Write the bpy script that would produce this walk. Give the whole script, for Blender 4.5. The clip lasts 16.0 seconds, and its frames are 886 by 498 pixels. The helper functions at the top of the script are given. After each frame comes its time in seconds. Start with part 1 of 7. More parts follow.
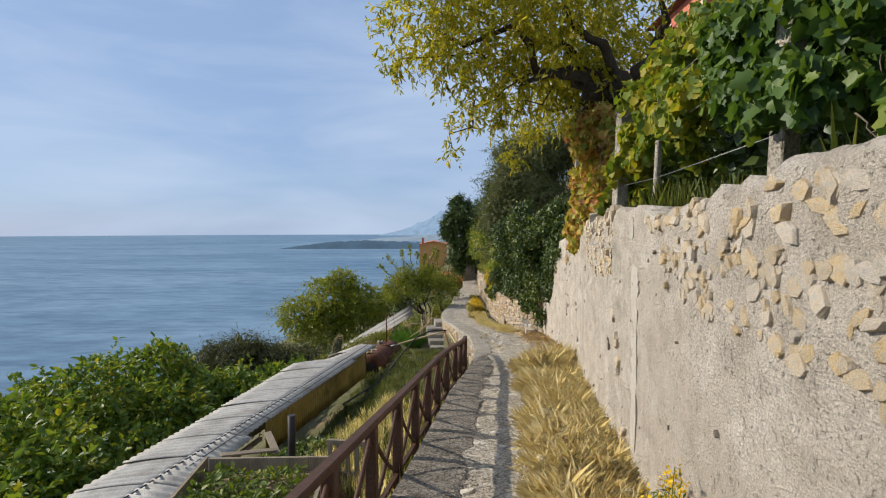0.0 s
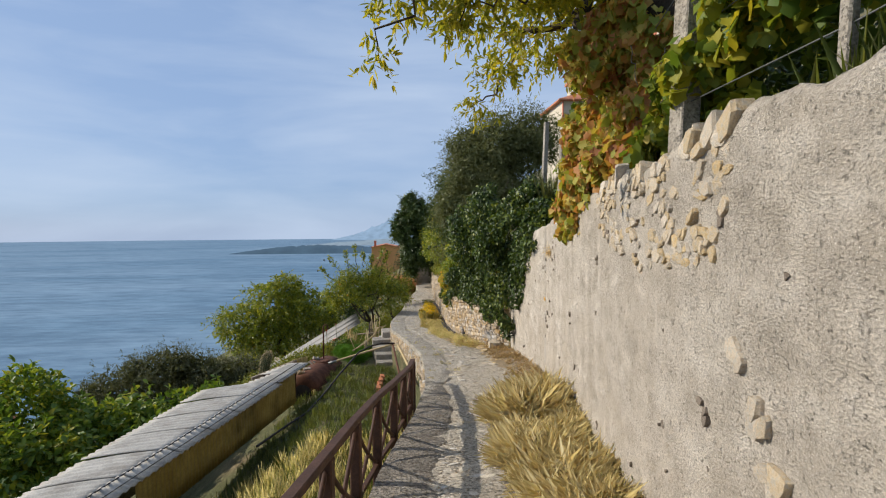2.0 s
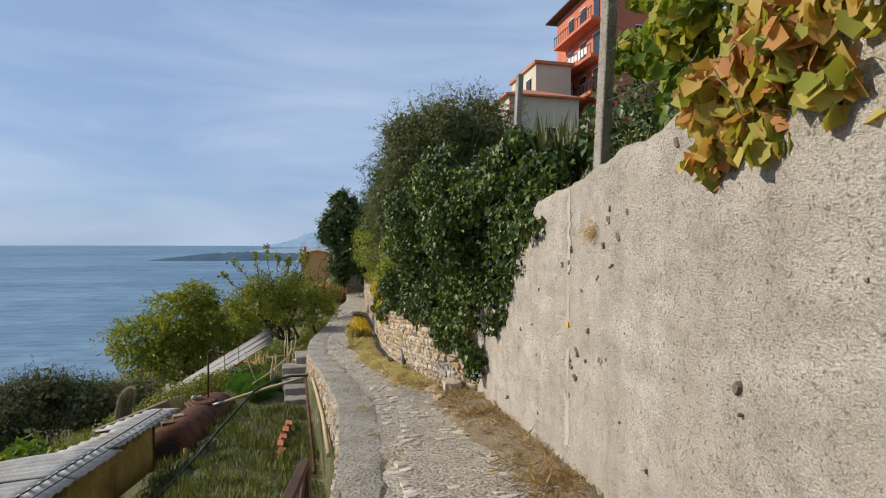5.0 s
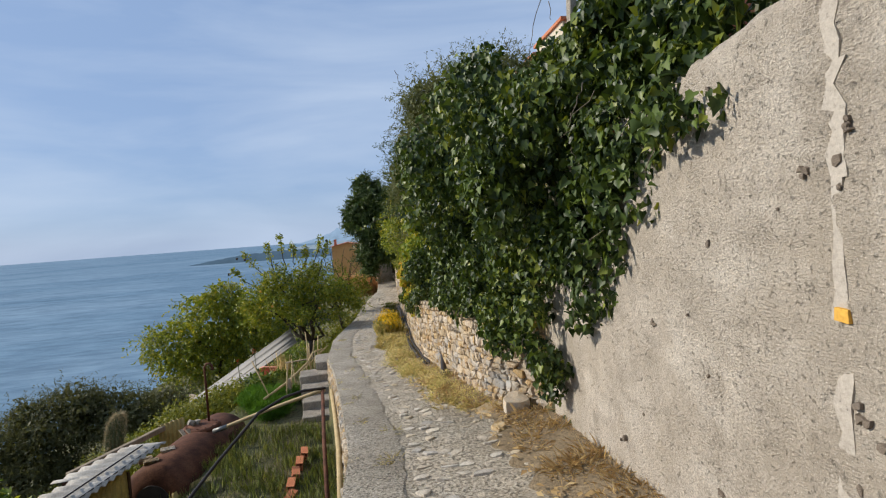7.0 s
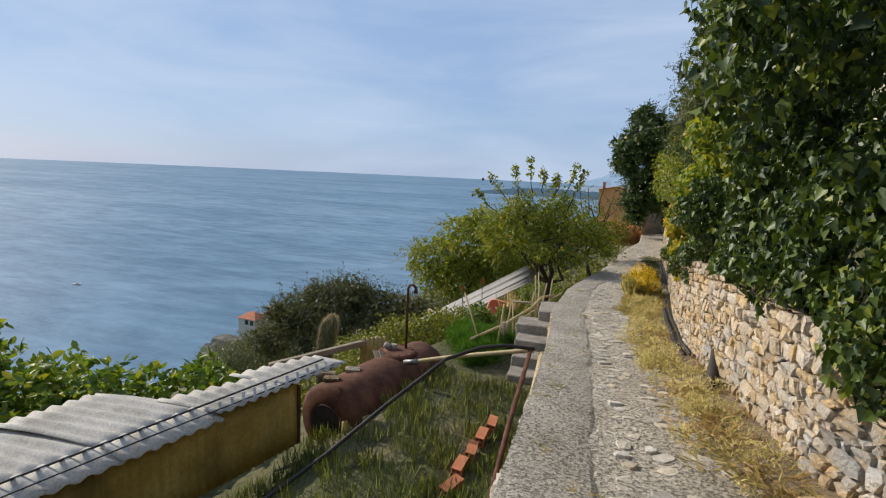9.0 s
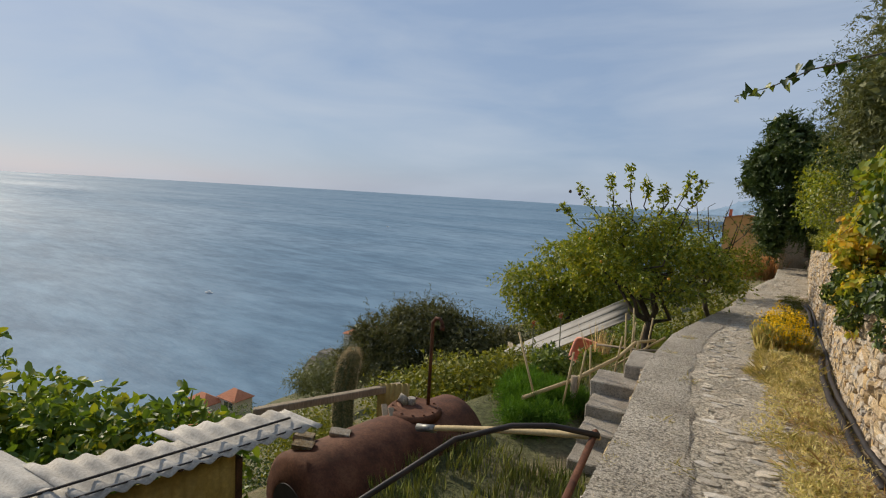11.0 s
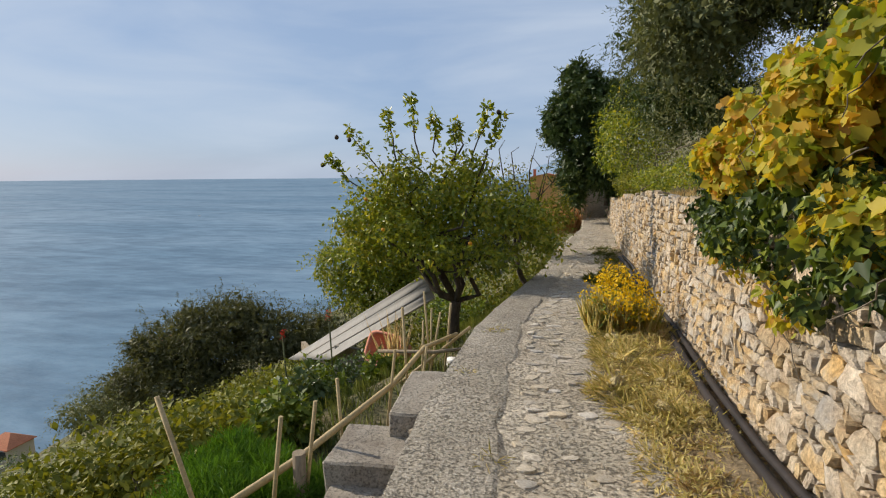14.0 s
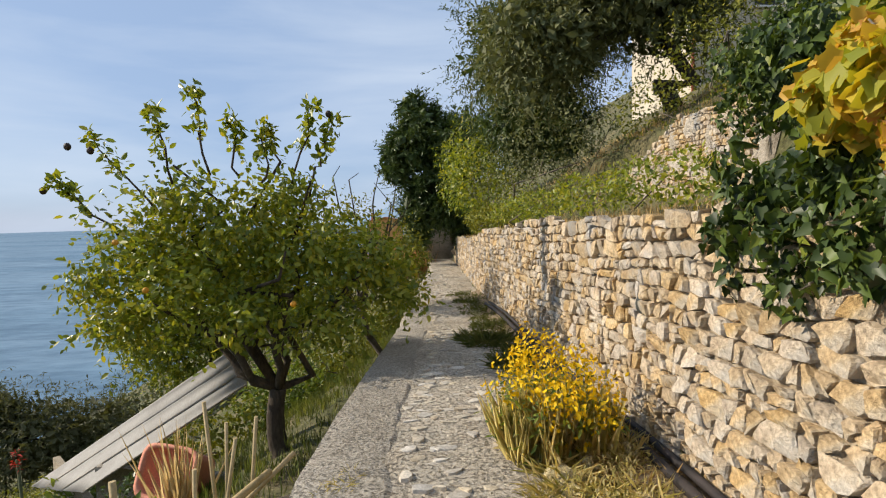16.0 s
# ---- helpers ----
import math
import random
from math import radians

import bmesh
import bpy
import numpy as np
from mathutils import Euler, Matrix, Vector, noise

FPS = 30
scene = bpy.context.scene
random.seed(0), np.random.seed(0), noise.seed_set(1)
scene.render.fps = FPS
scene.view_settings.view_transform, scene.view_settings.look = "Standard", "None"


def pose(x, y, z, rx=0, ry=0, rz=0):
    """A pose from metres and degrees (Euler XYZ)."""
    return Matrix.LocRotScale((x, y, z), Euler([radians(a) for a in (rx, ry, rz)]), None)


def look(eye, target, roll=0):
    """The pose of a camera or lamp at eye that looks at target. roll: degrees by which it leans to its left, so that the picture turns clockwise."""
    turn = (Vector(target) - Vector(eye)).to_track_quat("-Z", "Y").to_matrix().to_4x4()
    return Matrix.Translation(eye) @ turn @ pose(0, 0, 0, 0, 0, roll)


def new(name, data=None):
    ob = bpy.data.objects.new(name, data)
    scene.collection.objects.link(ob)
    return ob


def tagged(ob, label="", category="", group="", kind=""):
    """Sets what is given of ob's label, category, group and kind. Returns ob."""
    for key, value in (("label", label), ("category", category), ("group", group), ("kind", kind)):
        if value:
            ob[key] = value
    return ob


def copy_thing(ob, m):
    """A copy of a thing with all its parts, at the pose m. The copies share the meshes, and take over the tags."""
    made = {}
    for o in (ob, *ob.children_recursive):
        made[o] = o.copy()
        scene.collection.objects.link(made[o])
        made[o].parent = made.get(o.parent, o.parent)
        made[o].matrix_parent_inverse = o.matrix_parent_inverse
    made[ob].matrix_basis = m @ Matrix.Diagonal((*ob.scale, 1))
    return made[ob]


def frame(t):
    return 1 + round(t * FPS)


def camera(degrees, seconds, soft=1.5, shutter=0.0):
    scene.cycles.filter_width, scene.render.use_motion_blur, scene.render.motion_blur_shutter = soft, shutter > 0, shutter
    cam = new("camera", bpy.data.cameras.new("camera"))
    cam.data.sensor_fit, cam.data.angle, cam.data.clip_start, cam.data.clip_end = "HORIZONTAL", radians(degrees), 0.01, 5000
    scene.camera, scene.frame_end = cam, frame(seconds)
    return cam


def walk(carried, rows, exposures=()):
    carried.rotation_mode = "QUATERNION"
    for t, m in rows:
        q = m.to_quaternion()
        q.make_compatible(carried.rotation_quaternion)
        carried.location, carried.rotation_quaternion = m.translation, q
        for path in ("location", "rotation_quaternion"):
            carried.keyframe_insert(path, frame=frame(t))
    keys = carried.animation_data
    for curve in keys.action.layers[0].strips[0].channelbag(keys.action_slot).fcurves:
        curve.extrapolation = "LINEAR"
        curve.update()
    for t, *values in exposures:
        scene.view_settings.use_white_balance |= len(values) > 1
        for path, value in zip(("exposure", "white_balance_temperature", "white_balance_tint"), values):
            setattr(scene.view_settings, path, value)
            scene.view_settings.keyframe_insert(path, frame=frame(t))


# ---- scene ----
cam = camera(80.1, 16.0, soft=1.15)
METRES, EYE, TILT, LEAN, TURN = 22.0, 1.42, -2.2, 0.05, 0.0
ROWS = [
    (0.0, 0.0, 0.0, 0.0, -0.0, 0.0, 0.0),
    (0.5, 0.005, 0.0323, -0.0027, -1.79, -2.3, 0.22),
    (1.0, 0.0081, 0.0642, -0.0053, -4.09, -3.02, 0.54),
    (1.5, 0.0109, 0.0974, -0.0066, -5.32, -1.04, 0.65),
    (2.0, 0.0111, 0.1313, -0.0087, -4.94, 0.41, 0.48),
    (2.5, 0.0122, 0.1655, -0.011, -5.34, -0.48, -2.19),
    (3.0, 0.0144, 0.1996, -0.0129, -6.58, 0.65, -2.06),
    (5.5, 0.0338, 0.3502, -0.0196, -14.23, 1.78, 0.47),
    (6.0, 0.0384, 0.3779, -0.0209, -16.34, 3.55, 1.36),
    (6.5, 0.0425, 0.4088, -0.0249, -14.08, 0.72, 3.92),
    (7.0, 0.0466, 0.4423, -0.0283, -8.47, -0.16, 4.28),
    (7.5, 0.0487, 0.4753, -0.0326, -4.0, -0.94, 2.19),
    (8.0, 0.0526, 0.5074, -0.0357, 1.22, -3.55, 0.5),
    (8.5, 0.0546, 0.537, -0.0392, 8.56, -5.78, -1.2),
    (9.0, 0.0575, 0.5661, -0.0421, 20.08, -6.28, -3.51),
    (11.5, 0.0533, 0.7156, -0.056, 31.91, -4.29, -4.78),
    (12.0, 0.0533, 0.7458, -0.0583, 20.0, -4.25, -3.6),
    (12.5, 0.0508, 0.777, -0.0609, 17.37, -4.46, -1.17),
    (13.0, 0.0472, 0.8064, -0.0632, 17.06, -4.36, 0.43),
    (13.5, 0.0448, 0.8352, -0.0656, 16.58, -6.08, -0.03),
    (14.0, 0.0422, 0.8661, -0.0674, 13.04, -6.16, -0.31),
    (14.5, 0.0382, 0.8987, -0.0695, 7.2, -4.76, 0.45),
    (15.0, 0.0334, 0.9295, -0.0707, 2.91, -2.86, 1.77),
    (15.5, 0.03, 0.9613, -0.0725, 0.21, -1.96, 2.44),
    (16.0, 0.0278, 0.9916, -0.0742, -4.38, -1.43, 1.51),
]
walk(cam, [(t, pose(0, 0, EYE, TILT, LEAN, TURN) @ pose(METRES * x, METRES * y, METRES * z, 90 + pitch, roll, yaw)) for t, x, y, z, yaw, pitch, roll in ROWS],
     [(0.0, 0.15, 6450, 10), (5.5, 0.06, 6400, 10), (9.0, 0.15, 6500, 10), (11.5, -0.12, 7150, 10), (12.5, 0.05, 6900, 10), (14.0, 0.1, 6950, 10), (16.0, 0.32, 6900, 10)])

# ---- world, sun ----
SUN_AZ, SUN_EL = 76.0, 29.0      # degrees to the left of +y, and above the horizon
to_sun = Vector((-math.sin(radians(SUN_AZ)) * math.cos(radians(SUN_EL)),
                 math.cos(radians(SUN_AZ)) * math.cos(radians(SUN_EL)), math.sin(radians(SUN_EL))))
world = bpy.data.worlds.new("sky")
scene.world = world
world.use_nodes = True
wn, wl = world.node_tree.nodes, world.node_tree.links
wn.clear()
w_out = wn.new("ShaderNodeOutputWorld")
w_bg = wn.new("ShaderNodeBackground")
w_sky = wn.new("ShaderNodeTexSky")
w_sky.sky_type = 'NISHITA'
w_sky.sun_disc = False
w_sky.sun_elevation = radians(SUN_EL)
w_sky.sun_rotation = radians(-SUN_AZ)
w_sky.air_density, w_sky.dust_density, w_sky.ozone_density = 1.0, 0.5, 3.0
w_co = wn.new("ShaderNodeTexCoord")
w_map = wn.new("ShaderNodeMapping")
w_map.inputs["Scale"].default_value = (1.1, 2.2, 6.5)
w_map.inputs["Rotation"].default_value = (radians(14), radians(-10), radians(-30))
w_noise = wn.new("ShaderNodeTexNoise")
w_noise.inputs["Scale"].default_value = 1.5
w_noise.inputs["Detail"].default_value = 7
w_noise.inputs["Roughness"].default_value = 0.52
w_noise.inputs["Distortion"].default_value = 0.35
w_ramp = wn.new("ShaderNodeValToRGB")
w_ramp.color_ramp.elements[0].position = 0.36
w_ramp.color_ramp.elements[0].color = (0.0, 0.0, 0.0, 1)
w_ramp.color_ramp.elements[1].position = 0.74
w_ramp.color_ramp.elements[1].color = (0.75, 0.75, 0.75, 1)
w_haze = wn.new("ShaderNodeMixRGB")
w_haze.inputs[0].default_value = 0.72
w_haze.inputs[2].default_value = (4.3, 6.1, 9.5, 1)
w_mix = wn.new("ShaderNodeMixRGB")
w_mix.inputs[2].default_value = (7.0, 8.3, 10.3, 1)
wl.new(w_co.outputs["Generated"], w_map.inputs["Vector"])
wl.new(w_map.outputs[0], w_noise.inputs["Vector"])
wl.new(w_noise.outputs["Fac"], w_ramp.inputs[0])
wl.new(w_ramp.outputs[0], w_mix.inputs[0])
wl.new(w_sky.outputs[0], w_haze.inputs[1])
wl.new(w_haze.outputs[0], w_mix.inputs[1])
wl.new(w_mix.outputs[0], w_bg.inputs["Color"])
w_bg.inputs["Strength"].default_value = 0.076
wl.new(w_bg.outputs[0], w_out.inputs["Surface"])

sun_data = bpy.data.lights.new("sun", 'SUN')
sun_data.energy, sun_data.angle, sun_data.color = 4.4, radians(0.6), (1.0, 0.92, 0.79)
sun = new("sun", sun_data)
sun.matrix_world = look((0, 0, 60), Vector((0, 0, 60)) - to_sun)


# ---- materials ----
def material(name):
    m = bpy.data.materials.new(name)
    m.use_nodes = True
    n = m.node_tree.nodes
    return m, n, m.node_tree.links, n["Principled BSDF"]


def ramp_of(n, colours, places=None):
    r = n.new("ShaderNodeValToRGB")
    e = r.color_ramp.elements
    while len(e) < len(colours):
        e.new(0.5)
    for i, c in enumerate(colours):
        e[i].position = places[i] if places else i / (len(colours) - 1)
        e[i].color = (*c, 1)
    return r


def noise_of(n, l, co, scale, detail=6, rough=0.6, stretch=None):
    t = n.new("ShaderNodeTexNoise")
    t.inputs["Scale"].default_value, t.inputs["Detail"].default_value, t.inputs["Roughness"].default_value = scale, detail, rough
    if stretch:
        mp = n.new("ShaderNodeMapping")
        mp.inputs["Scale"].default_value = stretch
        l.new(co, mp.inputs["Vector"])
        co = mp.outputs[0]
    l.new(co, t.inputs["Vector"])
    return t.outputs["Fac"]


def mixed(n, l, kind, fac, a, b):
    x = n.new("ShaderNodeMixRGB")
    x.blend_type = kind
    for slot, v in ((0, fac), (1, a), (2, b)):
        if hasattr(v, "is_output"):
            l.new(v, x.inputs[slot])
        elif slot == 0:
            x.inputs[0].default_value = v
        else:
            x.inputs[slot].default_value = (*v, 1)
    return x.outputs[0]


def surface(name, colours, scale=3.0, fine=40.0, grain=0.35, rough=0.85, bump=0.4, depth=0.01, metal=0.0, vary="", amount=0.35,
            stain=None, stain_scale=1.2, stain_at=(0.5, 0.65), stretch=None, spec=0.3, spots=None, pits=None, streak=0.0):
    """Two scales of colour noise, fine relief, optional stains and a shift of brightness from piece to piece."""
    m, n, l, bsdf = material(name)
    co = n.new("ShaderNodeTexCoord").outputs["Object"]
    big = noise_of(n, l, co, scale, 6, 0.6, stretch)
    r = ramp_of(n, colours, [0.3 + 0.4 * i / (len(colours) - 1) for i in range(len(colours))])
    l.new(big, r.inputs[0])
    col = r.outputs[0]
    small = noise_of(n, l, co, fine, 5, 0.65, stretch)
    g = ramp_of(n, [(1 - grain,) * 3, (1 + grain * 0.6,) * 3], [0.3, 0.7])
    l.new(small, g.inputs[0])
    col = mixed(n, l, 'MULTIPLY', 1.0, col, g.outputs[0])
    if stain:
        s = noise_of(n, l, co, stain_scale, 7, 0.62)
        sr = ramp_of(n, [(0, 0, 0), (1, 1, 1)], stain_at)
        l.new(s, sr.inputs[0])
        col = mixed(n, l, 'MIX', sr.outputs[0], col, stain)
    if spots:
        v = n.new("ShaderNodeTexVoronoi")
        v.inputs["Scale"].default_value = spots[0]
        l.new(co, v.inputs["Vector"])
        vr = ramp_of(n, [(1, 1, 1), (0, 0, 0)], spots[1])
        l.new(v.outputs["Distance"], vr.inputs[0])
        col = mixed(n, l, 'MIX', vr.outputs[0], col, spots[2])
    if streak:   # rain marks that run down the face, and a mottle between
        sn = noise_of(n, l, co, 1.0, 6, 0.6, (1, 3.2, 0.35))
        mn = noise_of(n, l, co, 7.0, 4, 0.6)
        for src, k, span in ((sn, streak, (0.36, 0.58)), (mn, streak * 0.6, (0.34, 0.6))):
            kr = ramp_of(n, [(1 - 0.5 * k, 1 - 0.54 * k, 1 - 0.6 * k), (1.06, 1.06, 1.06)], span)
            l.new(src, kr.inputs[0])
            col = mixed(n, l, 'MULTIPLY', 1.0, col, kr.outputs[0])
    pit = None
    if pits:     # small holes between the grains, their shade multiplied into the colour
        pn = noise_of(n, l, co, pits[0], 4, 0.7)
        pr = ramp_of(n, [(pits[3],) * 3, (1, 1, 1)], [pits[1], pits[2]])
        l.new(pn, pr.inputs[0])
        col = mixed(n, l, 'MULTIPLY', 1.0, col, pr.outputs[0])
        pit = pr.outputs[0]
    if vary:
        if vary == "object":
            src = n.new("ShaderNodeObjectInfo").outputs["Random"]
        else:
            src = n.new("ShaderNodeNewGeometry").outputs["Random Per Island"]
        h = n.new("ShaderNodeHueSaturation")
        mr = n.new("ShaderNodeMapRange")
        mr.inputs["To Min"].default_value, mr.inputs["To Max"].default_value = 1 - amount, 1 + amount
        l.new(src, mr.inputs["Value"])
        l.new(mr.outputs[0], h.inputs["Value"])
        w = n.new("ShaderNodeTexWhiteNoise")
        w.noise_dimensions = '1D'
        l.new(src, w.inputs["W"])
        mr2 = n.new("ShaderNodeMapRange")
        mr2.inputs["To Min"].default_value, mr2.inputs["To Max"].default_value = 0.6, 1.3
        l.new(w.outputs["Value"], mr2.inputs["Value"])
        l.new(mr2.outputs[0], h.inputs["Saturation"])
        l.new(col, h.inputs["Color"])
        col = h.outputs[0]
    l.new(col, bsdf.inputs["Base Color"])
    bsdf.inputs["Roughness"].default_value = rough
    bsdf.inputs["Metallic"].default_value = metal
    bsdf.inputs["Specular IOR Level"].default_value = spec
    if bump:
        both = n.new("ShaderNodeMath")
        both.operation = 'ADD'
        l.new(big, both.inputs[0])
        l.new(small, both.inputs[1])
        if pit:
            more = n.new("ShaderNodeMath")
            more.operation = 'ADD'
            l.new(both.outputs[0], more.inputs[0])
            l.new(pit, more.inputs[1])
            both = more
        b = n.new("ShaderNodeBump")
        b.inputs["Strength"].default_value, b.inputs["Distance"].default_value = bump, depth
        l.new(both.outputs[0], b.inputs["Height"])
        l.new(b.outputs[0], bsdf.inputs["Normal"])
    return m


def leafy(name, colours, rough=0.5, through_light=0.3, spec=0.35, places=None, own=0.7, scale=1.1, tint=(1.5, 1.45, 0.7)):
    """Leaves: a colour for each leaf, light through the blade."""
    m, n, l, bsdf = material(name)
    rnd = n.new("ShaderNodeNewGeometry").outputs["Random Per Island"]
    co = n.new("ShaderNodeTexCoord").outputs["Object"]
    patch = noise_of(n, l, co, scale, 3, 0.5)
    half = n.new("ShaderNodeMath")
    half.operation = 'MULTIPLY_ADD'
    half.inputs[1].default_value, half.inputs[2].default_value = own, 0.5 - own / 2 - (1.25 - own) / 2
    l.new(rnd, half.inputs[0])
    add = n.new("ShaderNodeMath")
    add.operation = 'MULTIPLY_ADD'
    add.inputs[1].default_value = 1.25 - own
    l.new(patch, add.inputs[0])
    l.new(half.outputs[0], add.inputs[2])
    r = ramp_of(n, colours, places)
    l.new(add.outputs[0], r.inputs[0])
    l.new(r.outputs[0], bsdf.inputs["Base Color"])
    bsdf.inputs["Roughness"].default_value = rough
    bsdf.inputs["Specular IOR Level"].default_value = spec
    tr = n.new("ShaderNodeBsdfTranslucent")
    warm = mixed(n, l, 'MULTIPLY', 1.0, r.outputs[0], tint)
    l.new(warm, tr.inputs["Color"])
    mx = n.new("ShaderNodeMixShader")
    mx.inputs[0].default_value = through_light
    l.new(bsdf.outputs[0], mx.inputs[1])
    l.new(tr.outputs[0], mx.inputs[2])
    l.new(mx.outputs[0], n["Material Output"].inputs["Surface"])
    return m


M = {}
M["render_wall"] = surface("rough_render", [(0.42, 0.365, 0.295), (0.53, 0.465, 0.385), (0.63, 0.565, 0.48)], 3.4, 85, 0.42, 0.95, 1.0, 0.022,
                           stain=(0.46, 0.395, 0.315), stain_scale=1.1, stain_at=(0.46, 0.70), spots=(64.0, (0.05, 0.24), (0.68, 0.62, 0.54)), pits=(38, 0.33, 0.42, 0.62), stretch=(1, 0.8, 1.3), streak=0.16)
M["patch"] = surface("smooth_patch", [(0.40, 0.355, 0.30), (0.48, 0.43, 0.365)], 3, 60, 0.2, 0.92, 0.6, 0.006, pits=(60, 0.30, 0.38, 0.6))
M["stone"] = surface("wall_stone", [(0.44, 0.30, 0.17), (0.54, 0.41, 0.26), (0.60, 0.50, 0.365)], 6, 42, 0.45, 0.93, 1.0, 0.022, vary="object", amount=0.2,
                     stain=(0.40, 0.385, 0.36), stain_scale=2.2, stain_at=(0.52, 0.68))
M["stone_far"] = surface("wall_stone_joined", [(0.44, 0.30, 0.17), (0.54, 0.41, 0.26), (0.60, 0.50, 0.365)], 6, 42, 0.45, 0.93, 1.0, 0.022, vary="island", amount=0.2,
                         stain=(0.40, 0.385, 0.36), stain_scale=2.2, stain_at=(0.52, 0.68))
M["stone_pale"] = surface("bared_stone", [(0.50, 0.37, 0.225), (0.64, 0.50, 0.325), (0.70, 0.60, 0.44)], 5, 40, 0.3, 0.92, 0.8, 0.010, vary="object", amount=0.12,
                          stain=(0.42, 0.38, 0.32), stain_scale=5, stain_at=(0.5, 0.7))
# near-black brown that paints the shade inside holes of the wall
M["pit"] = surface("hole_shade", [(0.17, 0.135, 0.105), (0.30, 0.245, 0.19)], 20, 60, 0.4, 0.98, 0.6, 0.01)
M["mortar"] = surface("earth_mortar", [(0.33, 0.26, 0.175), (0.46, 0.375, 0.265)], 6, 50, 0.4, 0.95, 0.8, 0.02)
M["path"] = surface("worn_path", [(0.44, 0.37, 0.28), (0.59, 0.51, 0.40), (0.71, 0.625, 0.505)], 1.5, 40, 0.5, 0.95, 1.0, 0.025,
                    stain=(0.46, 0.41, 0.33), stain_scale=0.8, stain_at=(0.5, 0.68), spots=(22.0, (0.10, 0.22), (0.52, 0.48, 0.42)), pits=(34, 0.38, 0.5, 0.45))
M["cobble"] = surface("cobble", [(0.42, 0.355, 0.27), (0.55, 0.475, 0.375), (0.65, 0.58, 0.475)], 7, 50, 0.35, 0.9, 0.6, 0.008, vary="object", amount=0.25)
M["cobble_far"] = surface("cobble_joined", [(0.40, 0.34, 0.26), (0.52, 0.455, 0.36), (0.62, 0.555, 0.455)], 7, 50, 0.35, 0.9, 0.6, 0.008, vary="island", amount=0.25)
M["concrete"] = surface("concrete", [(0.26, 0.225, 0.18), (0.37, 0.325, 0.265), (0.45, 0.40, 0.335)], 2.5, 55, 0.35, 0.93, 0.9, 0.012, stain=(0.24, 0.20, 0.16), stain_scale=1.7, stain_at=(0.55, 0.72), pits=(48, 0.36, 0.48, 0.55))
M["strip"] = surface("pebbly_concrete", [(0.38, 0.33, 0.26), (0.51, 0.45, 0.365), (0.63, 0.565, 0.47)], 1.3, 60, 0.5, 0.95, 1.0, 0.02, stain=(0.46, 0.41, 0.33), stain_scale=1.1, stain_at=(0.52, 0.7), spots=(30.0, (0.10, 0.22), (0.56, 0.53, 0.48)), pits=(40, 0.38, 0.5, 0.45))
M["dark_strip"] = surface("dark_worn_concrete", [(0.25, 0.215, 0.175), (0.35, 0.305, 0.25), (0.47, 0.415, 0.34)], 2.6, 50, 0.5, 0.95, 1.0, 0.03, stain=(0.42, 0.37, 0.30), stain_scale=1.6, stain_at=(0.52, 0.7), spots=(26.0, (0.10, 0.20), (0.44, 0.41, 0.36)), pits=(36, 0.40, 0.52, 0.45))
M["soil"] = surface("hillside", [(0.075, 0.085, 0.03), (0.13, 0.125, 0.055), (0.22, 0.17, 0.095)], 0.9, 16, 0.6, 0.98, 1.0, 0.06)
M["dirt"] = surface("dry_earth", [(0.25, 0.185, 0.11), (0.37, 0.285, 0.18)], 3, 40, 0.5, 0.98, 1.0, 0.03)
M["rust"] = surface("rust", [(0.055, 0.022, 0.013), (0.115, 0.045, 0.024), (0.17, 0.075, 0.042)], 4, 40, 0.35, 0.8, 0.5, 0.006, spec=0.25)
M["brown"] = surface("brown_paint", [(0.055, 0.026, 0.015), (0.105, 0.05, 0.03)], 6, 60, 0.35, 0.7, 0.4, 0.004)
M["roof"] = surface("fibre_cement", [(0.29, 0.265, 0.23), (0.40, 0.375, 0.335), (0.49, 0.46, 0.415)], 1.8, 40, 0.3, 0.9, 0.5, 0.006, stain=(0.25, 0.22, 0.18), stain_scale=2.2, stain_at=(0.58, 0.75))
M["pale_roof"] = surface("pale_sheet", [(0.27, 0.25, 0.225), (0.36, 0.34, 0.31)], 1.2, 30, 0.18, 0.8, 0.2, 0.004, stain=(0.36, 0.34, 0.29), stain_scale=1.5, stain_at=(0.56, 0.75))
M["yellow_sheet"] = surface("yellowed_sheet", [(0.28, 0.185, 0.045), (0.42, 0.30, 0.09), (0.50, 0.38, 0.14)], 1.2, 25, 0.25, 0.55, 0.2, 0.004, stain=(0.14, 0.10, 0.03), stain_scale=1.0, stain_at=(0.45, 0.7))
M["terracotta"] = surface("terracotta", [(0.60, 0.22, 0.14), (0.72, 0.31, 0.21)], 4, 50, 0.2, 0.75, 0.2, 0.004)
M["brick"] = surface("hollow_brick", [(0.48, 0.16, 0.07), (0.60, 0.23, 0.11)], 6, 60, 0.25, 0.9, 0.3, 0.004)
M["tiles"] = surface("roof_tiles", [(0.45, 0.16, 0.08), (0.60, 0.25, 0.14)], 0.5, 6, 0.3, 0.9, 0.4, 0.03)
M["wood"] = surface("weathered_wood", [(0.22, 0.17, 0.115), (0.34, 0.27, 0.19)], 6, 60, 0.35, 0.9, 0.5, 0.004, stretch=(1, 1, 0.15))
M["cane"] = surface("cane", [(0.40, 0.29, 0.14), (0.52, 0.40, 0.22)], 8, 60, 0.25, 0.7, 0.2, 0.002)
M["bark"] = surface("bark", [(0.045, 0.033, 0.024), (0.11, 0.085, 0.06)], 6, 30, 0.5, 0.95, 1.0, 0.02, stretch=(1, 1, 0.3))
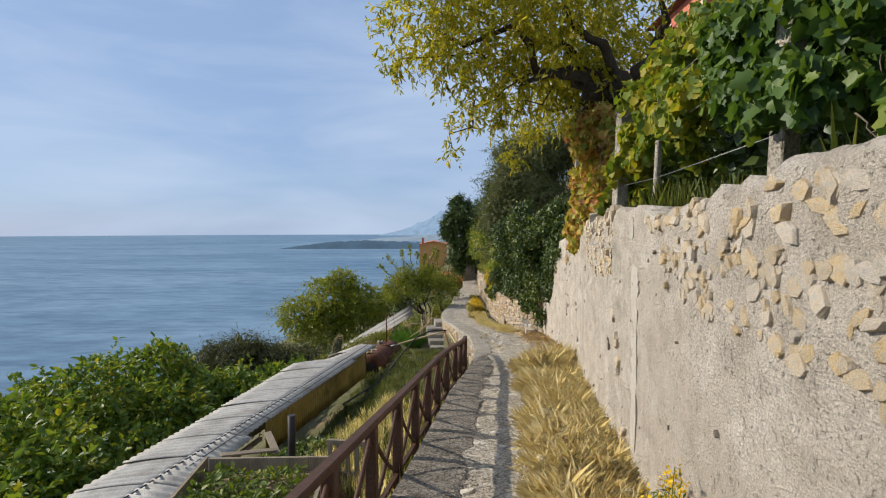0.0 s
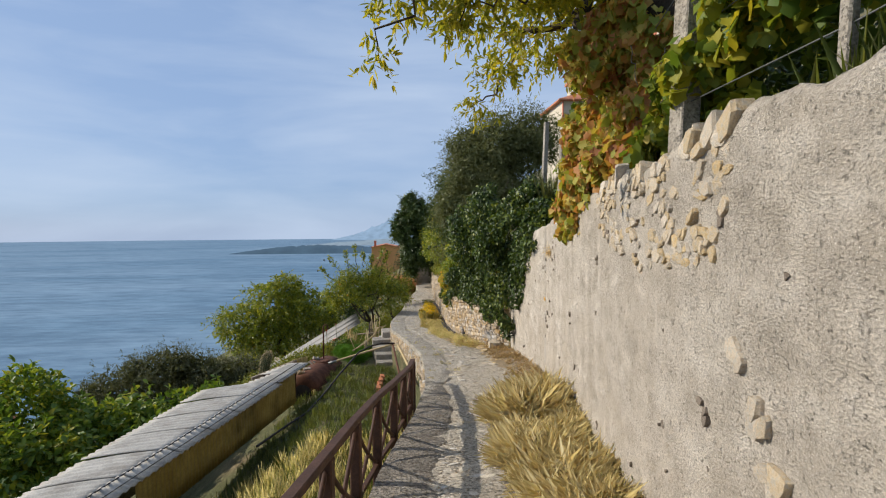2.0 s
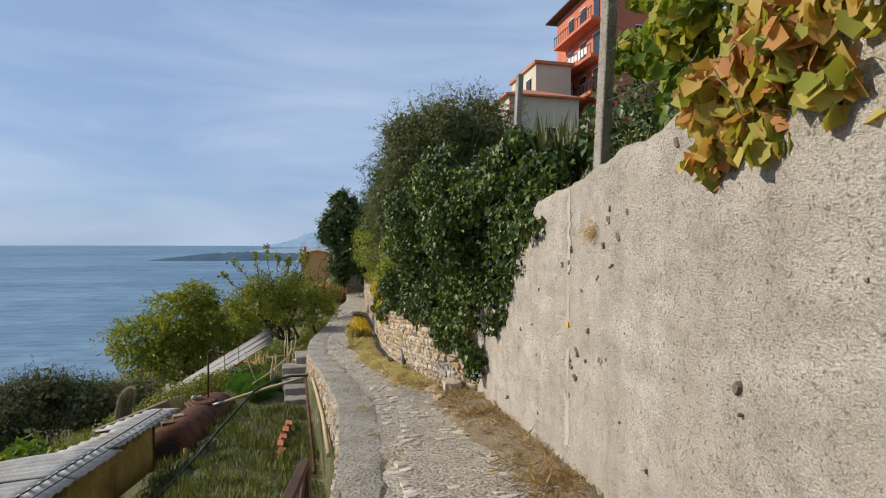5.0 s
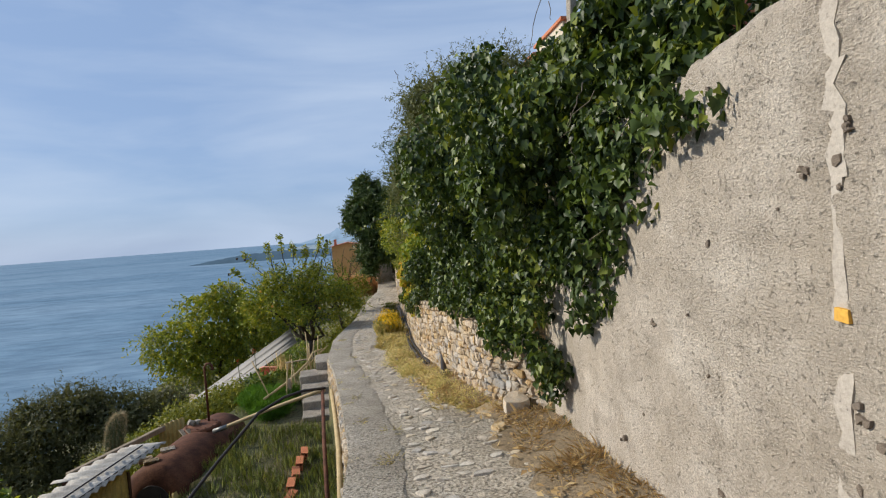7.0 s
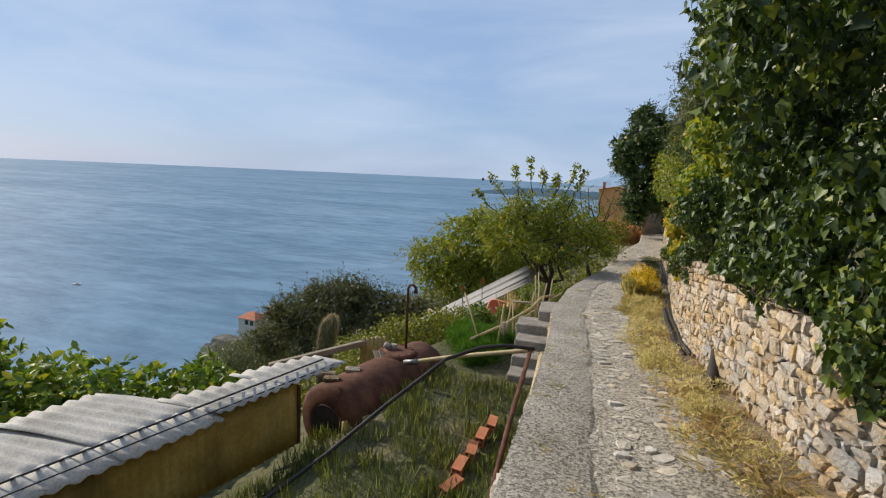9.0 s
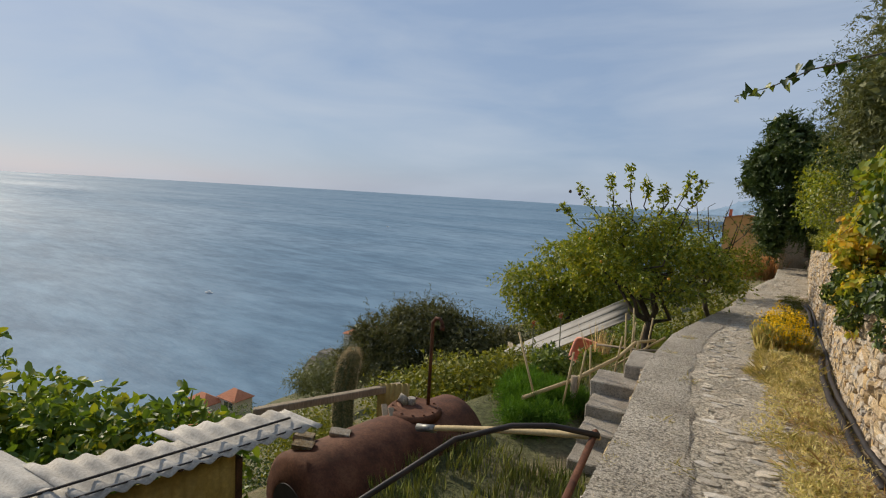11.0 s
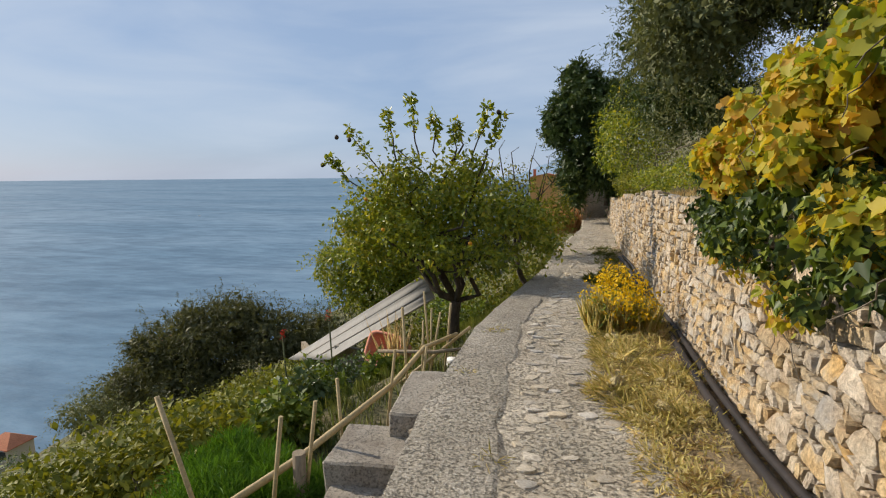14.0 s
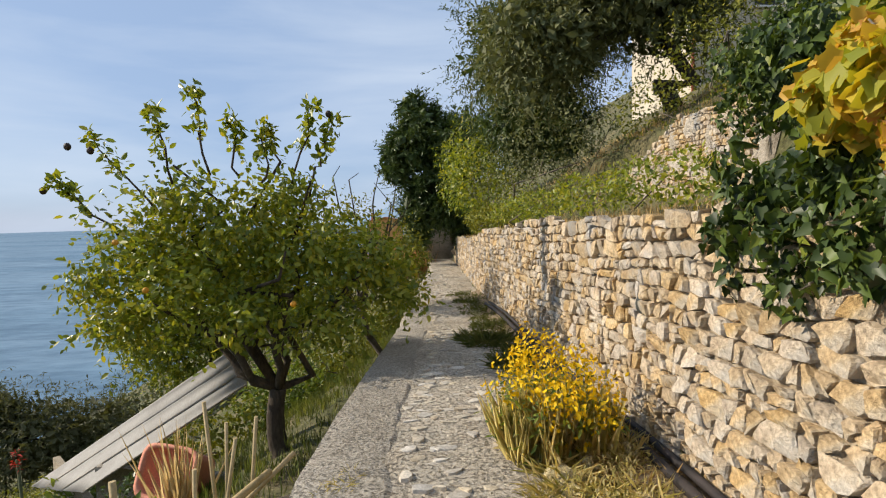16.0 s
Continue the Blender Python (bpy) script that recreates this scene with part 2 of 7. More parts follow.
M["pale_bark"] = surface("pale_bark", [(0.12, 0.10, 0.08), (0.22, 0.19, 0.155)], 6, 30, 0.4, 0.95, 1.0, 0.02, stretch=(1, 1, 0.3))
M["black"] = surface("black_plastic", [(0.018, 0.016, 0.016), (0.05, 0.04, 0.038)], 5, 60, 0.2, 0.6, 0.2, 0.002)
M["cactus"] = surface("cactus_skin", [(0.06, 0.075, 0.03), (0.12, 0.13, 0.06)], 5, 50, 0.4, 0.8, 0.5, 0.01)
M["spines"] = surface("cactus_spines", [(0.45, 0.34, 0.18), (0.60, 0.47, 0.27)], 8, 60, 0.2, 0.8, 0)
M["orange_wall"] = surface("ochre_plaster", [(0.58, 0.29, 0.11), (0.66, 0.35, 0.14)], 0.8, 10, 0.15, 0.9, 0.2, 0.01)
M["red_wall"] = surface("red_plaster", [(0.48, 0.15, 0.085), (0.58, 0.20, 0.12)], 0.5, 10, 0.12, 0.9, 0.2, 0.01)
M["cream_wall"] = surface("cream_plaster", [(0.52, 0.45, 0.34), (0.62, 0.55, 0.43)], 0.5, 10, 0.12, 0.9, 0.2, 0.01)
M["shutter"] = surface("dark_shutter", [(0.03, 0.035, 0.03), (0.05, 0.055, 0.05)], 2, 30, 0.1, 0.6, 0)
M["white"] = surface("white_paint", [(0.72, 0.70, 0.66), (0.80, 0.78, 0.74)], 2, 30, 0.1, 0.6, 0)
M["glass"] = surface("dark_pane", [(0.02, 0.025, 0.03), (0.04, 0.045, 0.05)], 2, 30, 0.1, 0.12, 0, spec=0.6)
M["yellow_paint"] = surface("yellow_paint", [(0.62, 0.33, 0.05), (0.70, 0.40, 0.08)], 8, 60, 0.2, 0.8, 0.3, 0.004)
M["yellow_hose"] = surface("yellow_hose", [(0.55, 0.45, 0.06), (0.65, 0.55, 0.10)], 8, 60, 0.1, 0.5, 0)
M["wire"] = surface("wire", [(0.16, 0.16, 0.15), (0.26, 0.26, 0.25)], 8, 60, 0.2, 0.5, 0, metal=0.8)
M["rock"] = surface("coast_rock", [(0.10, 0.09, 0.075), (0.22, 0.20, 0.17)], 0.3, 3, 0.5, 0.95, 1.0, 0.3)

M["ivy"] = leafy("ivy_leaf", [(0.012, 0.024, 0.006), (0.026, 0.046, 0.010), (0.046, 0.075, 0.015), (0.10, 0.145, 0.022), (0.26, 0.27, 0.036)], 0.46, 0.2, 0.36, [0.0, 0.25, 0.47, 0.72, 0.95])
M["vine"] = leafy("vine_leaf", [(0.05, 0.10, 0.018), (0.09, 0.155, 0.025), (0.15, 0.21, 0.03), (0.30, 0.28, 0.035), (0.38, 0.17, 0.035)], 0.55, 0.38, 0.3, [0.1, 0.38, 0.6, 0.78, 1.0], 0.55, 1.6)
M["vine_green"] = leafy("green_vine_leaf", [(0.030, 0.065, 0.016), (0.06, 0.115, 0.022), (0.10, 0.165, 0.028), (0.16, 0.22, 0.03), (0.36, 0.30, 0.035)], 0.5, 0.34, 0.35, [0.08, 0.36, 0.6, 0.84, 1.0], 0.6, 1.6)
M["vine_mixed"] = leafy("mixed_vine_leaf", [(0.06, 0.11, 0.018), (0.12, 0.18, 0.025), (0.24, 0.26, 0.03), (0.40, 0.34, 0.035), (0.42, 0.20, 0.035)], 0.55, 0.4, 0.28, [0.05, 0.32, 0.55, 0.78, 1.0], 0.55, 1.6)
M["autumn"] = leafy("autumn_vine_leaf", [(0.16, 0.22, 0.03), (0.34, 0.33, 0.035), (0.52, 0.40, 0.04), (0.56, 0.33, 0.06), (0.48, 0.20, 0.08)], 0.55, 0.38, 0.3, [0.05, 0.3, 0.55, 0.8, 1.0])
M["russet"] = leafy("russet_vine_leaf", [(0.17, 0.21, 0.035), (0.34, 0.33, 0.06), (0.50, 0.38, 0.10), (0.48, 0.22, 0.07), (0.30, 0.13, 0.08)], 0.6, 0.35, 0.25, [0.08, 0.32, 0.52, 0.74, 1.0])
M["almond"] = leafy("almond_leaf", [(0.15, 0.18, 0.024), (0.27, 0.28, 0.032), (0.42, 0.36, 0.036), (0.54, 0.40, 0.045)], 0.5, 0.48, 0.3)
M["citrus"] = leafy("citrus_leaf", [(0.075, 0.11, 0.014), (0.145, 0.185, 0.02), (0.245, 0.27, 0.027), (0.36, 0.335, 0.036), (0.46, 0.34, 0.04)], 0.42, 0.34, 0.4, [0.0, 0.3, 0.6, 0.82, 1.0])
M["olive"] = leafy("olive_leaf", [(0.095, 0.105, 0.036), (0.145, 0.155, 0.06), (0.21, 0.215, 0.10)], 0.6, 0.2, 0.3)
M["slope_olive"] = leafy("slope_olive_leaf", [(0.050, 0.054, 0.022), (0.085, 0.088, 0.036), (0.135, 0.132, 0.06)], 0.6, 0.3, 0.3)
M["dark_leaf"] = leafy("dark_leaf", [(0.034, 0.058, 0.014), (0.065, 0.098, 0.024), (0.12, 0.16, 0.04)], 0.45, 0.15, 0.4)
M["green_leaf"] = leafy("green_leaf", [(0.055, 0.09, 0.012), (0.10, 0.145, 0.02), (0.16, 0.205, 0.026), (0.28, 0.27, 0.035)], 0.5, 0.3, 0.35)
M["fig_leaf"] = leafy("broad_leaf", [(0.05, 0.095, 0.016), (0.10, 0.165, 0.024), (0.19, 0.25, 0.03), (0.42, 0.34, 0.03)], 0.5, 0.34, 0.35, [0.0, 0.36, 0.68, 1.0])
M["scrub"] = leafy("scrub_leaf", [(0.07, 0.085, 0.014), (0.13, 0.145, 0.02), (0.22, 0.215, 0.027), (0.31, 0.265, 0.04)], 0.6, 0.25, 0.25)
M["fern"] = leafy("feathery_green", [(0.05, 0.12, 0.012), (0.085, 0.185, 0.02), (0.13, 0.25, 0.03)], 0.6, 0.3, 0.25)
M["twig"] = surface("twigs", [(0.10, 0.08, 0.06), (0.20, 0.165, 0.12)], 4, 40, 0.3, 0.9, 0)
DRY_TINT = (1.15, 1.12, 0.95)
M["straw"] = leafy("dry_grass", [(0.62, 0.50, 0.24), (0.80, 0.69, 0.40), (0.93, 0.86, 0.62)], 0.7, 0.55, 0.2, tint=DRY_TINT)
M["dead"] = leafy("dead_grass", [(0.44, 0.29, 0.14), (0.62, 0.46, 0.24), (0.78, 0.64, 0.38)], 0.8, 0.5, 0.2, tint=DRY_TINT)
M["thatch"] = surface("matted_stalks", [(0.46, 0.35, 0.16), (0.62, 0.50, 0.26), (0.74, 0.62, 0.36)], 9, 90, 0.5, 0.95, 1.0, 0.03, stretch=(1, 1, 0.4))
M["reed"] = leafy("dry_reed", [(0.42, 0.20, 0.08), (0.55, 0.29, 0.13), (0.62, 0.40, 0.20)], 0.7, 0.4, 0.2, tint=DRY_TINT)
M["weed"] = leafy("weeds", [(0.34, 0.33, 0.09), (0.58, 0.51, 0.20), (0.76, 0.65, 0.34), (0.86, 0.76, 0.48)], 0.7, 0.65, 0.2, tint=DRY_TINT)
M["grass"] = leafy("green_grass", [(0.095, 0.13, 0.036), (0.17, 0.20, 0.06), (0.30, 0.28, 0.11)], 0.7, 0.32, 0.2)
M["bloom"] = leafy("yellow_flowers", [(0.68, 0.42, 0.01), (0.80, 0.55, 0.02)], 0.6, 0.2, 0.2)
M["red_bloom"] = leafy("red_flowers", [(0.35, 0.02, 0.015), (0.5, 0.05, 0.03)], 0.6, 0.2, 0.2)
M["fruit"] = surface("dark_fruit", [(0.03, 0.02, 0.015), (0.06, 0.04, 0.03)], 5, 30, 0.2, 0.6, 0)
M["orange_fruit"] = surface("orange_fruit", [(0.6, 0.25, 0.02), (0.7, 0.32, 0.03)], 5, 30, 0.1, 0.5, 0)


def sea_material():
    m, n, l, bsdf = material("sea")
    co = n.new("ShaderNodeTexCoord").outputs["Object"]
    fac = noise_of(n, l, co, 0.007, 7, 0.62, (0.4, 1, 1))
    r = ramp_of(n, [(0.118, 0.200, 0.282), (0.180, 0.268, 0.352)], [0.36, 0.64])
    l.new(fac, r.inputs[0])
    # light and dark of the wave ripples, multiplied into the base colour
    ripple_shade = noise_of(n, l, co, 0.07, 6, 0.7, (0.45, 1.2, 1))
    cr = ramp_of(n, [(0.74, 0.77, 0.80), (1.22, 1.20, 1.17)], [0.36, 0.64])
    l.new(ripple_shade, cr.inputs[0])
    l.new(mixed(n, l, 'MULTIPLY', 1.0, r.outputs[0], cr.outputs[0]), bsdf.inputs["Base Color"])
    calm = noise_of(n, l, co, 0.006, 4, 0.6, (0.25, 1, 1))
    rr = ramp_of(n, [(0.66, 0.66, 0.66), (0.80, 0.80, 0.80)], [0.35, 0.65])
    l.new(calm, rr.inputs[0])
    l.new(rr.outputs[0], bsdf.inputs["Roughness"])
    bsdf.inputs["IOR"].default_value = 1.33
    bsdf.inputs["Specular IOR Level"].default_value = 0.09
    w1 = noise_of(n, l, co, 0.16, 4, 0.6, (0.5, 1.3, 1))
    w2 = noise_of(n, l, co, 0.03, 3, 0.5, (0.4, 1.3, 1))
    s = n.new("ShaderNodeMath")
    s.operation = 'ADD'
    l.new(w1, s.inputs[0])
    l.new(w2, s.inputs[1])
    b = n.new("ShaderNodeBump")
    b.inputs["Strength"].default_value, b.inputs["Distance"].default_value = 0.45, 1.6
    l.new(s.outputs[0], b.inputs["Height"])
    l.new(b.outputs[0], bsdf.inputs["Normal"])
    return m


M["sea"] = sea_material()


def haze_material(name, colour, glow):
    """Far land over 1 km away: bright sea haze painted as a pale blue glow."""
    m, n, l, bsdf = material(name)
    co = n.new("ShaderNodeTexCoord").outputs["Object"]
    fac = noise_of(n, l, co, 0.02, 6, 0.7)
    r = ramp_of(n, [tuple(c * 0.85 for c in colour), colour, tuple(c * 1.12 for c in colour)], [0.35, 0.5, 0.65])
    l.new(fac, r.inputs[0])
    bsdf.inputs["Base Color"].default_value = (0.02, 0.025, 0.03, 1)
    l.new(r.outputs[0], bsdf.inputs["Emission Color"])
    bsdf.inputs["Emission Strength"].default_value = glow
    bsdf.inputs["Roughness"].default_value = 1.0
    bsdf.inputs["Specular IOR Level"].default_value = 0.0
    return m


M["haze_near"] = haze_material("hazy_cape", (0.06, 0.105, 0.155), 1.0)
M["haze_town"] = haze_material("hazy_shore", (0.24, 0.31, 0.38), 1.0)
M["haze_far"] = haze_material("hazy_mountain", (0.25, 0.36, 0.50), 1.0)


# ---- mesh helpers ----
def part(name, bm, mat, parent=None, label="", smooth=False):
    """Links a bmesh, or a finished mesh, as one object under a thing or a part."""
    if isinstance(bm, bmesh.types.BMesh):
        me = bpy.data.meshes.new(name)
        bm.to_mesh(me)
        bm.free()
    else:
        me = bm
    if mat and not me.materials:
        me.materials.append(M[mat])
    if smooth:
        me.shade_smooth()
    ob = new(name, me)
    if parent:
        ob.parent = parent
    if label:
        ob["label"] = label
    return ob


def thing(name, at, label, category, group="", rz=0.0):
    """An Empty at the base of a thing."""
    e = new(name)
    e.empty_display_size = 0.1
    e.matrix_world = pose(*at, 0, 0, rz)
    return tagged(e, label, category, group)


def mesh_of(name, verts, faces):
    me = bpy.data.meshes.new(name)
    me.from_pydata([tuple(v) for v in verts], [], faces)
    me.update()
    return me


def box(bm, c, s, rot=(0, 0, 0), bevel=0.0):
    m = pose(*c, *rot) @ Matrix.Diagonal((*s, 1))
    r = bmesh.ops.create_cube(bm, size=1, matrix=m)
    if bevel:
        edges = list({e for v in r["verts"] for e in v.link_edges})
        bmesh.ops.bevel(bm, geom=edges, offset=bevel, segments=1, affect='EDGES')
    return bm


def box_bm(c, s, rot=(0, 0, 0), bevel=0.0):
    return box(bmesh.new(), c, s, rot, bevel)


def tube(bm, points, radii, sides=8, cap=True):
    """A tapered tube along points."""
    points = [Vector(p) for p in points]
    if not isinstance(radii, (list, tuple)):
        radii = [radii] * len(points)
    rings, side = [], None
    for i, p in enumerate(points):
        d = (points[min(i + 1, len(points) - 1)] - points[max(i - 1, 0)]).normalized()
        if side is None:
            side = d.orthogonal().normalized()
        side = (side - d * side.dot(d)).normalized()
        up = d.cross(side)
        rings.append([bm.verts.new(p + (side * math.cos(a) + up * math.sin(a)) * radii[i]) for a in (2 * math.pi * k / sides for k in range(sides))])
    for a, b in zip(rings, rings[1:]):
        for k in range(sides):
            bm.faces.new((a[k], a[(k + 1) % sides], b[(k + 1) % sides], b[k])).smooth = True
    if cap:
        bm.faces.new(rings[0][::-1])
        bm.faces.new(rings[-1])
    return bm


def tube_bm(points, radii, sides=8):
    return tube(bmesh.new(), points, radii, sides)


def bow(a, b, sag=0.0, n=10, side=(0, 0, 0)):
    """Points from a to b on a bow that hangs by sag and swings by side."""
    a, b, side = Vector(a), Vector(b), Vector(side)
    return [a.lerp(b, i / n) + (Vector((0, 0, -sag)) + side) * (4 * (i / n) * (1 - i / n)) for i in range(n + 1)]


def arr(a):
    return np.asarray(a, dtype=float)


def unit(a):
    return a / np.maximum(np.linalg.norm(a, axis=1, keepdims=True), 1e-9)


SHAPES = {   # half outline (across, along), each leaf two halves folded on the midrib
    "lance": [(0, 0), (0.13, 0.45), (0, 1)],
    "broad": [(0, 0), (0.27, 0.45), (0, 1)],
    "almond": [(0, 0), (0.15, 0.35), (0.11, 0.7), (0, 1)],
    "oval": [(0, 0), (0.24, 0.3), (0.21, 0.68), (0, 1)],
    "ivy": [(0, 0.0), (0.32, -0.12), (0.46, 0.14), (0.26, 0.46), (0, 1)],
    "vine_near": [(0, 0.02), (0.26, -0.16), (0.50, 0.08), (0.42, 0.30), (0.56, 0.58), (0.28, 0.66), (0.20, 0.88), (0, 1)],
    "vine": [(0, 0.02), (0.44, -0.08), (0.38, 0.28), (0.50, 0.56), (0, 1)],
    "blade": [(0, 0), (0.011, 0.4), (0, 1)],
    "frond": [(0, 0), (0.035, 0.45), (0, 1)],
    "straw": [(0, 0), (0.006, 0.45), (0, 1)],
    "needle": [(0, 0), (0.014, 0.4), (0, 1)],
}


def leaves(name, P, D, N, L, shape="oval", fold=0.25, droop=0.12):
    """One mesh of many leaves: base points, directions, normals and lengths."""
    P, D, N, L = arr(P), unit(arr(D)), arr(N), arr(L)
    W = unit(np.cross(D, N))
    N = np.cross(W, D)
    half = SHAPES[shape]
    k = len(half)
    out = [(u, v, 1) for u, v in half] + [(-u, v, 1) for u, v in half[1:-1]]
    V = np.stack([P + L[:, None] * (u * W + v * D + (fold * abs(u) - droop * v * v) * N) for u, v, _ in out], axis=1)
    n, m = V.shape[0], V.shape[1]
    right = list(range(k))
    left = [0] + [k + i for i in range(k - 2)] + [k - 1]
    left = left[::-1]
    loops = np.concatenate([np.array(right + left)[None, :] + m * np.arange(n)[:, None]]).ravel()
    me = bpy.data.meshes.new(name)
    me.vertices.add(n * m)
    me.vertices.foreach_set("co", V.astype(np.float32).ravel())
    me.loops.add(len(loops))
    me.loops.foreach_set("vertex_index", loops.astype(np.int32))
    me.polygons.add(2 * n)
    me.polygons.foreach_set("loop_start", (np.arange(2 * n) * k).astype(np.int32))
    me.update(calc_edges=True)
    me.validate()
    return me


def shell(rng, n, clumps, inner=0.55, flat=None):
    """Points and outward normals in the outer part of lumpy clumps (cx, cy, cz, rx, ry, rz)."""
    c = arr(clumps)
    w = (c[:, 3] * c[:, 4] + c[:, 4] * c[:, 5] + c[:, 3] * c[:, 5])
    pick = rng.choice(len(c), n, p=w / w.sum())
    d = unit(rng.normal(size=(n, 3)))
    lump = 1 + 0.16 * np.sin(5 * d[:, 0] + 3 * pick) * np.cos(4 * d[:, 1] + pick) + 0.14 * np.sin(7 * d[:, 2] + 2 * pick + 3 * d[:, 0])
    r = (inner + (1 - inner) * rng.rand(n) ** 0.6) * lump
    q = c[pick]
    return q[:, :3] + d * q[:, 3:] * r[:, None], unit(d / q[:, 3:])


def foliage(name, seed, n, clumps, size, shape="oval", inner=0.5, hang=0.3, spread=0.9, fold=0.25):
    """A crown of separate leaves on lumpy clumps."""
    rng = np.random.RandomState(seed)
    P, N = shell(rng, n, clumps, inner)
    D = rng.normal(size=(n, 3)) * spread + N * 0.5 + np.array([0, 0, -hang])
    nn = unit(N + rng.normal(size=(n, 3)) * 0.45 + np.array([0, 0, 0.35]))
    L = size * (0.6 + 0.8 * rng.rand(n))
    return leaves(name, P, D, nn, L, shape, fold)


def sprigs(name, seed, n, clumps, per, length, leaf, shape="lance", hang=0.2, inner=0.4):
    """Leaves set along short twigs: an airy crown. Returns the leaf mesh and the twigs' lines."""
    rng = np.random.RandomState(seed)
    P, N = shell(rng, n, clumps, inner)
    T = unit(N * 0.8 + rng.normal(size=(n, 3)) * 0.6 + np.array([0, 0, -hang]))
    ln = length * (0.5 + rng.rand(n))
    s = np.linspace(0.05, 1, per)
    Q = (P[:, None, :] + T[:, None, :] * (ln[:, None] * s[None, :])[..., None] + np.array([0, 0, -1.0]) * (hang * ln[:, None] * s[None, :] ** 2)[..., None]).reshape(-1, 3)
    TT = np.repeat(T, per, axis=0)
    k = len(Q)
    D = unit(TT * 0.6 + rng.normal(size=(k, 3)) * 0.65 + np.array([0, 0, -hang * 0.8]))
    me = leaves(name, Q, D, rng.normal(size=(k, 3)) * 0.6 + np.array([0, 0, 0.8]), leaf * (0.6 + 0.7 * rng.rand(k)), shape)
    return me


def tufts(name, seed, spots, per, height, lean=0.5, shape="blade", radius=0.06, width=1.0):
    """Grass blades: spots are (x, y, z)."""
    rng = np.random.RandomState(seed)
    S = np.repeat(arr(spots), per, axis=0)
    n = len(S)
    a, r = rng.rand(n) * 2 * math.pi, radius * np.sqrt(rng.rand(n))
    P = S + np.stack([np.cos(a) * r, np.sin(a) * r, -0.02 + 0 * a], 1)
    D = np.stack([np.cos(a) * lean * rng.rand(n), np.sin(a) * lean * rng.rand(n), np.ones(n)], 1) + rng.normal(size=(n, 3)) * 0.16
    N = np.stack([np.cos(a), np.sin(a), 0 * a + 0.1], 1)
    H = height * (0.45 + 0.75 * rng.rand(n))
    return leaves(name, P, D, -N, H, shape, 0.3, -0.35 * lean)


def mounds(name, seed, spots, per, shape="straw", droop=0.4, wide=1.05):
    """Rounded tussocks of fine arching blades: spots are (x, y, z, radius)."""
    rng = np.random.RandomState(seed)
    S = np.repeat(arr(spots), per, axis=0)
    n = len(S)
    a, q, k = rng.rand(n) * 2 * math.pi, np.sqrt(rng.rand(n)), wide * rng.rand(n) ** 0.7
    R = np.stack([np.cos(a), np.sin(a), 0 * a], 1)
    P = S[:, :3] + R * (0.95 * q * S[:, 3])[:, None] + np.array([0, 0, 1.0]) * (0.35 * rng.rand(n) * (1 - q) * S[:, 3])[:, None]
    D = R * np.sin(k)[:, None] + np.array([0, 0, 1.0]) * np.cos(k)[:, None] + rng.normal(size=(n, 3)) * 0.62
    D[:, 2] = np.maximum(D[:, 2], 0.05)
    N = np.array([0, 0, 1.0]) - 0.35 * R + rng.normal(size=(n, 3)) * 0.25
    return leaves(name, P, D, N, S[:, 3] * (0.25 + 0.75 * rng.rand(n)) * (1.15 - 0.5 * q), shape, 0.3, droop)


def sheet_mesh(name, a, b, c, d, waves, amp, nu=None, nv=6, sag=0.0, thick=0.006):
    """A corrugated sheet between corners a-b (along the waves' count) and d-c; sag bends it."""
    a, b, c, d = (Vector(p) for p in (a, b, c, d))
    nor = (b - a).cross(d - a).normalized()
    if nor.z < 0:
        nor = -nor
    nu = nu or int(waves * 6)
    vs, fs = [], []
    for side in (0, 1):
        for i in range(nu + 1):
            for j in range(nv + 1):
                u, v = i / nu, j / nv
                p = a.lerp(b, u).lerp(d.lerp(c, u), v) + nor * (amp * math.sin(2 * math.pi * waves * u) - side * thick - sag * 4 * v * (1 - v))
                vs.append(p)
    k = (nu + 1) * (nv + 1)
    for i in range(nu):
        for j in range(nv):
            q = i * (nv + 1) + j
            fs.append((q, q + nv + 1, q + nv + 2, q + 1))
            fs.append((k + q, k + q + 1, k + q + nv + 2, k + q + nv + 1))
    rim = [i * (nv + 1) for i in range(nu + 1)] + [nu * (nv + 1) + j for j in range(1, nv + 1)] + [i * (nv + 1) + nv for i in range(nu - 1, -1, -1)] + [j for j in range(nv - 1, 0, -1)]
    for p, q in zip(rim, rim[1:] + rim[:1]):
        fs.append((p, k + p, k + q, q))
    me = mesh_of(name, vs, fs)
    me.shade_smooth()
    return me


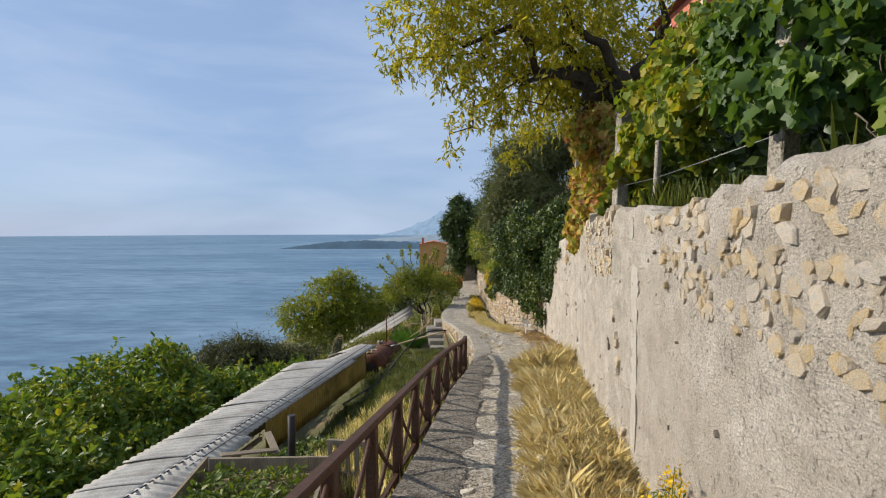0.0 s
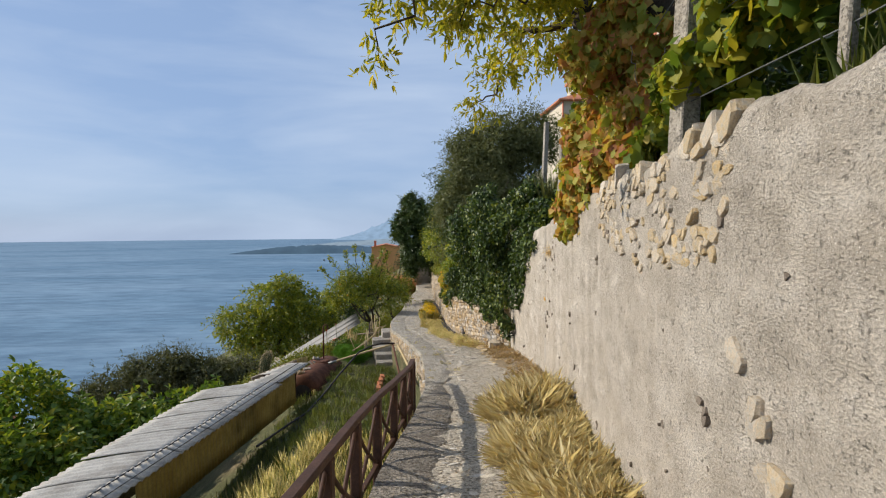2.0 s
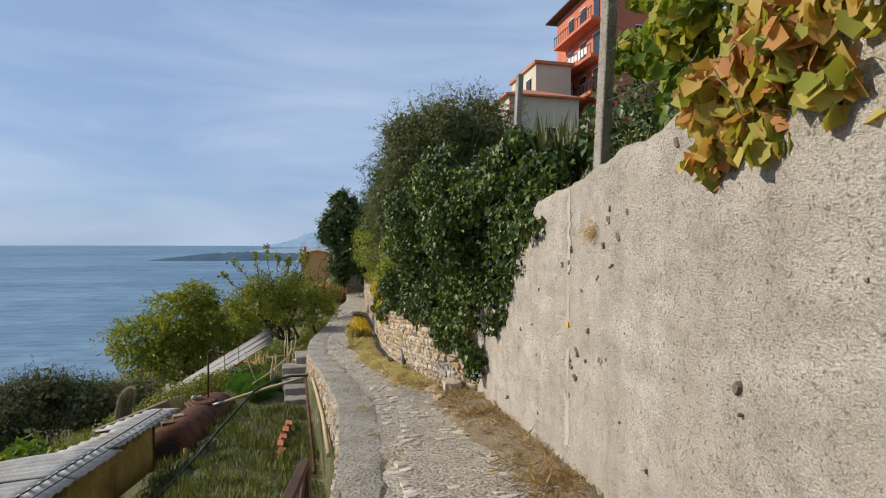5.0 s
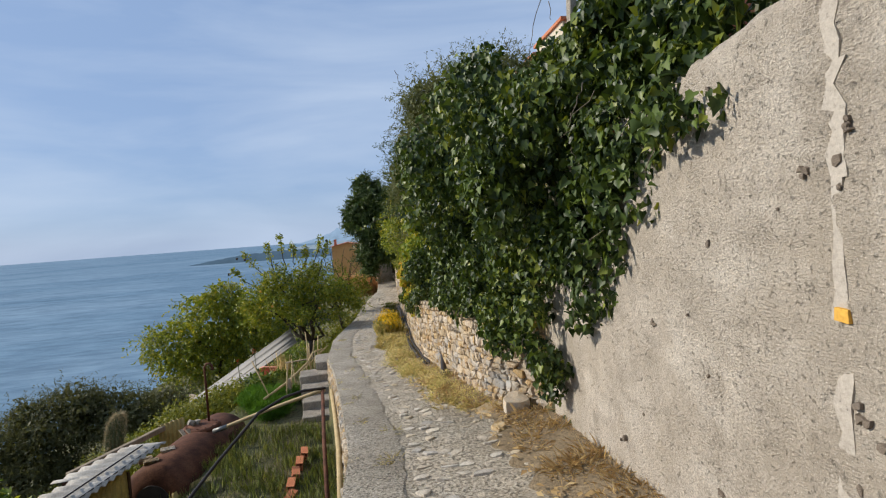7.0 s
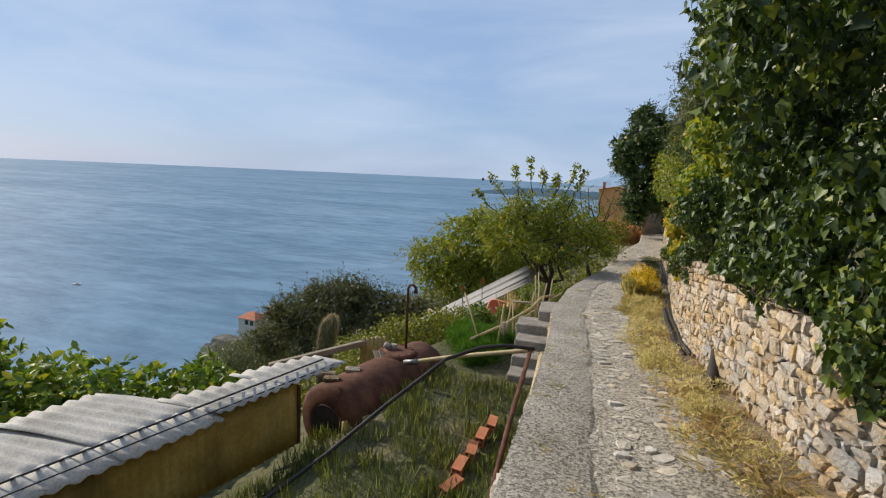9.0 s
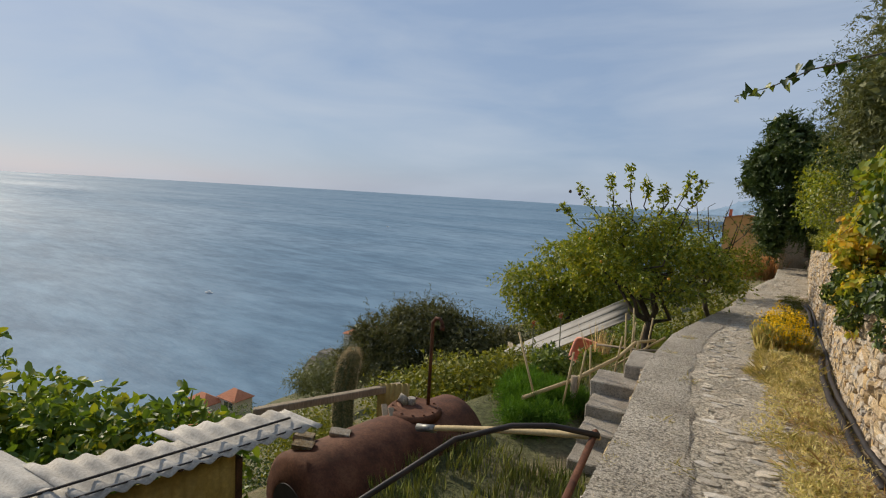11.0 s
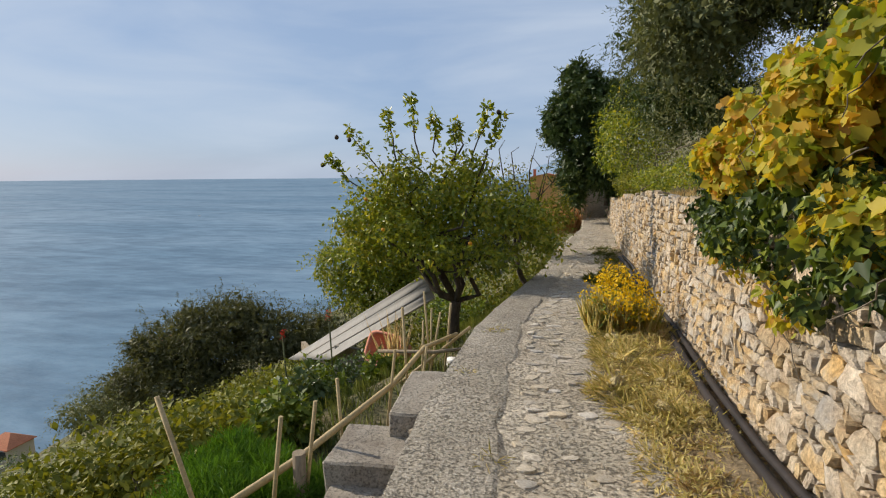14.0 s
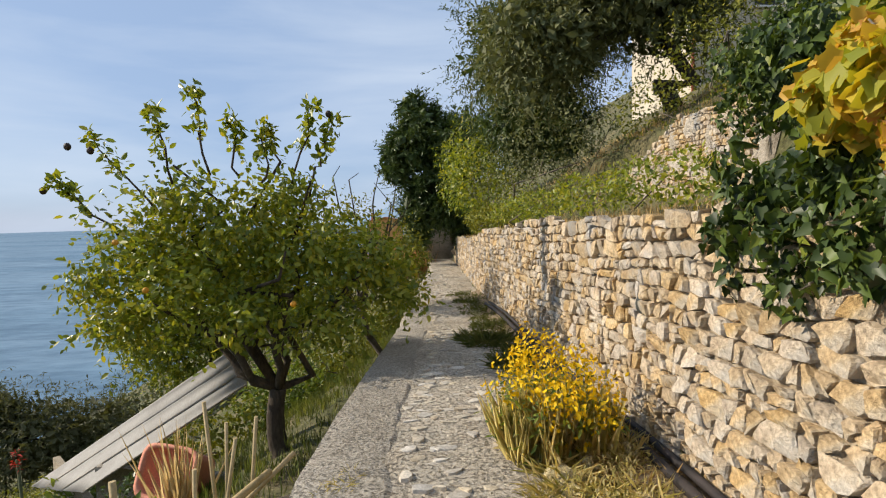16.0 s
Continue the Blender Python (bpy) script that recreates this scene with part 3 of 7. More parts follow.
def stone_shapes(seed, count, jag=0.2, axis="x"):
    """Chipped stones about 1 x 1 x 1 m: an uneven outline, a chamfered flattish face towards -x (or up), a few dozen triangles."""
    out = []
    rng = random.Random(seed)
    for i in range(count):
        bm = bmesh.new()
        n = rng.randint(6, 8)
        turn = rng.random()
        ring = []
        for k in range(n):
            a = 2 * math.pi * (k + turn + rng.uniform(-0.28, 0.28)) / n
            c, s = math.cos(a), math.sin(a)
            r = 0.5 * (abs(c) ** 5 + abs(s) ** 5) ** -0.2 * (1.04 - jag * rng.random())
            ring.append((r * c, r * s))
        tilt, lift = rng.uniform(-0.12, 0.12), rng.uniform(-0.12, 0.12)

        def level(d, q, wob):
            res = []
            for u, v in ring:
                h = d + (u * tilt + v * lift) * wob + rng.uniform(-0.04, 0.04) * wob
                k = q * (1 + rng.uniform(-0.06, 0.06) * wob)
                res.append(bm.verts.new((-h, u * k, v * k) if axis == "x" else (u * k, v * k, h)))
            return res

        rings = [level(-0.5, 0.95, 0), level(0.26, 1.0, 0.5), level(0.44, 0.92, 1.0)]
        for a, b in zip(rings, rings[1:]):
            for k in range(n):
                bm.faces.new((a[k], a[(k + 1) % n], b[(k + 1) % n], b[k]))
        mid = bm.verts.new((-0.5, rng.uniform(-0.15, 0.15), rng.uniform(-0.15, 0.15)) if axis == "x" else (rng.uniform(-0.15, 0.15), rng.uniform(-0.15, 0.15), 0.5))
        for k in range(n):
            bm.faces.new((rings[-1][k], rings[-1][(k + 1) % n], mid))
        bmesh.ops.recalc_face_normals(bm, faces=bm.faces)
        me = bpy.data.meshes.new("stone")
        bm.to_mesh(me)
        bm.free()
        out.append(me)
    return out


def join_pieces(name, meshes, mats):
    """One mesh from many (mesh, matrix) pairs."""
    vs, fs, base = [], [], 0
    cache = {}
    for me, m in zip(meshes, mats):
        if me.name not in cache:
            cache[me.name] = (np.array([v.co[:] for v in me.vertices]), [tuple(p.vertices) for p in me.polygons])
        co, faces = cache[me.name]
        mm = np.array(m)
        vs.append(co @ mm[:3, :3].T + mm[:3, 3])
        fs.extend(tuple(i + base for i in f) for f in faces)
        base += len(co)
    return mesh_of(name, np.concatenate(vs), fs)


# ---- plan: lines along the path, by y ----
def along(y, table):
    return float(np.interp(y, [p[0] for p in table], [p[1] for p in table]))


PATH_Z = [(-14, 1.5), (0, -0.03), (5, -0.56), (7.5, -0.82), (14.4, -1.57), (16.5, -1.81), (22, -2.43), (28.5, -2.78), (46, -3.2), (80, -3.6)]
EDGE_X = [(-14, -2.6), (0, -0.8), (4.65, -0.2), (7.2, 0.12), (8.6, 0.38), (10.4, 0.64), (12.5, 0.73), (14.5, 0.75), (16.7, 0.58), (19.4, 0.33), (22.2, 0.0),
          (24.7, -0.04), (25.9, 0.05), (28.3, 0.3), (29.6, 0.47), (33.9, 0.75), (38, 1.2), (41, 1.6), (46, 1.75), (80, 2.0)]
WALL_X = [(-14, -1.5), (0, 0.78), (3.9, 1.42), (11.2, 2.64), (13.1, 2.74), (15.0, 2.86), (15.9, 2.42), (18.7, 2.18), (20.1, 2.06), (22.75, 2.09), (25.3, 2.2),
          (28.3, 2.3), (33, 2.37), (40.6, 2.75), (46, 3.0), (80, 4.0)]
TOP_Z = [(-14, 2.9), (0, 1.68), (1.2, 1.64), (2.6, 1.56), (3.25, 1.49), (3.65, 1.58), (5.3, 1.60), (5.75, 1.51), (6.8, 1.56), (7.5, 1.50), (9.2, 1.42), (11.7, 1.2), (14.6, 0.9), (15.2, -0.75), (20, -1.0), (25, -1.1),
         (27, -1.12), (30, -1.24), (32.6, -1.34), (36, -1.7), (46, -2.0), (80, -2.4)]
BED_Z = [(-14, 0.2), (0, -1.25), (7, -2.0), (12, -2.95), (18, -3.35), (22, -3.42), (26, -3.55), (28, -3.85), (31, -4.0), (46, -4.4), (80, -5)]
FLAT = [(-14, 1.6), (10, 2.0), (22, 2.3), (26, 1.2), (30, 1.0), (36, 0.3), (80, 0.15)]


def gz(y):
    return along(y, PATH_Z)


def xl(y):
    return along(y, EDGE_X)


def xw(y):
    return along(y, WALL_X)


def top(y):
    return along(y, TOP_Z)


def height(x, y):
    """The hillside: below the path on the sea side, terraces above it."""
    a, b = xl(y), xw(y)
    if x < a:
        s = a - x
        bank = along(y, [(-14, 0.9), (9, 0.9), (12, 0.12), (24, 0.12), (27, 0.3), (80, 0.4)])
        bed = along(y, BED_Z)
        if s < bank:
            return gz(y) - 0.12 + (bed - gz(y) + 0.12) * (s / bank) ** 0.8
        flat = along(y, FLAT)
        d = max(0.0, s - flat)
        z = bed - 0.6 * min(d, 12) - 0.50 * max(0.0, min(d - 12, 60)) - 0.42 * max(0.0, d - 72) - 0.35 * max(0, y - 130)
        z += (noise.noise((x * 0.35, y * 0.35, 0)) * 0.35 + noise.noise((x * 0.06, y * 0.06, 3)) * 2.5 * min(1, d / 20)) * min(1, d / 3)
        return max(z, -60.0)
    if x <= b:
        return gz(y) - 0.08
    s = x - b
    t = top(y)
    if s < 0.3:
        return gz(y) + (t - gz(y) - 0.05) * s / 0.3
    late = min(1.0, max(0.0, (y - 15) / 5))
    early_z = 0.05 + 0.42 * max(0.0, s - 1.2)
    third = min(1.0, max(0.0, (s - 2.3) / 0.3))
    late_z = 0.06 * s + 1.35 * third * min(1, max(0, (y - 21) / 3)) + 0.52 * max(0.0, s - 2.6)
    z = t - 0.05 + early_z * (1 - late) + late_z * late
    z = t + (z - t) * 1.0 if s < 60 else t + 30 + 0.2 * (s - 60)
    return z + noise.noise((x * 0.4, y * 0.4, 7)) * 0.18 * min(1, s / 2) - 0.3 * max(0, y - 160)


def setting(name, me, mat, label, category, smooth=False):
    ob = part(name, me, mat, None, "", smooth)
    return tagged(ob, label, category, kind="structure")


# ---- ground, sea, far land ----
ys = sorted(set([-60, -40, -25, -18] + [round(-14 + 0.4 * i, 2) for i in range(160)] + [52, 55, 60, 66, 74, 84, 96, 110, 130, 150, 180, 220, 280, 360]))
ls = [0.0, 0.05, 0.13, 0.3, 0.5, 0.75, 1.0] + [1.0 + 0.4 * i for i in range(1, 24)] + [11.5, 13, 15, 18, 22, 27, 33, 40, 48, 58, 70, 84, 100, 120, 150, 200, 300, 420]
rs = [0.0, 0.15, 0.3, 0.5, 0.8] + [1.2 + 0.35 * i for i in range(0, 24)] + [10, 11.5, 13, 15, 18, 22, 27, 33, 40, 50, 65, 85, 120, 180, 260]
gv, gf = [], []
for y in ys:
    a, b = xl(y), xw(y)
    for s in reversed(ls):
        gv.append((a - s, y, height(a - s, y) if s > 0 else gz(y) - 0.12))
    for k in range(1, 5):
        gv.append((a + (b - a) * k / 5, y, gz(y) - 0.1))
    for s in rs:
        gv.append((b + s, y, height(b + s + 1e-4, y)))
w = len(ls) + 4 + len(rs)
for j in range(len(ys) - 1):
    for i in range(w - 1):
        q = j * w + i
        gf.append((q, q + 1, q + w + 1, q + w))
setting("ground", mesh_of("ground", gv, gf), "soil", "steep green and brown hillside falling to the sea", "ground", True)

bm = bmesh.new()
bmesh.ops.create_circle(bm, cap_ends=True, segments=180, radius=4900, matrix=Matrix.Translation((0, 0, -51)))
setting("water", bm, "sea", "calm blue sea with faint wind streaks", "sea")


def ridge(name, y, xs, heights, depth, mat, label, category, base=-52, seed=1):
    """A far ridge of land with a rough crest."""
    vs, fs = [], []
    n = 90
    for i in range(n + 1):
        u = i / n
        x = xs[0] + (xs[1] - xs[0]) * u
        h = float(np.interp(u, [p[0] for p in heights], [p[1] for p in heights]))
        h *= 1 + 0.16 * noise.noise((u * 25, seed, 0)) + 0.1 * noise.noise((u * 70, seed, 4))
        vs += [(x, y - depth * 0.5, base), (x, y - depth * 0.2, base + h * 0.65), (x, y, base + h), (x, y + depth, base)]
    for i in range(n):
        for k in range(3):
            q = i * 4 + k
            fs.append((q, q + 4, q + 5, q + 1))
    return setting(name, mesh_of(name, vs, fs), mat, label, category, True)


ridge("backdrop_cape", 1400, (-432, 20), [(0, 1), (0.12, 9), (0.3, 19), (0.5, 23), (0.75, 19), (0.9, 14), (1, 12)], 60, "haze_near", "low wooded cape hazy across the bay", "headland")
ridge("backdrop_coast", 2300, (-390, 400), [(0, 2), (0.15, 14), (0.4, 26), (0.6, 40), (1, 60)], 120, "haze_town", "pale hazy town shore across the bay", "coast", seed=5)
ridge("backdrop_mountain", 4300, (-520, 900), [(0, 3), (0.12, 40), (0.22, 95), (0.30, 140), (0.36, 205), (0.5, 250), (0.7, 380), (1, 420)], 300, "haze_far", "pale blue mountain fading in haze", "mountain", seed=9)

# ---- the path ----
vs, fs = [], []
rows_y = [round(-6 + 0.11 * i, 3) for i in range(483)]
cols = 18
for y in rows_y:
    a, b = xl(y), xw(y)
    for i in range(cols + 1):
        u = i / cols
        x = a + (b + 0.05 - a) * u
        z = gz(y) + 0.022 * noise.noise((x * 3.1, y * 3.1, 1)) + 0.010 * noise.noise((x * 9, y * 9, 2)) - 0.03 * max(0, u - 0.62)
        vs.append((x + 0.03 * noise.noise((y * 2.3, 5, 0)) * (i == 0), y, z))
    vs.append((a + 0.01, y, gz(y) - 0.35))
k = cols + 2
for j in range(len(rows_y) - 1):
    for i in range(cols):
        q = j * k + i
        fs.append((q, q + 1, q + k + 1, q + k))
    q = j * k
    fs.append((q + cols + 1, q, q + k, q + k + cols + 1))
path = setting("path", mesh_of("path", vs, fs), "path", "worn stone and concrete footpath along the hillside", "path", True)

# smoother concrete strip along the outer edge
vs, fs = [], []
rows_y = [round(9.6 + 0.12 * i, 3) for i in range(170)]
for y in rows_y:
    a = xl(y)
    wd = along(y, [(9.6, 0.05), (11, 0.4), (14, 0.55), (22, 0.62), (30, 0.5)]) + 0.07 * noise.noise((y * 1.9, 6, 2)) + 0.04 * noise.noise((y * 6.5, 6, 2))
    for i, u in enumerate((0, 0.02, 0.25, 0.5, 0.75, 0.88, 1.0)):
        rise = (0.0, 0.026, 0.03, 0.026, 0.020, 0.012, -0.02)[i]
        vs.append((a - 0.015 + wd * u, y, gz(y) + rise + 0.012 * noise.noise((u * 4, y * 3, 8)) - (0.3 if i == 0 else 0)))
for j in range(len(rows_y) - 1):
    for i in range(6):
        q = j * 7 + i
        fs.append((q, q + 1, q + 8, q + 7))
setting("path_edge", mesh_of("path_edge", vs, fs), "strip", "grey pebbly concrete strip on the outer edge of the path", "path", False)

# darker worn band beside the railing
vs, fs = [], []
rows_y = [round(-4 + 0.12 * i, 3) for i in range(128)]
for y in rows_y:
    a = xl(y)
    wd = along(y, [(-4, 0.5), (4, 0.52), (8, 0.5), (10, 0.4), (11.3, 0.1)]) + 0.10 * noise.noise((y * 1.3, 9, 2)) + 0.06 * noise.noise((y * 5.5, 9, 2))
    for i, u in enumerate((0, 0.02, 0.25, 0.5, 0.75, 0.88, 1.0)):
        rise = (0.0, 0.016, 0.024, 0.026, 0.020, 0.010, -0.02)[i]
        vs.append((a - 0.012 + wd * u, y, gz(y) + rise + 0.014 * noise.noise((u * 4, y * 3, 3)) - (0.3 if i == 0 else 0)))
for j in range(len(rows_y) - 1):
    for i in range(6):
        q = j * 7 + i
        fs.append((q, q + 1, q + 8, q + 7))
setting("path_edge_worn", mesh_of("path_edge_worn", vs, fs), "dark_strip", "dark worn concrete band of the path beside the railing", "path", False)

# dry earth and litter at the foot of the walls
vs, fs = [], []
rows_y = [round(1.5 + 0.15 * i, 3) for i in range(220)]
for y in rows_y:
    b = xw(y)
    wd = along(y, [(1.5, 0.5), (8, 0.75), (10.5, 0.45), (14, 0.9), (16, 0.5), (20, 0.6), (26, 0.7), (30, 0.45), (34, 0.3)]) * (1 + 0.25 * noise.noise((y * 1.7, 3, 3)))
    for i in range(7):
        u = i / 6
        vs.append((b + 0.03 - wd * (1 - u), y, gz(y) - 0.02 + 0.07 * math.sin(min(1, u * 1.2) * 1.6) + 0.02 * noise.noise((u * 9, y * 6, 4))))
for j in range(len(rows_y) - 1):
    for i in range(6):
        q = j * 7 + i
        fs.append((q, q + 1, q + 8, q + 7))
setting("verge", mesh_of("verge", vs, fs), "dirt", "strip of dry earth at the foot of the wall", "ground", True)


# ---- walls ----
def wall_strip(name, y0, y1, step, mat, label, rows, face, back=0.35, relief=0.03, foot=-0.35, lumps=3.0):
    """An upright wall that follows the line face(y), with relief on its face and a rough crest."""
    vs, fs = [], []
    n = int((y1 - y0) / step)
    for j in range(n + 1):
        y = y0 + (y1 - y0) * j / n
        a, zt, zb = face(y)
        zt += 0.05 * noise.noise((y * 2.2, 1, 1)) + 0.03 * noise.noise((y * 7, 2, 1))
        for i in range(rows + 1):
            u = i / rows
            z = zb + foot + (zt - zb - foot) * u
            r = relief * (noise.noise((y * lumps, z * lumps, 11)) + 0.6 * noise.noise((y * lumps * 3.2, z * lumps * 3.2, 5)) + 0.30 * noise.noise((y * 10, z * 17, 2)) + 0.14 * noise.noise((y * 19, z * 29, 6)))
            vs.append((a - r + (0.03 if i == rows else 0), y, z))
        vs.append((a + back, y, zt - 0.02))
        vs.append((a + back, y, zb + foot))
    k = rows + 3
    for j in range(n):
        for i in range(k - 1):
            q = j * k + i
            fs.append((q, q + k, q + k + 1, q + 1))
    for j in (0, n):
        ring = [j * k + i for i in range(k)]
        fs.append(ring if j == 0 else ring[::-1])
    return setting(name, mesh_of(name, vs, fs), mat, label, "wall", True)


wall_concrete = wall_strip("wall_concrete", -7, 15.0, 0.036, "render_wall", "tall retaining wall of rough grey-beige render over stone", 66, lambda y: (xw(y), top(y), gz(y)), relief=0.022)
wall_stone = wall_strip("wall_stone", 14.9, 46.5, 0.2, "mortar", "low retaining wall of pale dry-laid stones", 8, lambda y: (xw(y) + 0.03, top(y) - 0.06, gz(y)), relief=0.015)
wall_upper = wall_strip("wall_upper", 27.2, 31.2, 0.10, "render_wall", "short upper terrace wall of rough pale stone", 14,
                        lambda y: (4.62 + 0.03 * (y - 28), along(y, [(25.6, 0.35), (28, 0.25), (29.2, 0.3), (30.8, -0.3), (31.6, -0.6)]), -1.0), relief=0.08, lumps=4)
wall_below = wall_strip("wall_below_path", 10.6, 27.4, 0.1, "mortar", "pale stone retaining wall under the outer edge of the path", 10,
                        lambda y: (xl(y) + 0.02, gz(y) - 0.06, along(y, BED_Z)), back=0.3, relief=0.03, lumps=5)

def fitted_stone(rng, ring, out):
    """Verts and faces of one stone from its outline (y, z) about its middle, its face towards -x."""
    n = len(ring)
    ty, tz = rng.gauss(0, 0.12), rng.gauss(0, 0.14)
    lo, hi, wob = [], [], rng.uniform(0.86, 0.97)
    for y, z in ring:
        lo.append((-out + 0.016 + rng.uniform(-0.004, 0.004), y, z))
    for y, z in ring:
        k = wob + rng.uniform(-0.10, 0.05)
        hi.append((-out - (y * ty + z * tz) + rng.uniform(-0.004, 0.004), y * k, z * k))
    back = [(0.06, y * 0.97, z * 0.97) for y, z in ring]
    mid = (-out - rng.uniform(0.002, 0.012), rng.uniform(-0.01, 0.01), rng.uniform(-0.01, 0.01))
    vs = back + lo + hi + [mid]
    fs = []
    for k in range(n):
        m = (k + 1) % n
        fs += [(k, n + k, n + m, m), (n + k, 2 * n + k, 2 * n + m, n + m), (2 * n + k, 3 * n, 2 * n + m)]
    return vs, fs


def lay_stones(wall, y0, y1, keep, face, lo, hi, seed, tall=(0.045, 0.125), out=0.014, name="stone", whole="stones"):
    """Courses of rough stones whose uneven edges fit one another; those inside keep are parts, the rest one joined part."""
    rng = random.Random(seed)
    far_v, far_f, near = [], [], 0
    levels = [0.0]
    while levels[-1] < 2.1:
        levels.append(levels[-1] + rng.uniform(*tall))

    def bed(k, y):
        return levels[k] + 0.05 * noise.noise((y * 0.9, k * 0.6, seed)) + 0.045 * noise.noise((y * 4.3, k * 1.1, seed)) + 0.02 * noise.noise((y * 11, k * 5.1, seed))

    for k in range(len(levels) - 1):
        h = levels[k + 1] - levels[k]
        y, tilt = y0 + rng.random() * 0.1, 0.0
        while y < y1:
            wd = max(0.045, h * rng.choice((0.6, 0.9, 1.2, 1.5, 2.1)) * rng.uniform(0.8, 1.2))
            nt = rng.gauss(0, 0.24) * h
            ya0, ya1, yb0, yb1 = y - tilt, y + tilt, y + wd - nt, y + wd + nt
            zb = lo(y + wd / 2)
            quad = [(ya0, bed(k, ya0)), (yb0, bed(k, yb0)), (yb1, bed(k + 1, yb1)), (ya1, bed(k + 1, ya1))]
            pieces = [quad]
            if h > 0.10 and rng.random() < 0.22:     # two thin stones in place of a thick one
                u = rng.uniform(0.35, 0.65)
                l = (ya0 + (ya1 - ya0) * u, quad[0][1] + (quad[3][1] - quad[0][1]) * (u + rng.uniform(-0.1, 0.1)))
                r = (yb0 + (yb1 - yb0) * u, quad[1][1] + (quad[2][1] - quad[1][1]) * (u + rng.uniform(-0.1, 0.1)))
                pieces = [[quad[0], quad[1], r, l], [l, r, quad[2], quad[3]]]
            for q in pieces:
                cy, cz = sum(p[0] for p in q) / 4, sum(p[1] for p in q) / 4
                if zb + cz > hi(cy) - 0.01 * rng.random():
                    continue
                ring = []
                for a in range(4):
                    p, nx, pv = q[a], q[(a + 1) % 4], q[a - 1]
                    for o, c in ((pv, rng.uniform(0.06, 0.26)), (nx, rng.uniform(0.06, 0.26))):
                        ring.append((p[0] + (o[0] - p[0]) * c - cy, p[1] + (o[1] - p[1]) * c - cz))
                fit = 1 - 0.006 / max(0.03, 0.5 * min(wd, h))
                ring = [(a * fit + rng.gauss(0, 0.006), b * fit + rng.gauss(0, 0.006)) for a, b in ring]
                vs, fs = fitted_stone(rng, ring, out * rng.uniform(0.2, 1.7))
                slope = math.degrees(math.atan2(face(cy + 0.1) - face(cy - 0.1), 0.2))
                m = pose(face(cy), cy, zb + cz, 0, 0, -slope)
                if keep[0] < cy < keep[1] and near < 300:
                    near += 1
                    ob = part(name, mesh_of(name, vs, fs), "stone", wall)
                    ob.matrix_world = m
                else:
                    base = len(far_v)
                    far_v.extend(m @ Vector(v) for v in vs)
                    far_f.extend(tuple(i + base for i in f) for f in fs)
            y, tilt = y + wd, nt
    ob = part(whole, mesh_of(whole, far_v, far_f), "stone_far", wall)
    ob["kind"] = "stuff"


# ---- railing beside the first stretch ----
def railing(y0, y1):
    rail = thing("railing", (xl(5) - 0.15, 5, gz(5)), "low brown-painted railing with crossed bars beside the path", "railing")
    inv = rail.matrix_world.inverted()

    def at(y, h):
        return inv @ Vector((xl(y) - along(y, [(0, 0.12), (8, 0.14), (11, 0.2)]), y, gz(y) + h))

    n = 13
    st = [y0 + (y1 - y0) * i / n for i in range(n + 1)]
    up = [along(y, [(0, 0.52), (8, 0.46), (10.8, 0.34)]) for y in st]
    for y, h in zip(st, up):
        c = (at(y, h) + at(y, -0.45)) / 2
        part("post", box_bm(c, (0.075, 0.085, h + 0.45), (0, 0, -7), 0.008), "brown", rail)
    for y, h, y2, h2 in zip(st, up, st[1:], up[1:]):
        a, b = at(y, h), at(y2, h2)
        ang = math.degrees(math.atan2(b.z - a.z, (b - a).length))
        part("top_rail", box_bm((a + b) / 2 + Vector((0, 0, 0.02)), (0.07, (b - a).length + 0.01, 0.05), (ang, 0, -math.degrees(math.atan2(b.x - a.x, b.y - a.y))), 0.008), "brown", rail)
        a, b = at(y, -0.12), at(y2, -0.12)
        part("bottom_rail", box_bm((a + b) / 2, (0.035, (b - a).length, 0.035), (ang, 0, -math.degrees(math.atan2(b.x - a.x, b.y - a.y)))), "brown", rail)
        a, b, c, d = at(y, -0.1), at(y2, h2 - 0.04), at(y, h - 0.04), at(y2, -0.1)
        part("crossbar", tube_bm(bow(a, b, 0.06, 6), 0.016, 6), "brown", rail)
        part("crossbar", tube_bm(bow(c, d, 0.06, 6), 0.016, 6), "brown", rail)


railing(0.2, 10.85)

# ---- steps down to the garden ----
steps = thing("steps", (-0.4, 21.5, -3.3), "flight of worn concrete steps down to the garden", "steps")
for yf, zt, xlft in ((22.58, -2.60, -0.38), (22.16, -2.79, -0.70), (21.69, -2.96, -0.62), (21.22, -3.11, -0.56), (20.76, -3.28, -0.52)):
    xr = xl(yf + 0.2) + 0.02
    dp = 0.58 if zt < -2.7 else 0.9
    c = Vector(((xr + xlft) / 2, yf + dp / 2, (zt - 3.9) / 2)) - Vector((-0.4, 21.5, -3.3))
    bm = box_bm(c, (xr - xlft, dp, zt + 3.9), (0, 0, 5), 0.016)
    bmesh.ops.subdivide_edges(bm, edges=[e for e in bm.edges if e.calc_length() > 0.3], cuts=4, use_grid_fill=True)
    for v in bm.verts:
        v.co += Vector((noise.noise(v.co * 5 + Vector((yf, 0, 0))), noise.noise(v.co * 5 + Vector((0, yf, 0))), 0.7 * noise.noise(v.co * 6 + Vector((0, 0, yf))))) * 0.014
    part("step", bm, "concrete", steps)


# ---- sheds ----
def eave(y):
    return Vector((-2.40 - 0.205 * (18.7 - y), y, -2.75))


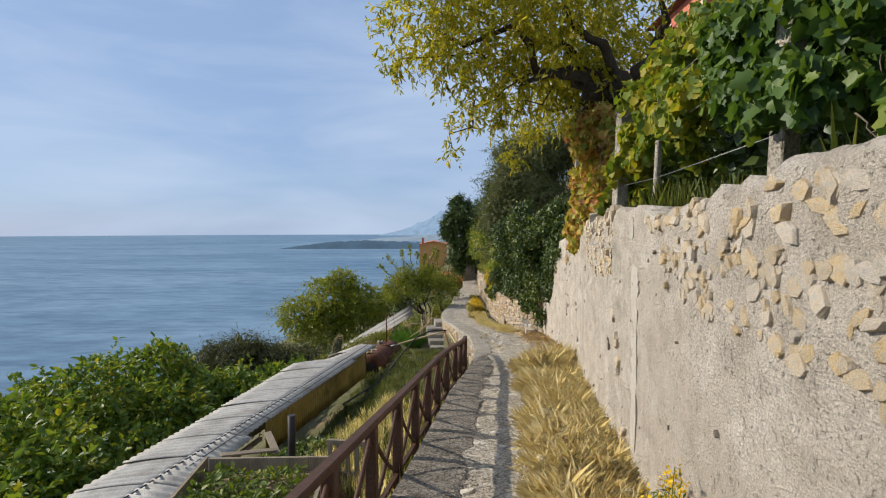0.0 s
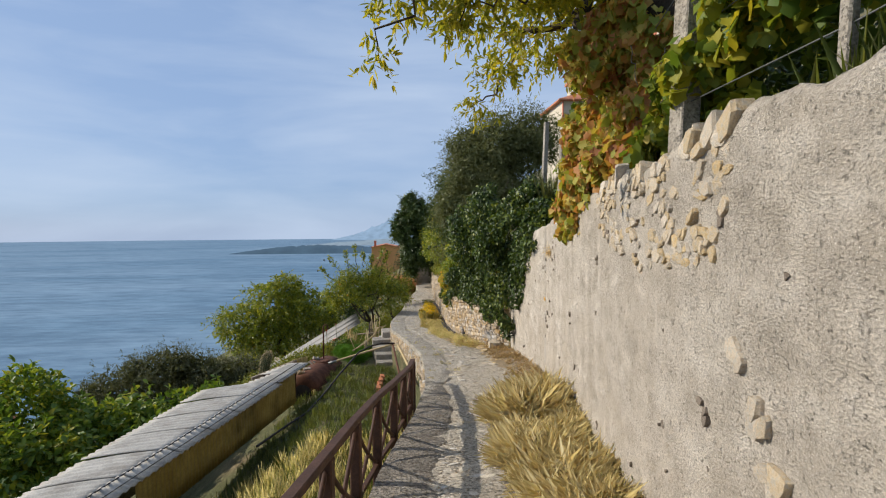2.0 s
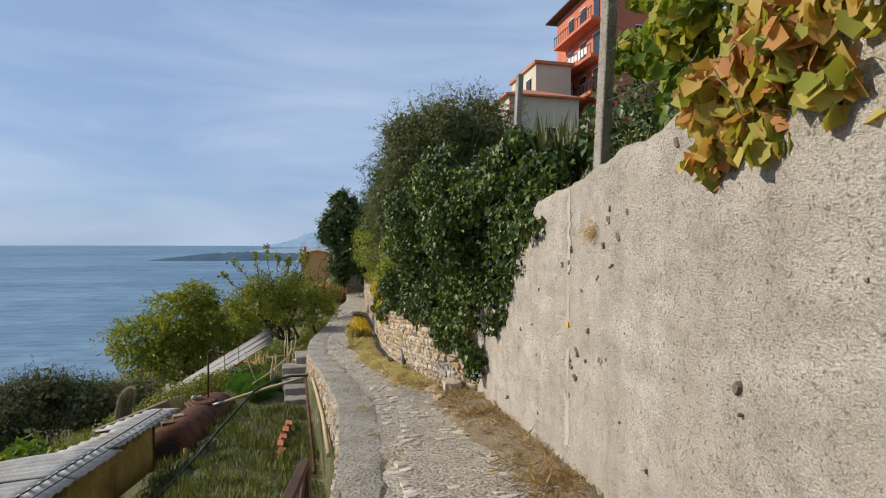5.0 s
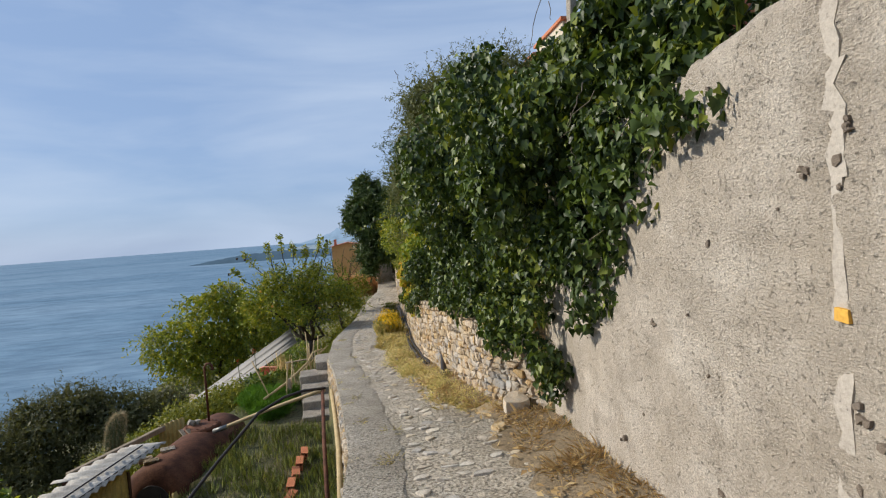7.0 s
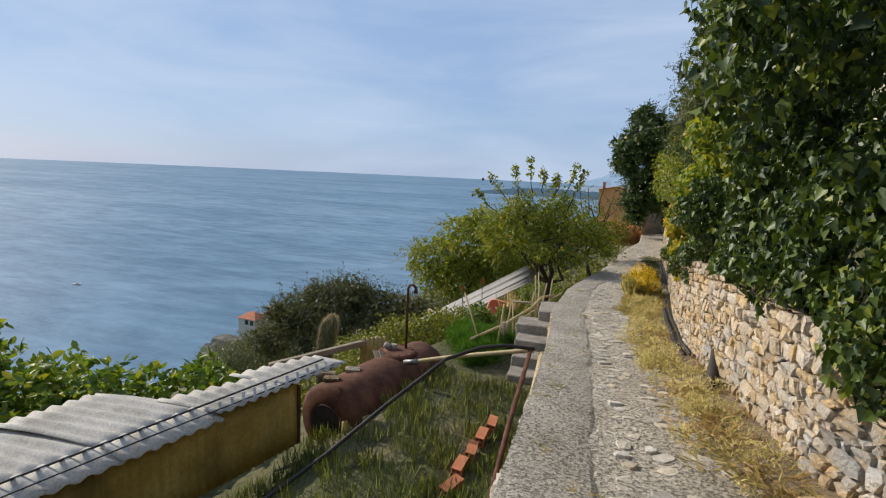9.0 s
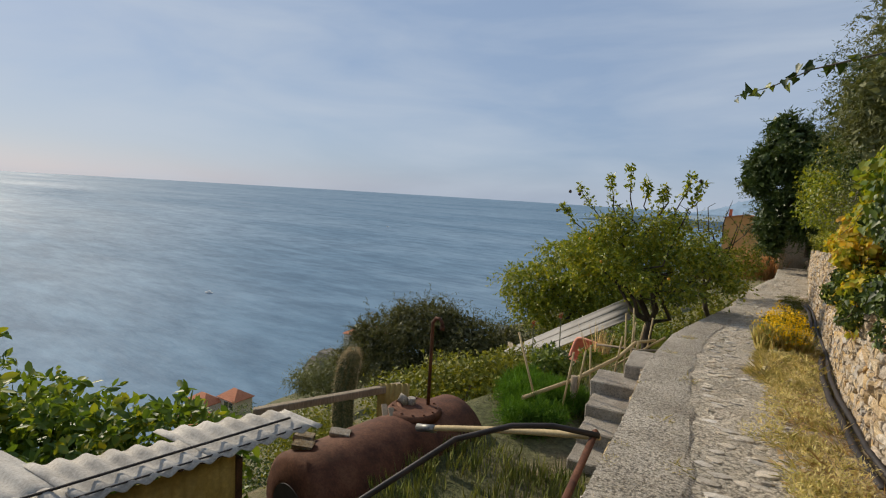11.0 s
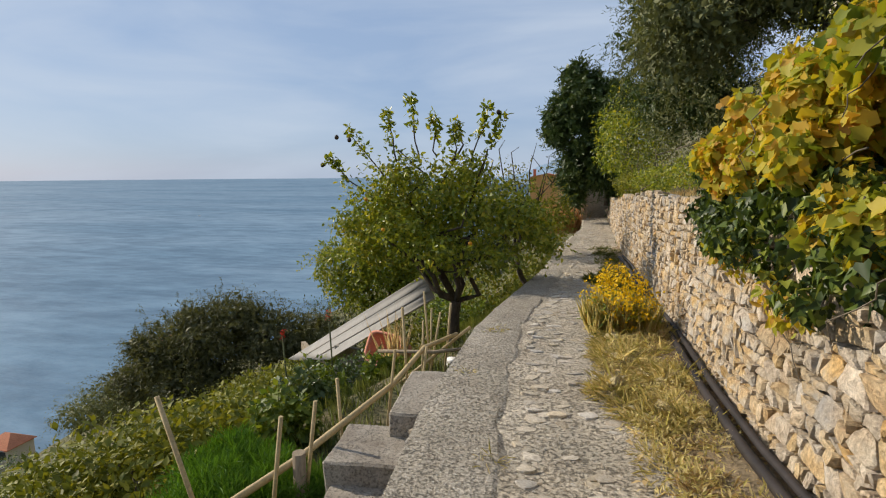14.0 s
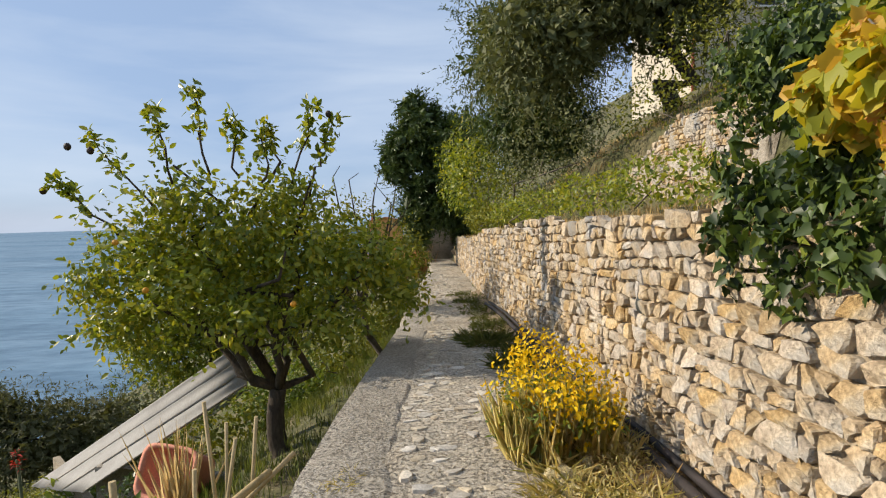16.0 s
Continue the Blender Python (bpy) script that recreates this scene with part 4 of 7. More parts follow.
def shed():
    s = thing("shed", (-3.3, 14, -3.6), "long low shed with a weathered corrugated fibre-cement roof", "shed", rz=0)
    o = Vector((-3.3, 14, -3.6))
    far = [18.75, 17.7, 16.75]
    ycuts = [6.4 + (16.75 - 6.4) * i / 10 for i in range(11)]
    for y0, y1 in zip(ycuts, ycuts[1:]):
        left0, left1 = Vector((along(y0, [(8.2, -6.1), (11.8, -5.5), (16.85, -4.75)]), y0, -2.88)), Vector((along(y1, [(8.2, -6.1), (11.8, -5.5), (16.85, -4.75)]), y1 + 0.03, -2.90))
        r0, r1 = eave(y0) - Vector((0.25, 0, -0.02)), eave(y1) + Vector((-0.25, 0.03, 0.02))
        wide = max(0.0, 10.2 - y0) * 0.28
        hump = 0.012 * math.sin(y0 * 2.1)
        part("roof_sheet", sheet_mesh("roof_sheet", left0 - o + Vector((0, 0, hump)), left1 - o + Vector((0, 0, hump)), r1 - o, r0 - o, 6, 0.022, sag=-0.03), "roof", s)
        e0, e1 = eave(y0) + Vector((0.03 + wide, 0, -0.05 - wide * 0.1)), eave(y1) + Vector((0.03 + wide, 0.03, -0.05 - wide * 0.1))
        part("eave_sheet", sheet_mesh("eave_sheet", r0 - o + Vector((-0.05, 0, 0.03)), r1 - o + Vector((-0.05, 0, 0.03)), e1 - o, e0 - o, 6, 0.022, nv=3), "roof", s)
    for y0, y1 in ((16.75, 17.7), (17.7, 18.75)):
        l0, l1 = eave(y0) + Vector((-0.95, 0, -0.02)), eave(y1) + Vector((-0.55, 0, 0.03))
        part("roof_sheet", sheet_mesh("roof_sheet", l0 - o, l1 - o, eave(y1) - o + Vector((0, 0, 0.02)), eave(y0) - o + Vector((0, 0, 0.02)), 6, 0.022, nv=4), "roof", s)
    part("ridge_cable", tube_bm([eave(y) + Vector((-0.27, 0, 0.07 + 0.02 * math.sin(y * 3))) - o for y in (6.5, 8, 10, 12, 14, 16, 18.6)], 0.012, 6), "black", s, "dark cable lying along the roof")
    part("eave_rod", tube_bm([eave(y) + Vector((-0.08, 0, 0.03 + 0.012 * math.sin(y * 4))) - o for y in (9, 10.5, 12, 14, 16, 18.6)], 0.008, 6), "black", s, "thin wire along the eave")
    for y0, y1 in ((11.6, 12.9), (12.9, 14.2), (14.2, 15.6), (15.6, 16.8), (16.8, 17.95)):
        a, b = eave(y0) + Vector((-0.12, 0, -0.05)), eave(y1) + Vector((-0.12, 0, -0.05))
        part("wall_sheet", sheet_mesh("wall_sheet", a - o, b - o, b - o + Vector((0.02, 0, -0.85)), a - o + Vector((0.02, 0, -0.85)), 12, 0.012, nv=3), "yellow_sheet", s, "yellowed translucent corrugated sheet")
    part("gable", box_bm(eave(17.98) + Vector((-0.55, 0, -0.5)) - o, (0.9, 0.06, 0.8), (0, 0, 0)), "brown", s)
    part("back_wall", box_bm(Vector((-4.9, 12.5, -3.35)) - o, (0.08, 8.4, 0.9), (0, 0, -10)), "concrete", s)
    part("front_frame", box_bm(eave(10.6) + Vector((-0.2, 0, -0.5)) - o, (0.08, 2.0, 0.08), (0, 0, -11)), "wood", s)


shed()


def far_shed():
    tip, low, left, near = Vector((-1.84, 29.3, -2.86)), Vector((-1.64, 29.2, -3.36)), Vector((-7.3, 33.1, -6.5)), Vector((-4.35, 29.9, -5.12))
    s = thing("garden_shed", (-4.5, 31, -6.4), "ivy-grown shed with a sloping roof of pale flat sheets", "shed")
    o = Vector((-4.5, 31, -6.4))
    top_l, top_r, bot_l, bot_r = left, tip, near, low
    for i in range(3):
        u0, u1 = i / 3, (i + 1) / 3 + 0.01
        a, b = top_r.lerp(bot_r, u0), top_r.lerp(bot_r, u1)
        c, d = top_l.lerp(bot_l, u1), top_l.lerp(bot_l, u0)
        part("roof_sheet", sheet_mesh("roof_sheet", a - o, b - o, c - o, d - o, 1, 0.012, nu=8, nv=8, thick=0.02), "pale_roof", s)
        part("seam", tube_bm([b - o + Vector((0, 0, 0.02)), c - o + Vector((0, 0, 0.02))], 0.014, 6), "concrete", s)
    mid = (top_l + bot_l) / 2
    d = (bot_l - top_l)
    ang = math.degrees(math.atan2(d.y, d.x))
    part("front_wall", box_bm(mid + Vector((0.55, -0.1, -0.42)) - o, (d.length * 0.85, 0.12, 0.9), (0, 0, ang)), "mortar", s, "flaking whitewashed wall under ivy")
    d2 = bot_r - bot_l
    part("side_wall", box_bm((bot_l + bot_r) / 2 + Vector((-0.3, 0.6, -1.3)) - o, (d2.length * 0.7, 0.12, 1.2), (0, 0, math.degrees(math.atan2(d2.y, d2.x)))), "concrete", s)


far_shed()


# ---- rusty tank with its pipes ----
def tank():
    o = Vector((-2.35, 19.7, -4.05))
    t = thing("water_tank", o, "rusty steel tank lying in the grass beside the shed", "tank")
    a, b = Vector((-2.55, 18.6, -3.6)) - o, Vector((-2.12, 20.95, -3.6)) - o
    d = (b - a).normalized()
    r = 0.56
    pts = [a - d * 0.10, a - d * 0.07, a, a.lerp(b, 0.33), a.lerp(b, 0.34), a.lerp(b, 0.66), a.lerp(b, 0.67), b, b + d * 0.08, b + d * 0.14]
    part("body", tube_bm(pts, [r * 0.55, r * 0.86, r, r, r * 1.012, r * 1.012, r, r, r * 0.85, r * 0.5], 36), "rust", t, smooth=False)
    # solid black disc painted for the dark inside of the open end
    part("open_end", tube_bm([a - d * 0.112, a - d * 0.06], r * 0.5, 24), "black", t, "black disc as the shade inside the rusted-through end")
    cap = Vector((-2.30, 20.25, -3.08)) - o
    part("hatch", tube_bm([cap - Vector((0, 0, 0.12)), cap, cap + Vector((0, 0, 0.02)), cap + Vector((0, 0, 0.07))], [0.33, 0.33, 0.35, 0.30], 24), "rust", t)
    part("filler_neck", tube_bm([cap + Vector((-0.16, 0.0, 0.05)), cap + Vector((-0.16, 0, 0.12)), cap + Vector((-0.22, -0.03, 0.15))], 0.055, 12), "concrete", t)
    part("filler_cap", tube_bm([cap + Vector((-0.08, 0.05, 0.05)), cap + Vector((-0.08, 0.05, 0.15))], 0.05, 12), "concrete", t)
    for k in range(12):
        an = k * math.pi / 6
        part("bolt", tube_bm([cap + Vector((0.27 * math.cos(an), 0.27 * math.sin(an), 0.05)), cap + Vector((0.27 * math.cos(an), 0.27 * math.sin(an), 0.085))], 0.016, 6), "rust", t)
    for u in (0.2, 0.8):
        c = a.lerp(b, u)
        part("cradle", box_bm((c.x, c.y, -0.02), (0.9, 0.16, 0.2), (0, 0, 0), 0.02), "concrete", t)
    lean = [Vector((-2.5, 20.2, -3.0)) - o, Vector((-1.75, 19.65, -3.35)) - o, Vector((-1.45, 19.3, -3.75)) - o]
    part("strap", tube_bm(lean, 0.035, 6), "rust", t)
    return t


tank()
hook = thing("standpipe", (-2.21, 20.42, -3.02), "tall thin rusty standpipe with a bent top above the tank", "pipe")
part("pipe", tube_bm([(0, 0, -0.05), (0, 0, 0.95), (0.0, 0, 1.06), (0.05, -0.01, 1.13), (0.11, -0.02, 1.13), (0.145, -0.02, 1.09), (0.15, -0.02, 1.03)], 0.022, 10), "rust", hook)
part("nozzle", tube_bm([(0.15, -0.02, 1.05), (0.15, -0.02, 1.0)], 0.032, 10), "rust", hook)


def loose_pipe(name, pts, r, mat, label):
    p0 = Vector(pts[0])
    return tagged(part(name, tube_bm([Vector(p) for p in pts], r, 10), mat), label, "pipe")


loose_pipe("water_pipe", bow((0.10, 19.65, -2.43), (-1.9, 19.85, -3.02), -0.02, 8), 0.032, "cane", "pale plastic pipe from the path wall to the tank")
tagged(part("pipe_fitting", tube_bm([(-1.72, 19.83, -2.97), (-1.98, 19.86, -3.04)], 0.045, 10), "wire"), "grey metal fitting on the pipe at the tank", "pipe fitting")
loose_pipe("hose_pipe", [(0.12, 19.56, -2.38), (-0.25, 19.4, -2.34), (-0.56, 19.2, -2.36), (-0.95, 18.9, -2.49), (-1.15, 18.5, -2.66), (-1.42, 18.0, -2.89), (-1.75, 17.2, -3.2), (-2.1, 16.4, -3.45), (-2.35, 15.6, -3.42), (-2.7, 14.0, -3.3)], 0.026, "black", "dark hose arching over the grass to the shed")
loose_pipe("iron_bar", [(0.06, 19.66, -2.40), (0.22, 17.6, -2.62), (0.40, 15.6, -2.95)], 0.03, "rust", "rusty iron bar leaning against the path wall")
loose_pipe("plastic_pipe", [(0.22, 19.6, -2.45), (0.36, 18.2, -2.42), (0.50, 16.6, -2.36), (0.62, 14.6, -2.28)], 0.035, "cane", "pale plastic pipe resting along the path wall")
loose_pipe("black_pipe", [(2.08, 17.7, -1.93), (2.14, 18.1, -1.9), (2.22, 18.6, -1.76), (2.30, 18.95, -1.6), (2.42, 19.2, -1.45)], 0.045, "black", "black ribbed drain hose bending up the stone wall")
for dx, dz, r in ((0.0, 0.0, 0.032), (0.075, 0.03, 0.025)):
    loose_pipe("ground_pipe", [(xw(y) - 0.13 + dx + 0.02 * math.sin(y * 1.3), y, gz(y) + 0.07 + dz + 0.03 * math.sin(y * 0.9)) for y in (19.3, 20.2, 21.1, 22, 23, 24, 25, 26, 27.5, 29, 30.5, 32)], r, "black", "dark weathered pipe along the foot of the wall")

# ---- hollow bricks bordering the bed ----
def hollow_brick(m):
    e = thing("hollow_brick", (0, 0, 0), "orange hollow clay brick lying end to end in the bed border", "brick", "bricks bordering the bed")
    bm = bmesh.new()
    for sx in (-1, 1):
        box(bm, (sx * 0.052, 0, 0.06), (0.012, 0.33, 0.12))
    for z in (0.006, 0.06, 0.114):
        box(bm, (0, 0, z), (0.1, 0.329, 0.011))
    part("shell", bm, "brick", e)
    part("web", box_bm((0, 0, 0.06), (0.01, 0.32, 0.11)), "brick", e)
    e.matrix_world = m
    return e


hb = hollow_brick(pose(-0.26, 18.85, -3.32, -3, 8, 6))
for y, x, rz, ry in ((18.47, -0.29, 4, 5), (18.08, -0.31, 8, 10), (17.70, -0.33, 2, 7), (17.30, -0.30, -14, 12)):
    copy_thing(hb, pose(x, y, -3.32, -2, ry, rz))


# ---- lime-washed tub ----
def tub():
    o = Vector((-2.5, 29.1, -4.95))
    e = thing("plastic_tub", o, "reddish-brown builder's tub tipped up among the plants", "tub", rz=-24)
    prof = [(0.22, 0.0), (0.25, 0.02), (0.33, 0.42), (0.345, 0.5), (0.375, 0.50), (0.375, 0.47), (0.365, 0.47), (0.335, 0.49)]
    bm = bmesh.new()
    def ring(r, z, n=32):
        out = []
        for k in range(n):
            a = 2 * math.pi * k / n
            c, s = math.cos(a), math.sin(a)
            q = (abs(c) ** 5 + abs(s) ** 5) ** (-1 / 5)
            out.append(bm.verts.new((1.15 * r * q * c, 0.85 * r * q * s, z)))
        return out
    rings = [ring(0.0001, 0.025)] + [ring(r, z) for r, z in ((0.20, 0.025), (0.24, 0.05), (0.325, 0.46), (0.335, 0.515), (0.385, 0.515), (0.385, 0.485), (0.35, 0.485), (0.25, 0.02), (0.22, 0.0))]
    for a, b in zip(rings, rings[1:]):
        for k in range(32):
            bm.faces.new((a[k], a[(k + 1) % 32], b[(k + 1) % 32], b[k])).smooth = True
    bm.faces.new(rings[-1])
    body = part("body", bm, "terracotta", e)
    body.matrix_basis = pose(0, 0.2, 0.34, 66, 0, 0) @ Matrix.Scale(1.1, 4)


tub()


# ---- cactus ----
def cactus():
    o = (-4.28, 21.25, -4.75)
    e = thing("cactus", o, "stout columnar cactus with a woolly pale top", "cactus")
    bm = bmesh.new()
    n, rows = 24, 12
    for j in range(rows + 1):
        u = j / rows
        r = 0.15 * (1 - max(0, (u - 0.85) / 0.15) ** 2 * 0.75)
        for k in range(n):
            a = 2 * math.pi * k / n
            rr = r * (1 + 0.12 * (1 if k % 2 else -1))
            bm.verts.new((rr * math.cos(a) - 0.12 * u * (1 - u) * 4 + 0.1 * u, rr * math.sin(a), 1.85 * u))
    bm.verts.ensure_lookup_table()
    for j in range(rows):
        for k in range(n):
            bm.faces.new([bm.verts[j * n + k], bm.verts[j * n + (k + 1) % n], bm.verts[(j + 1) * n + (k + 1) % n], bm.verts[(j + 1) * n + k]])
    bm.faces.new([bm.verts[rows * n + k] for k in range(n)])
    part("stem", bm, "cactus", e)
    rng = np.random.RandomState(3)
    k = 5200
    a, u = rng.rand(k) * 6.283, 1 - rng.rand(k) ** 1.6 * 0.75
    R = np.stack([np.cos(a), np.sin(a), 0 * a], 1)
    P = R * (0.15 * (1 - np.maximum(0, (u - 0.85) / 0.15) ** 2 * 0.75))[:, None] + np.stack([-0.12 * u * (1 - u) * 4 + 0.1 * u, 0 * u, 1.85 * u], 1)
    part("spines", leaves("spines", P, R + rng.normal(size=(k, 3)) * 0.5, rng.normal(size=(k, 3)), 0.05 + 0.06 * rng.rand(k), "needle", 0.1, 0), "spines", e, "straw-coloured spines")


cactus()


# ---- planter, post and gate beside the railing ----
planter = thing("planter", (-2.2, 5.9, -2.0), "wooden planting bed full of strawberry leaves", "planter")
part("back_board", box_bm((-0.03, 0.85, 0.30), (1.6, 0.04, 0.3), (0, 0, 2)), "wood", planter)
part("side_board", box_bm((0.76, 0.1, 0.28), (0.04, 1.6, 0.32), (0, 0, 4)), "wood", planter)
part("side_board", box_bm((-0.84, 0.1, 0.28), (0.04, 1.6, 0.32), (0, 0, 4)), "wood", planter)
part("front_board", box_bm((-0.03, -0.7, 0.28), (1.6, 0.04, 0.3), (0, 0, 2)), "wood", planter)
part("earth", box_bm((-0.03, 0.08, 0.18), (1.55, 1.5, 0.2), (0, 0, 3)), "dirt", planter)
part("strawberry", foliage("strawberry", 21, 2600, [(-0.5, 0.4, 0.3, 0.35, 0.4, 0.16), (0.2, 0.3, 0.3, 0.4, 0.5, 0.18), (0.0, -0.2, 0.3, 0.7, 0.5, 0.16), (-0.6, -0.2, 0.3, 0.3, 0.5, 0.15)], 0.08, "oval"), "green_leaf", planter, "low green leaves")
post = thing("fence_post", (-2.42, 8.3, -2.3), "dark round post wrapped in creeper", "post")
part("pole", tube_bm([(0, 0, -0.2), (0, 0, 0.75)], 0.06, 10), "black", post)
gate = thing("garden_gate", (-1.25, 6.8, -2.0), "small grey slatted wooden gate", "gate")
part("top_bar", box_bm((0, 0, 0.62), (0.56, 0.05, 0.07), (0, 0, -8), 0.005), "wood", gate)
part("low_bar", box_bm((0, 0, 0.2), (0.56, 0.04, 0.07), (0, 0, -8), 0.005), "wood", gate)
for i in range(5):
    part("slat", box_bm((-0.24 + 0.12 * i, 0.035 - 0.017 * i, 0.3), (0.06, 0.03, 0.62), (0, 0, -8), 0.004), "wood", gate)
for x, y, z, l, rz in ((-3.1, 8.3, -2.15, 0.9, 40), (-2.9, 8.8, -2.2, 0.7, -60)):
    tagged(part("plank", box_bm((x, y, z), (l, 0.12, 0.03), (4, 10, rz), 0.004), "wood"), "loose grey plank lying by the shed roof", "plank")
tagged(part("beam", box_bm((-3.65, 20.2, -3.25), (0.10, 2.0, 0.10), (6, 0, -38), 0.01), "wood"), "weathered timber beam propped beside the tank", "beam")
cr = thing("corrugated_scrap", (-2.2, 18.3, -3.9), "scrap of yellowed corrugated sheet leaning on the tank", "sheet")
part("sheet", sheet_mesh("sheet", (-0.05, 0.1, 0.45), (0.45, 0.5, 0.55), (0.5, 0.35, 0.15), (0.02, -0.05, 0.05), 5, 0.012, nv=3), "yellow_sheet", cr)
screen = thing("corrugated_screen", (-3.05, 20.75, -3.9), "upright sheet of yellowed corrugated plastic behind the tank", "sheet")
part("sheet", sheet_mesh("sheet", (-0.22, 0.0, 0.80), (0.24, 0.12, 0.88), (0.24, 0.12, 0.0), (-0.22, 0.0, 0.0), 6, 0.014, nv=3), "yellow_sheet", screen)
for ax, ay, az, bx_, by_, bz in ((-2.62, 20.05, -3.0, -1.72, 19.15, -3.62), (-2.48, 20.0, -2.99, -1.62, 19.3, -3.66)):
    pa, pb = Vector((ax, ay, az)), Vector((bx_, by_, bz))
    pl = pb - pa
    ob = tagged(part("plank", box_bm((0, 0, 0), (0.07, pl.length, 0.025), (0, 0, 0), 0.004), "wood"), "narrow grey plank leaning over the tank", "plank", "planks over the tank")
    ob.matrix_world = look((pa + pb) / 2, pb) @ pose(0, 0, 0, 90)
for p in ((-2.8, 18.9, -3.05), (-2.55, 19.2, -3.04), (-2.65, 18.75, -3.03)):
    tagged(part("loose_stone", stone_shapes(int(-p[0] * 100), 1)[0], "stone"), "stone weighing down the tank", "stone").matrix_world = pose(*p, 10, 5, 30) @ Matrix.Diagonal((0.22, 0.14, 0.1, 1))


# ---- cane fence by the steps ----
fence = thing("cane_fence", (-0.7, 24.5, -3.6), "rough fence of tied canes between the steps and the tree", "fence")
fo = Vector((-0.7, 24.5, -3.6))
rngc = random.Random(4)
for x, y, h, lx in ((-1.1, 21.6, 1.2, -0.5), (-1.0, 21.9, 1.0, 0.1), (-0.95, 22.3, 0.95, 0.1), (-0.85, 22.9, 0.9, -0.1), (-0.72, 23.5, 1.0, 0.1), (-0.6, 24.0, 1.3, -0.1), (-0.62, 24.3, 0.8, 0.1),
                   (-0.75, 25.0, 0.9, 0.0), (-0.8, 25.5, 0.9, 0.15), (-0.78, 25.6, 1.15, -0.12), (-0.62, 25.65, 1.0, 0.08), (-0.95, 26.2, 0.8, 0.0)):
    b = Vector((x, y, height(x, y) - 0.1)) - fo
    part("cane", tube_bm([b, b + Vector((lx * 0.5, 0.05, h * 0.55)), b + Vector((lx, 0.1, h + 0.1))], 0.016, 6), "cane", fence)
part("rail", tube_bm([Vector((-1.35, 21.4, -3.0)) - fo, Vector((-1.0, 22.4, -2.95)) - fo, Vector((-0.65, 23.6, -2.82)) - fo, Vector((-0.6, 24.6, -2.78)) - fo, Vector((-0.45, 25.7, -2.95)) - fo], 0.028, 8), "cane", fence)
part("rail", tube_bm([Vector((-1.5, 25.5, -3.2)) - fo, Vector((-0.7, 25.5, -3.15)) - fo, Vector((0.0, 25.6, -3.05)) - fo], 0.025, 8), "wood", fence)
part("rail", tube_bm([Vector((-1.1, 25.2, -3.5)) - fo, Vector((-0.3, 25.9, -2.9)) - fo], 0.022, 8), "cane", fence)
part("stake", tube_bm([Vector((-0.95, 22.3, -3.6)) - fo, Vector((-0.95, 22.3, -2.85)) - fo], 0.05, 8), "wood", fence)
tagged(part("garden_hose", tube_bm([(-0.25, 25.0, -3.28), (-0.2, 25.6, -3.32), (-0.1, 26.3, -3.35), (0.02, 27.0, -3.35), (0.12, 27.6, -3.3)], 0.018, 8), "yellow_hose"), "yellow hose lying below the path", "hose")
pot = thing("flower_pot", (-0.55, 25.9, -3.55), "small pale plastic pot on the earth", "pot")
part("body", tube_bm([(0, 0, 0), (0, 0, 0.16), (0, 0, 0.17), (0, 0, 0.13)], [0.07, 0.1, 0.1, 0.085], 14), "white", pot)


# ---- trees and plants ----
def tree(name, at, label, category, limbs, crown, bark="bark", leaf="", group=""):
    """limbs: lists of (points, radii); crown: finished leaf meshes in world places."""
    e = thing(name, at, label, category, group)
    o = Vector(at)
    for i, (pts, radii) in enumerate(limbs):
        part("trunk" if i == 0 else "limb", tube_bm([Vector(p) - o for p in pts], radii, 10 if i == 0 else 7), bark, e)
    for me in crown:
        me.transform(Matrix.Translation(-o))
        part("crown", me, leaf, e)
    return e


def wander(a, b, seed, n=6, amount=0.12):
    rng = random.Random(seed)
    a, b = Vector(a), Vector(b)
    d = (b - a).length * amount
    return [a.lerp(b, i / n) + (Vector((rng.gauss(0, d), rng.gauss(0, d), rng.gauss(0, d))) if 0 < i < n else Vector()) for i in range(n + 1)]


def taper(r0, r1, n=6):
    return [r0 + (r1 - r0) * i / n for i in range(n + 1)]


# citrus tree beside the path
base = Vector((-1.09, 28.45, -4.25))
fork = Vector((-1.03, 28.5, -3.2))
tips = [(-2.67, 28.6, -1.2), (-1.97, 28.0, -0.4), (-1.17, 28.9, 0.0), (-0.47, 28.2, -0.6), (0.23, 28.6, -1.3), (-0.67, 27.6, -1.4), (-2.27, 27.8, -1.9), (-0.97, 29.4, -0.9)]
limbs = [(wander(base, fork, 2, 6, 0.03), taper(0.13, 0.10))] + [(wander(fork, t, 10 + i, 6, 0.07), taper(0.06, 0.012)) for i, t in enumerate(tips)]
cl = [(-1.27, 28.5, -1.2, 0.7, 0.7, 0.55), (-2.47, 28.3, -1.35, 0.62, 0.6, 0.5), (-2.97, 28.3, -1.75, 0.42, 0.5, 0.32), (-1.87, 27.9, -1.75, 0.62, 0.55, 0.45), (-0.57, 28.2, -1.5, 0.6, 0.6, 0.5), (0.13, 28.5, -1.65, 0.55, 0.6, 0.45),
      (0.58, 28.5, -2.0, 0.38, 0.5, 0.32), (-1.97, 28.2, -0.85, 0.5, 0.5, 0.4), (-0.87, 28.6, -0.8, 0.5, 0.5, 0.4), (-2.62, 28.1, -2.25, 0.45, 0.5, 0.32), (-0.27, 28.0, -2.25, 0.5, 0.5, 0.35), (-1.17, 27.7, -2.1, 0.55, 0.5, 0.33), (-1.37, 29.2, -1.6, 0.7, 0.6, 0.55), (-0.27, 29.2, -1.5, 0.6, 0.6, 0.5), (-2.27, 29.0, -1.5, 0.6, 0.6, 0.5)]
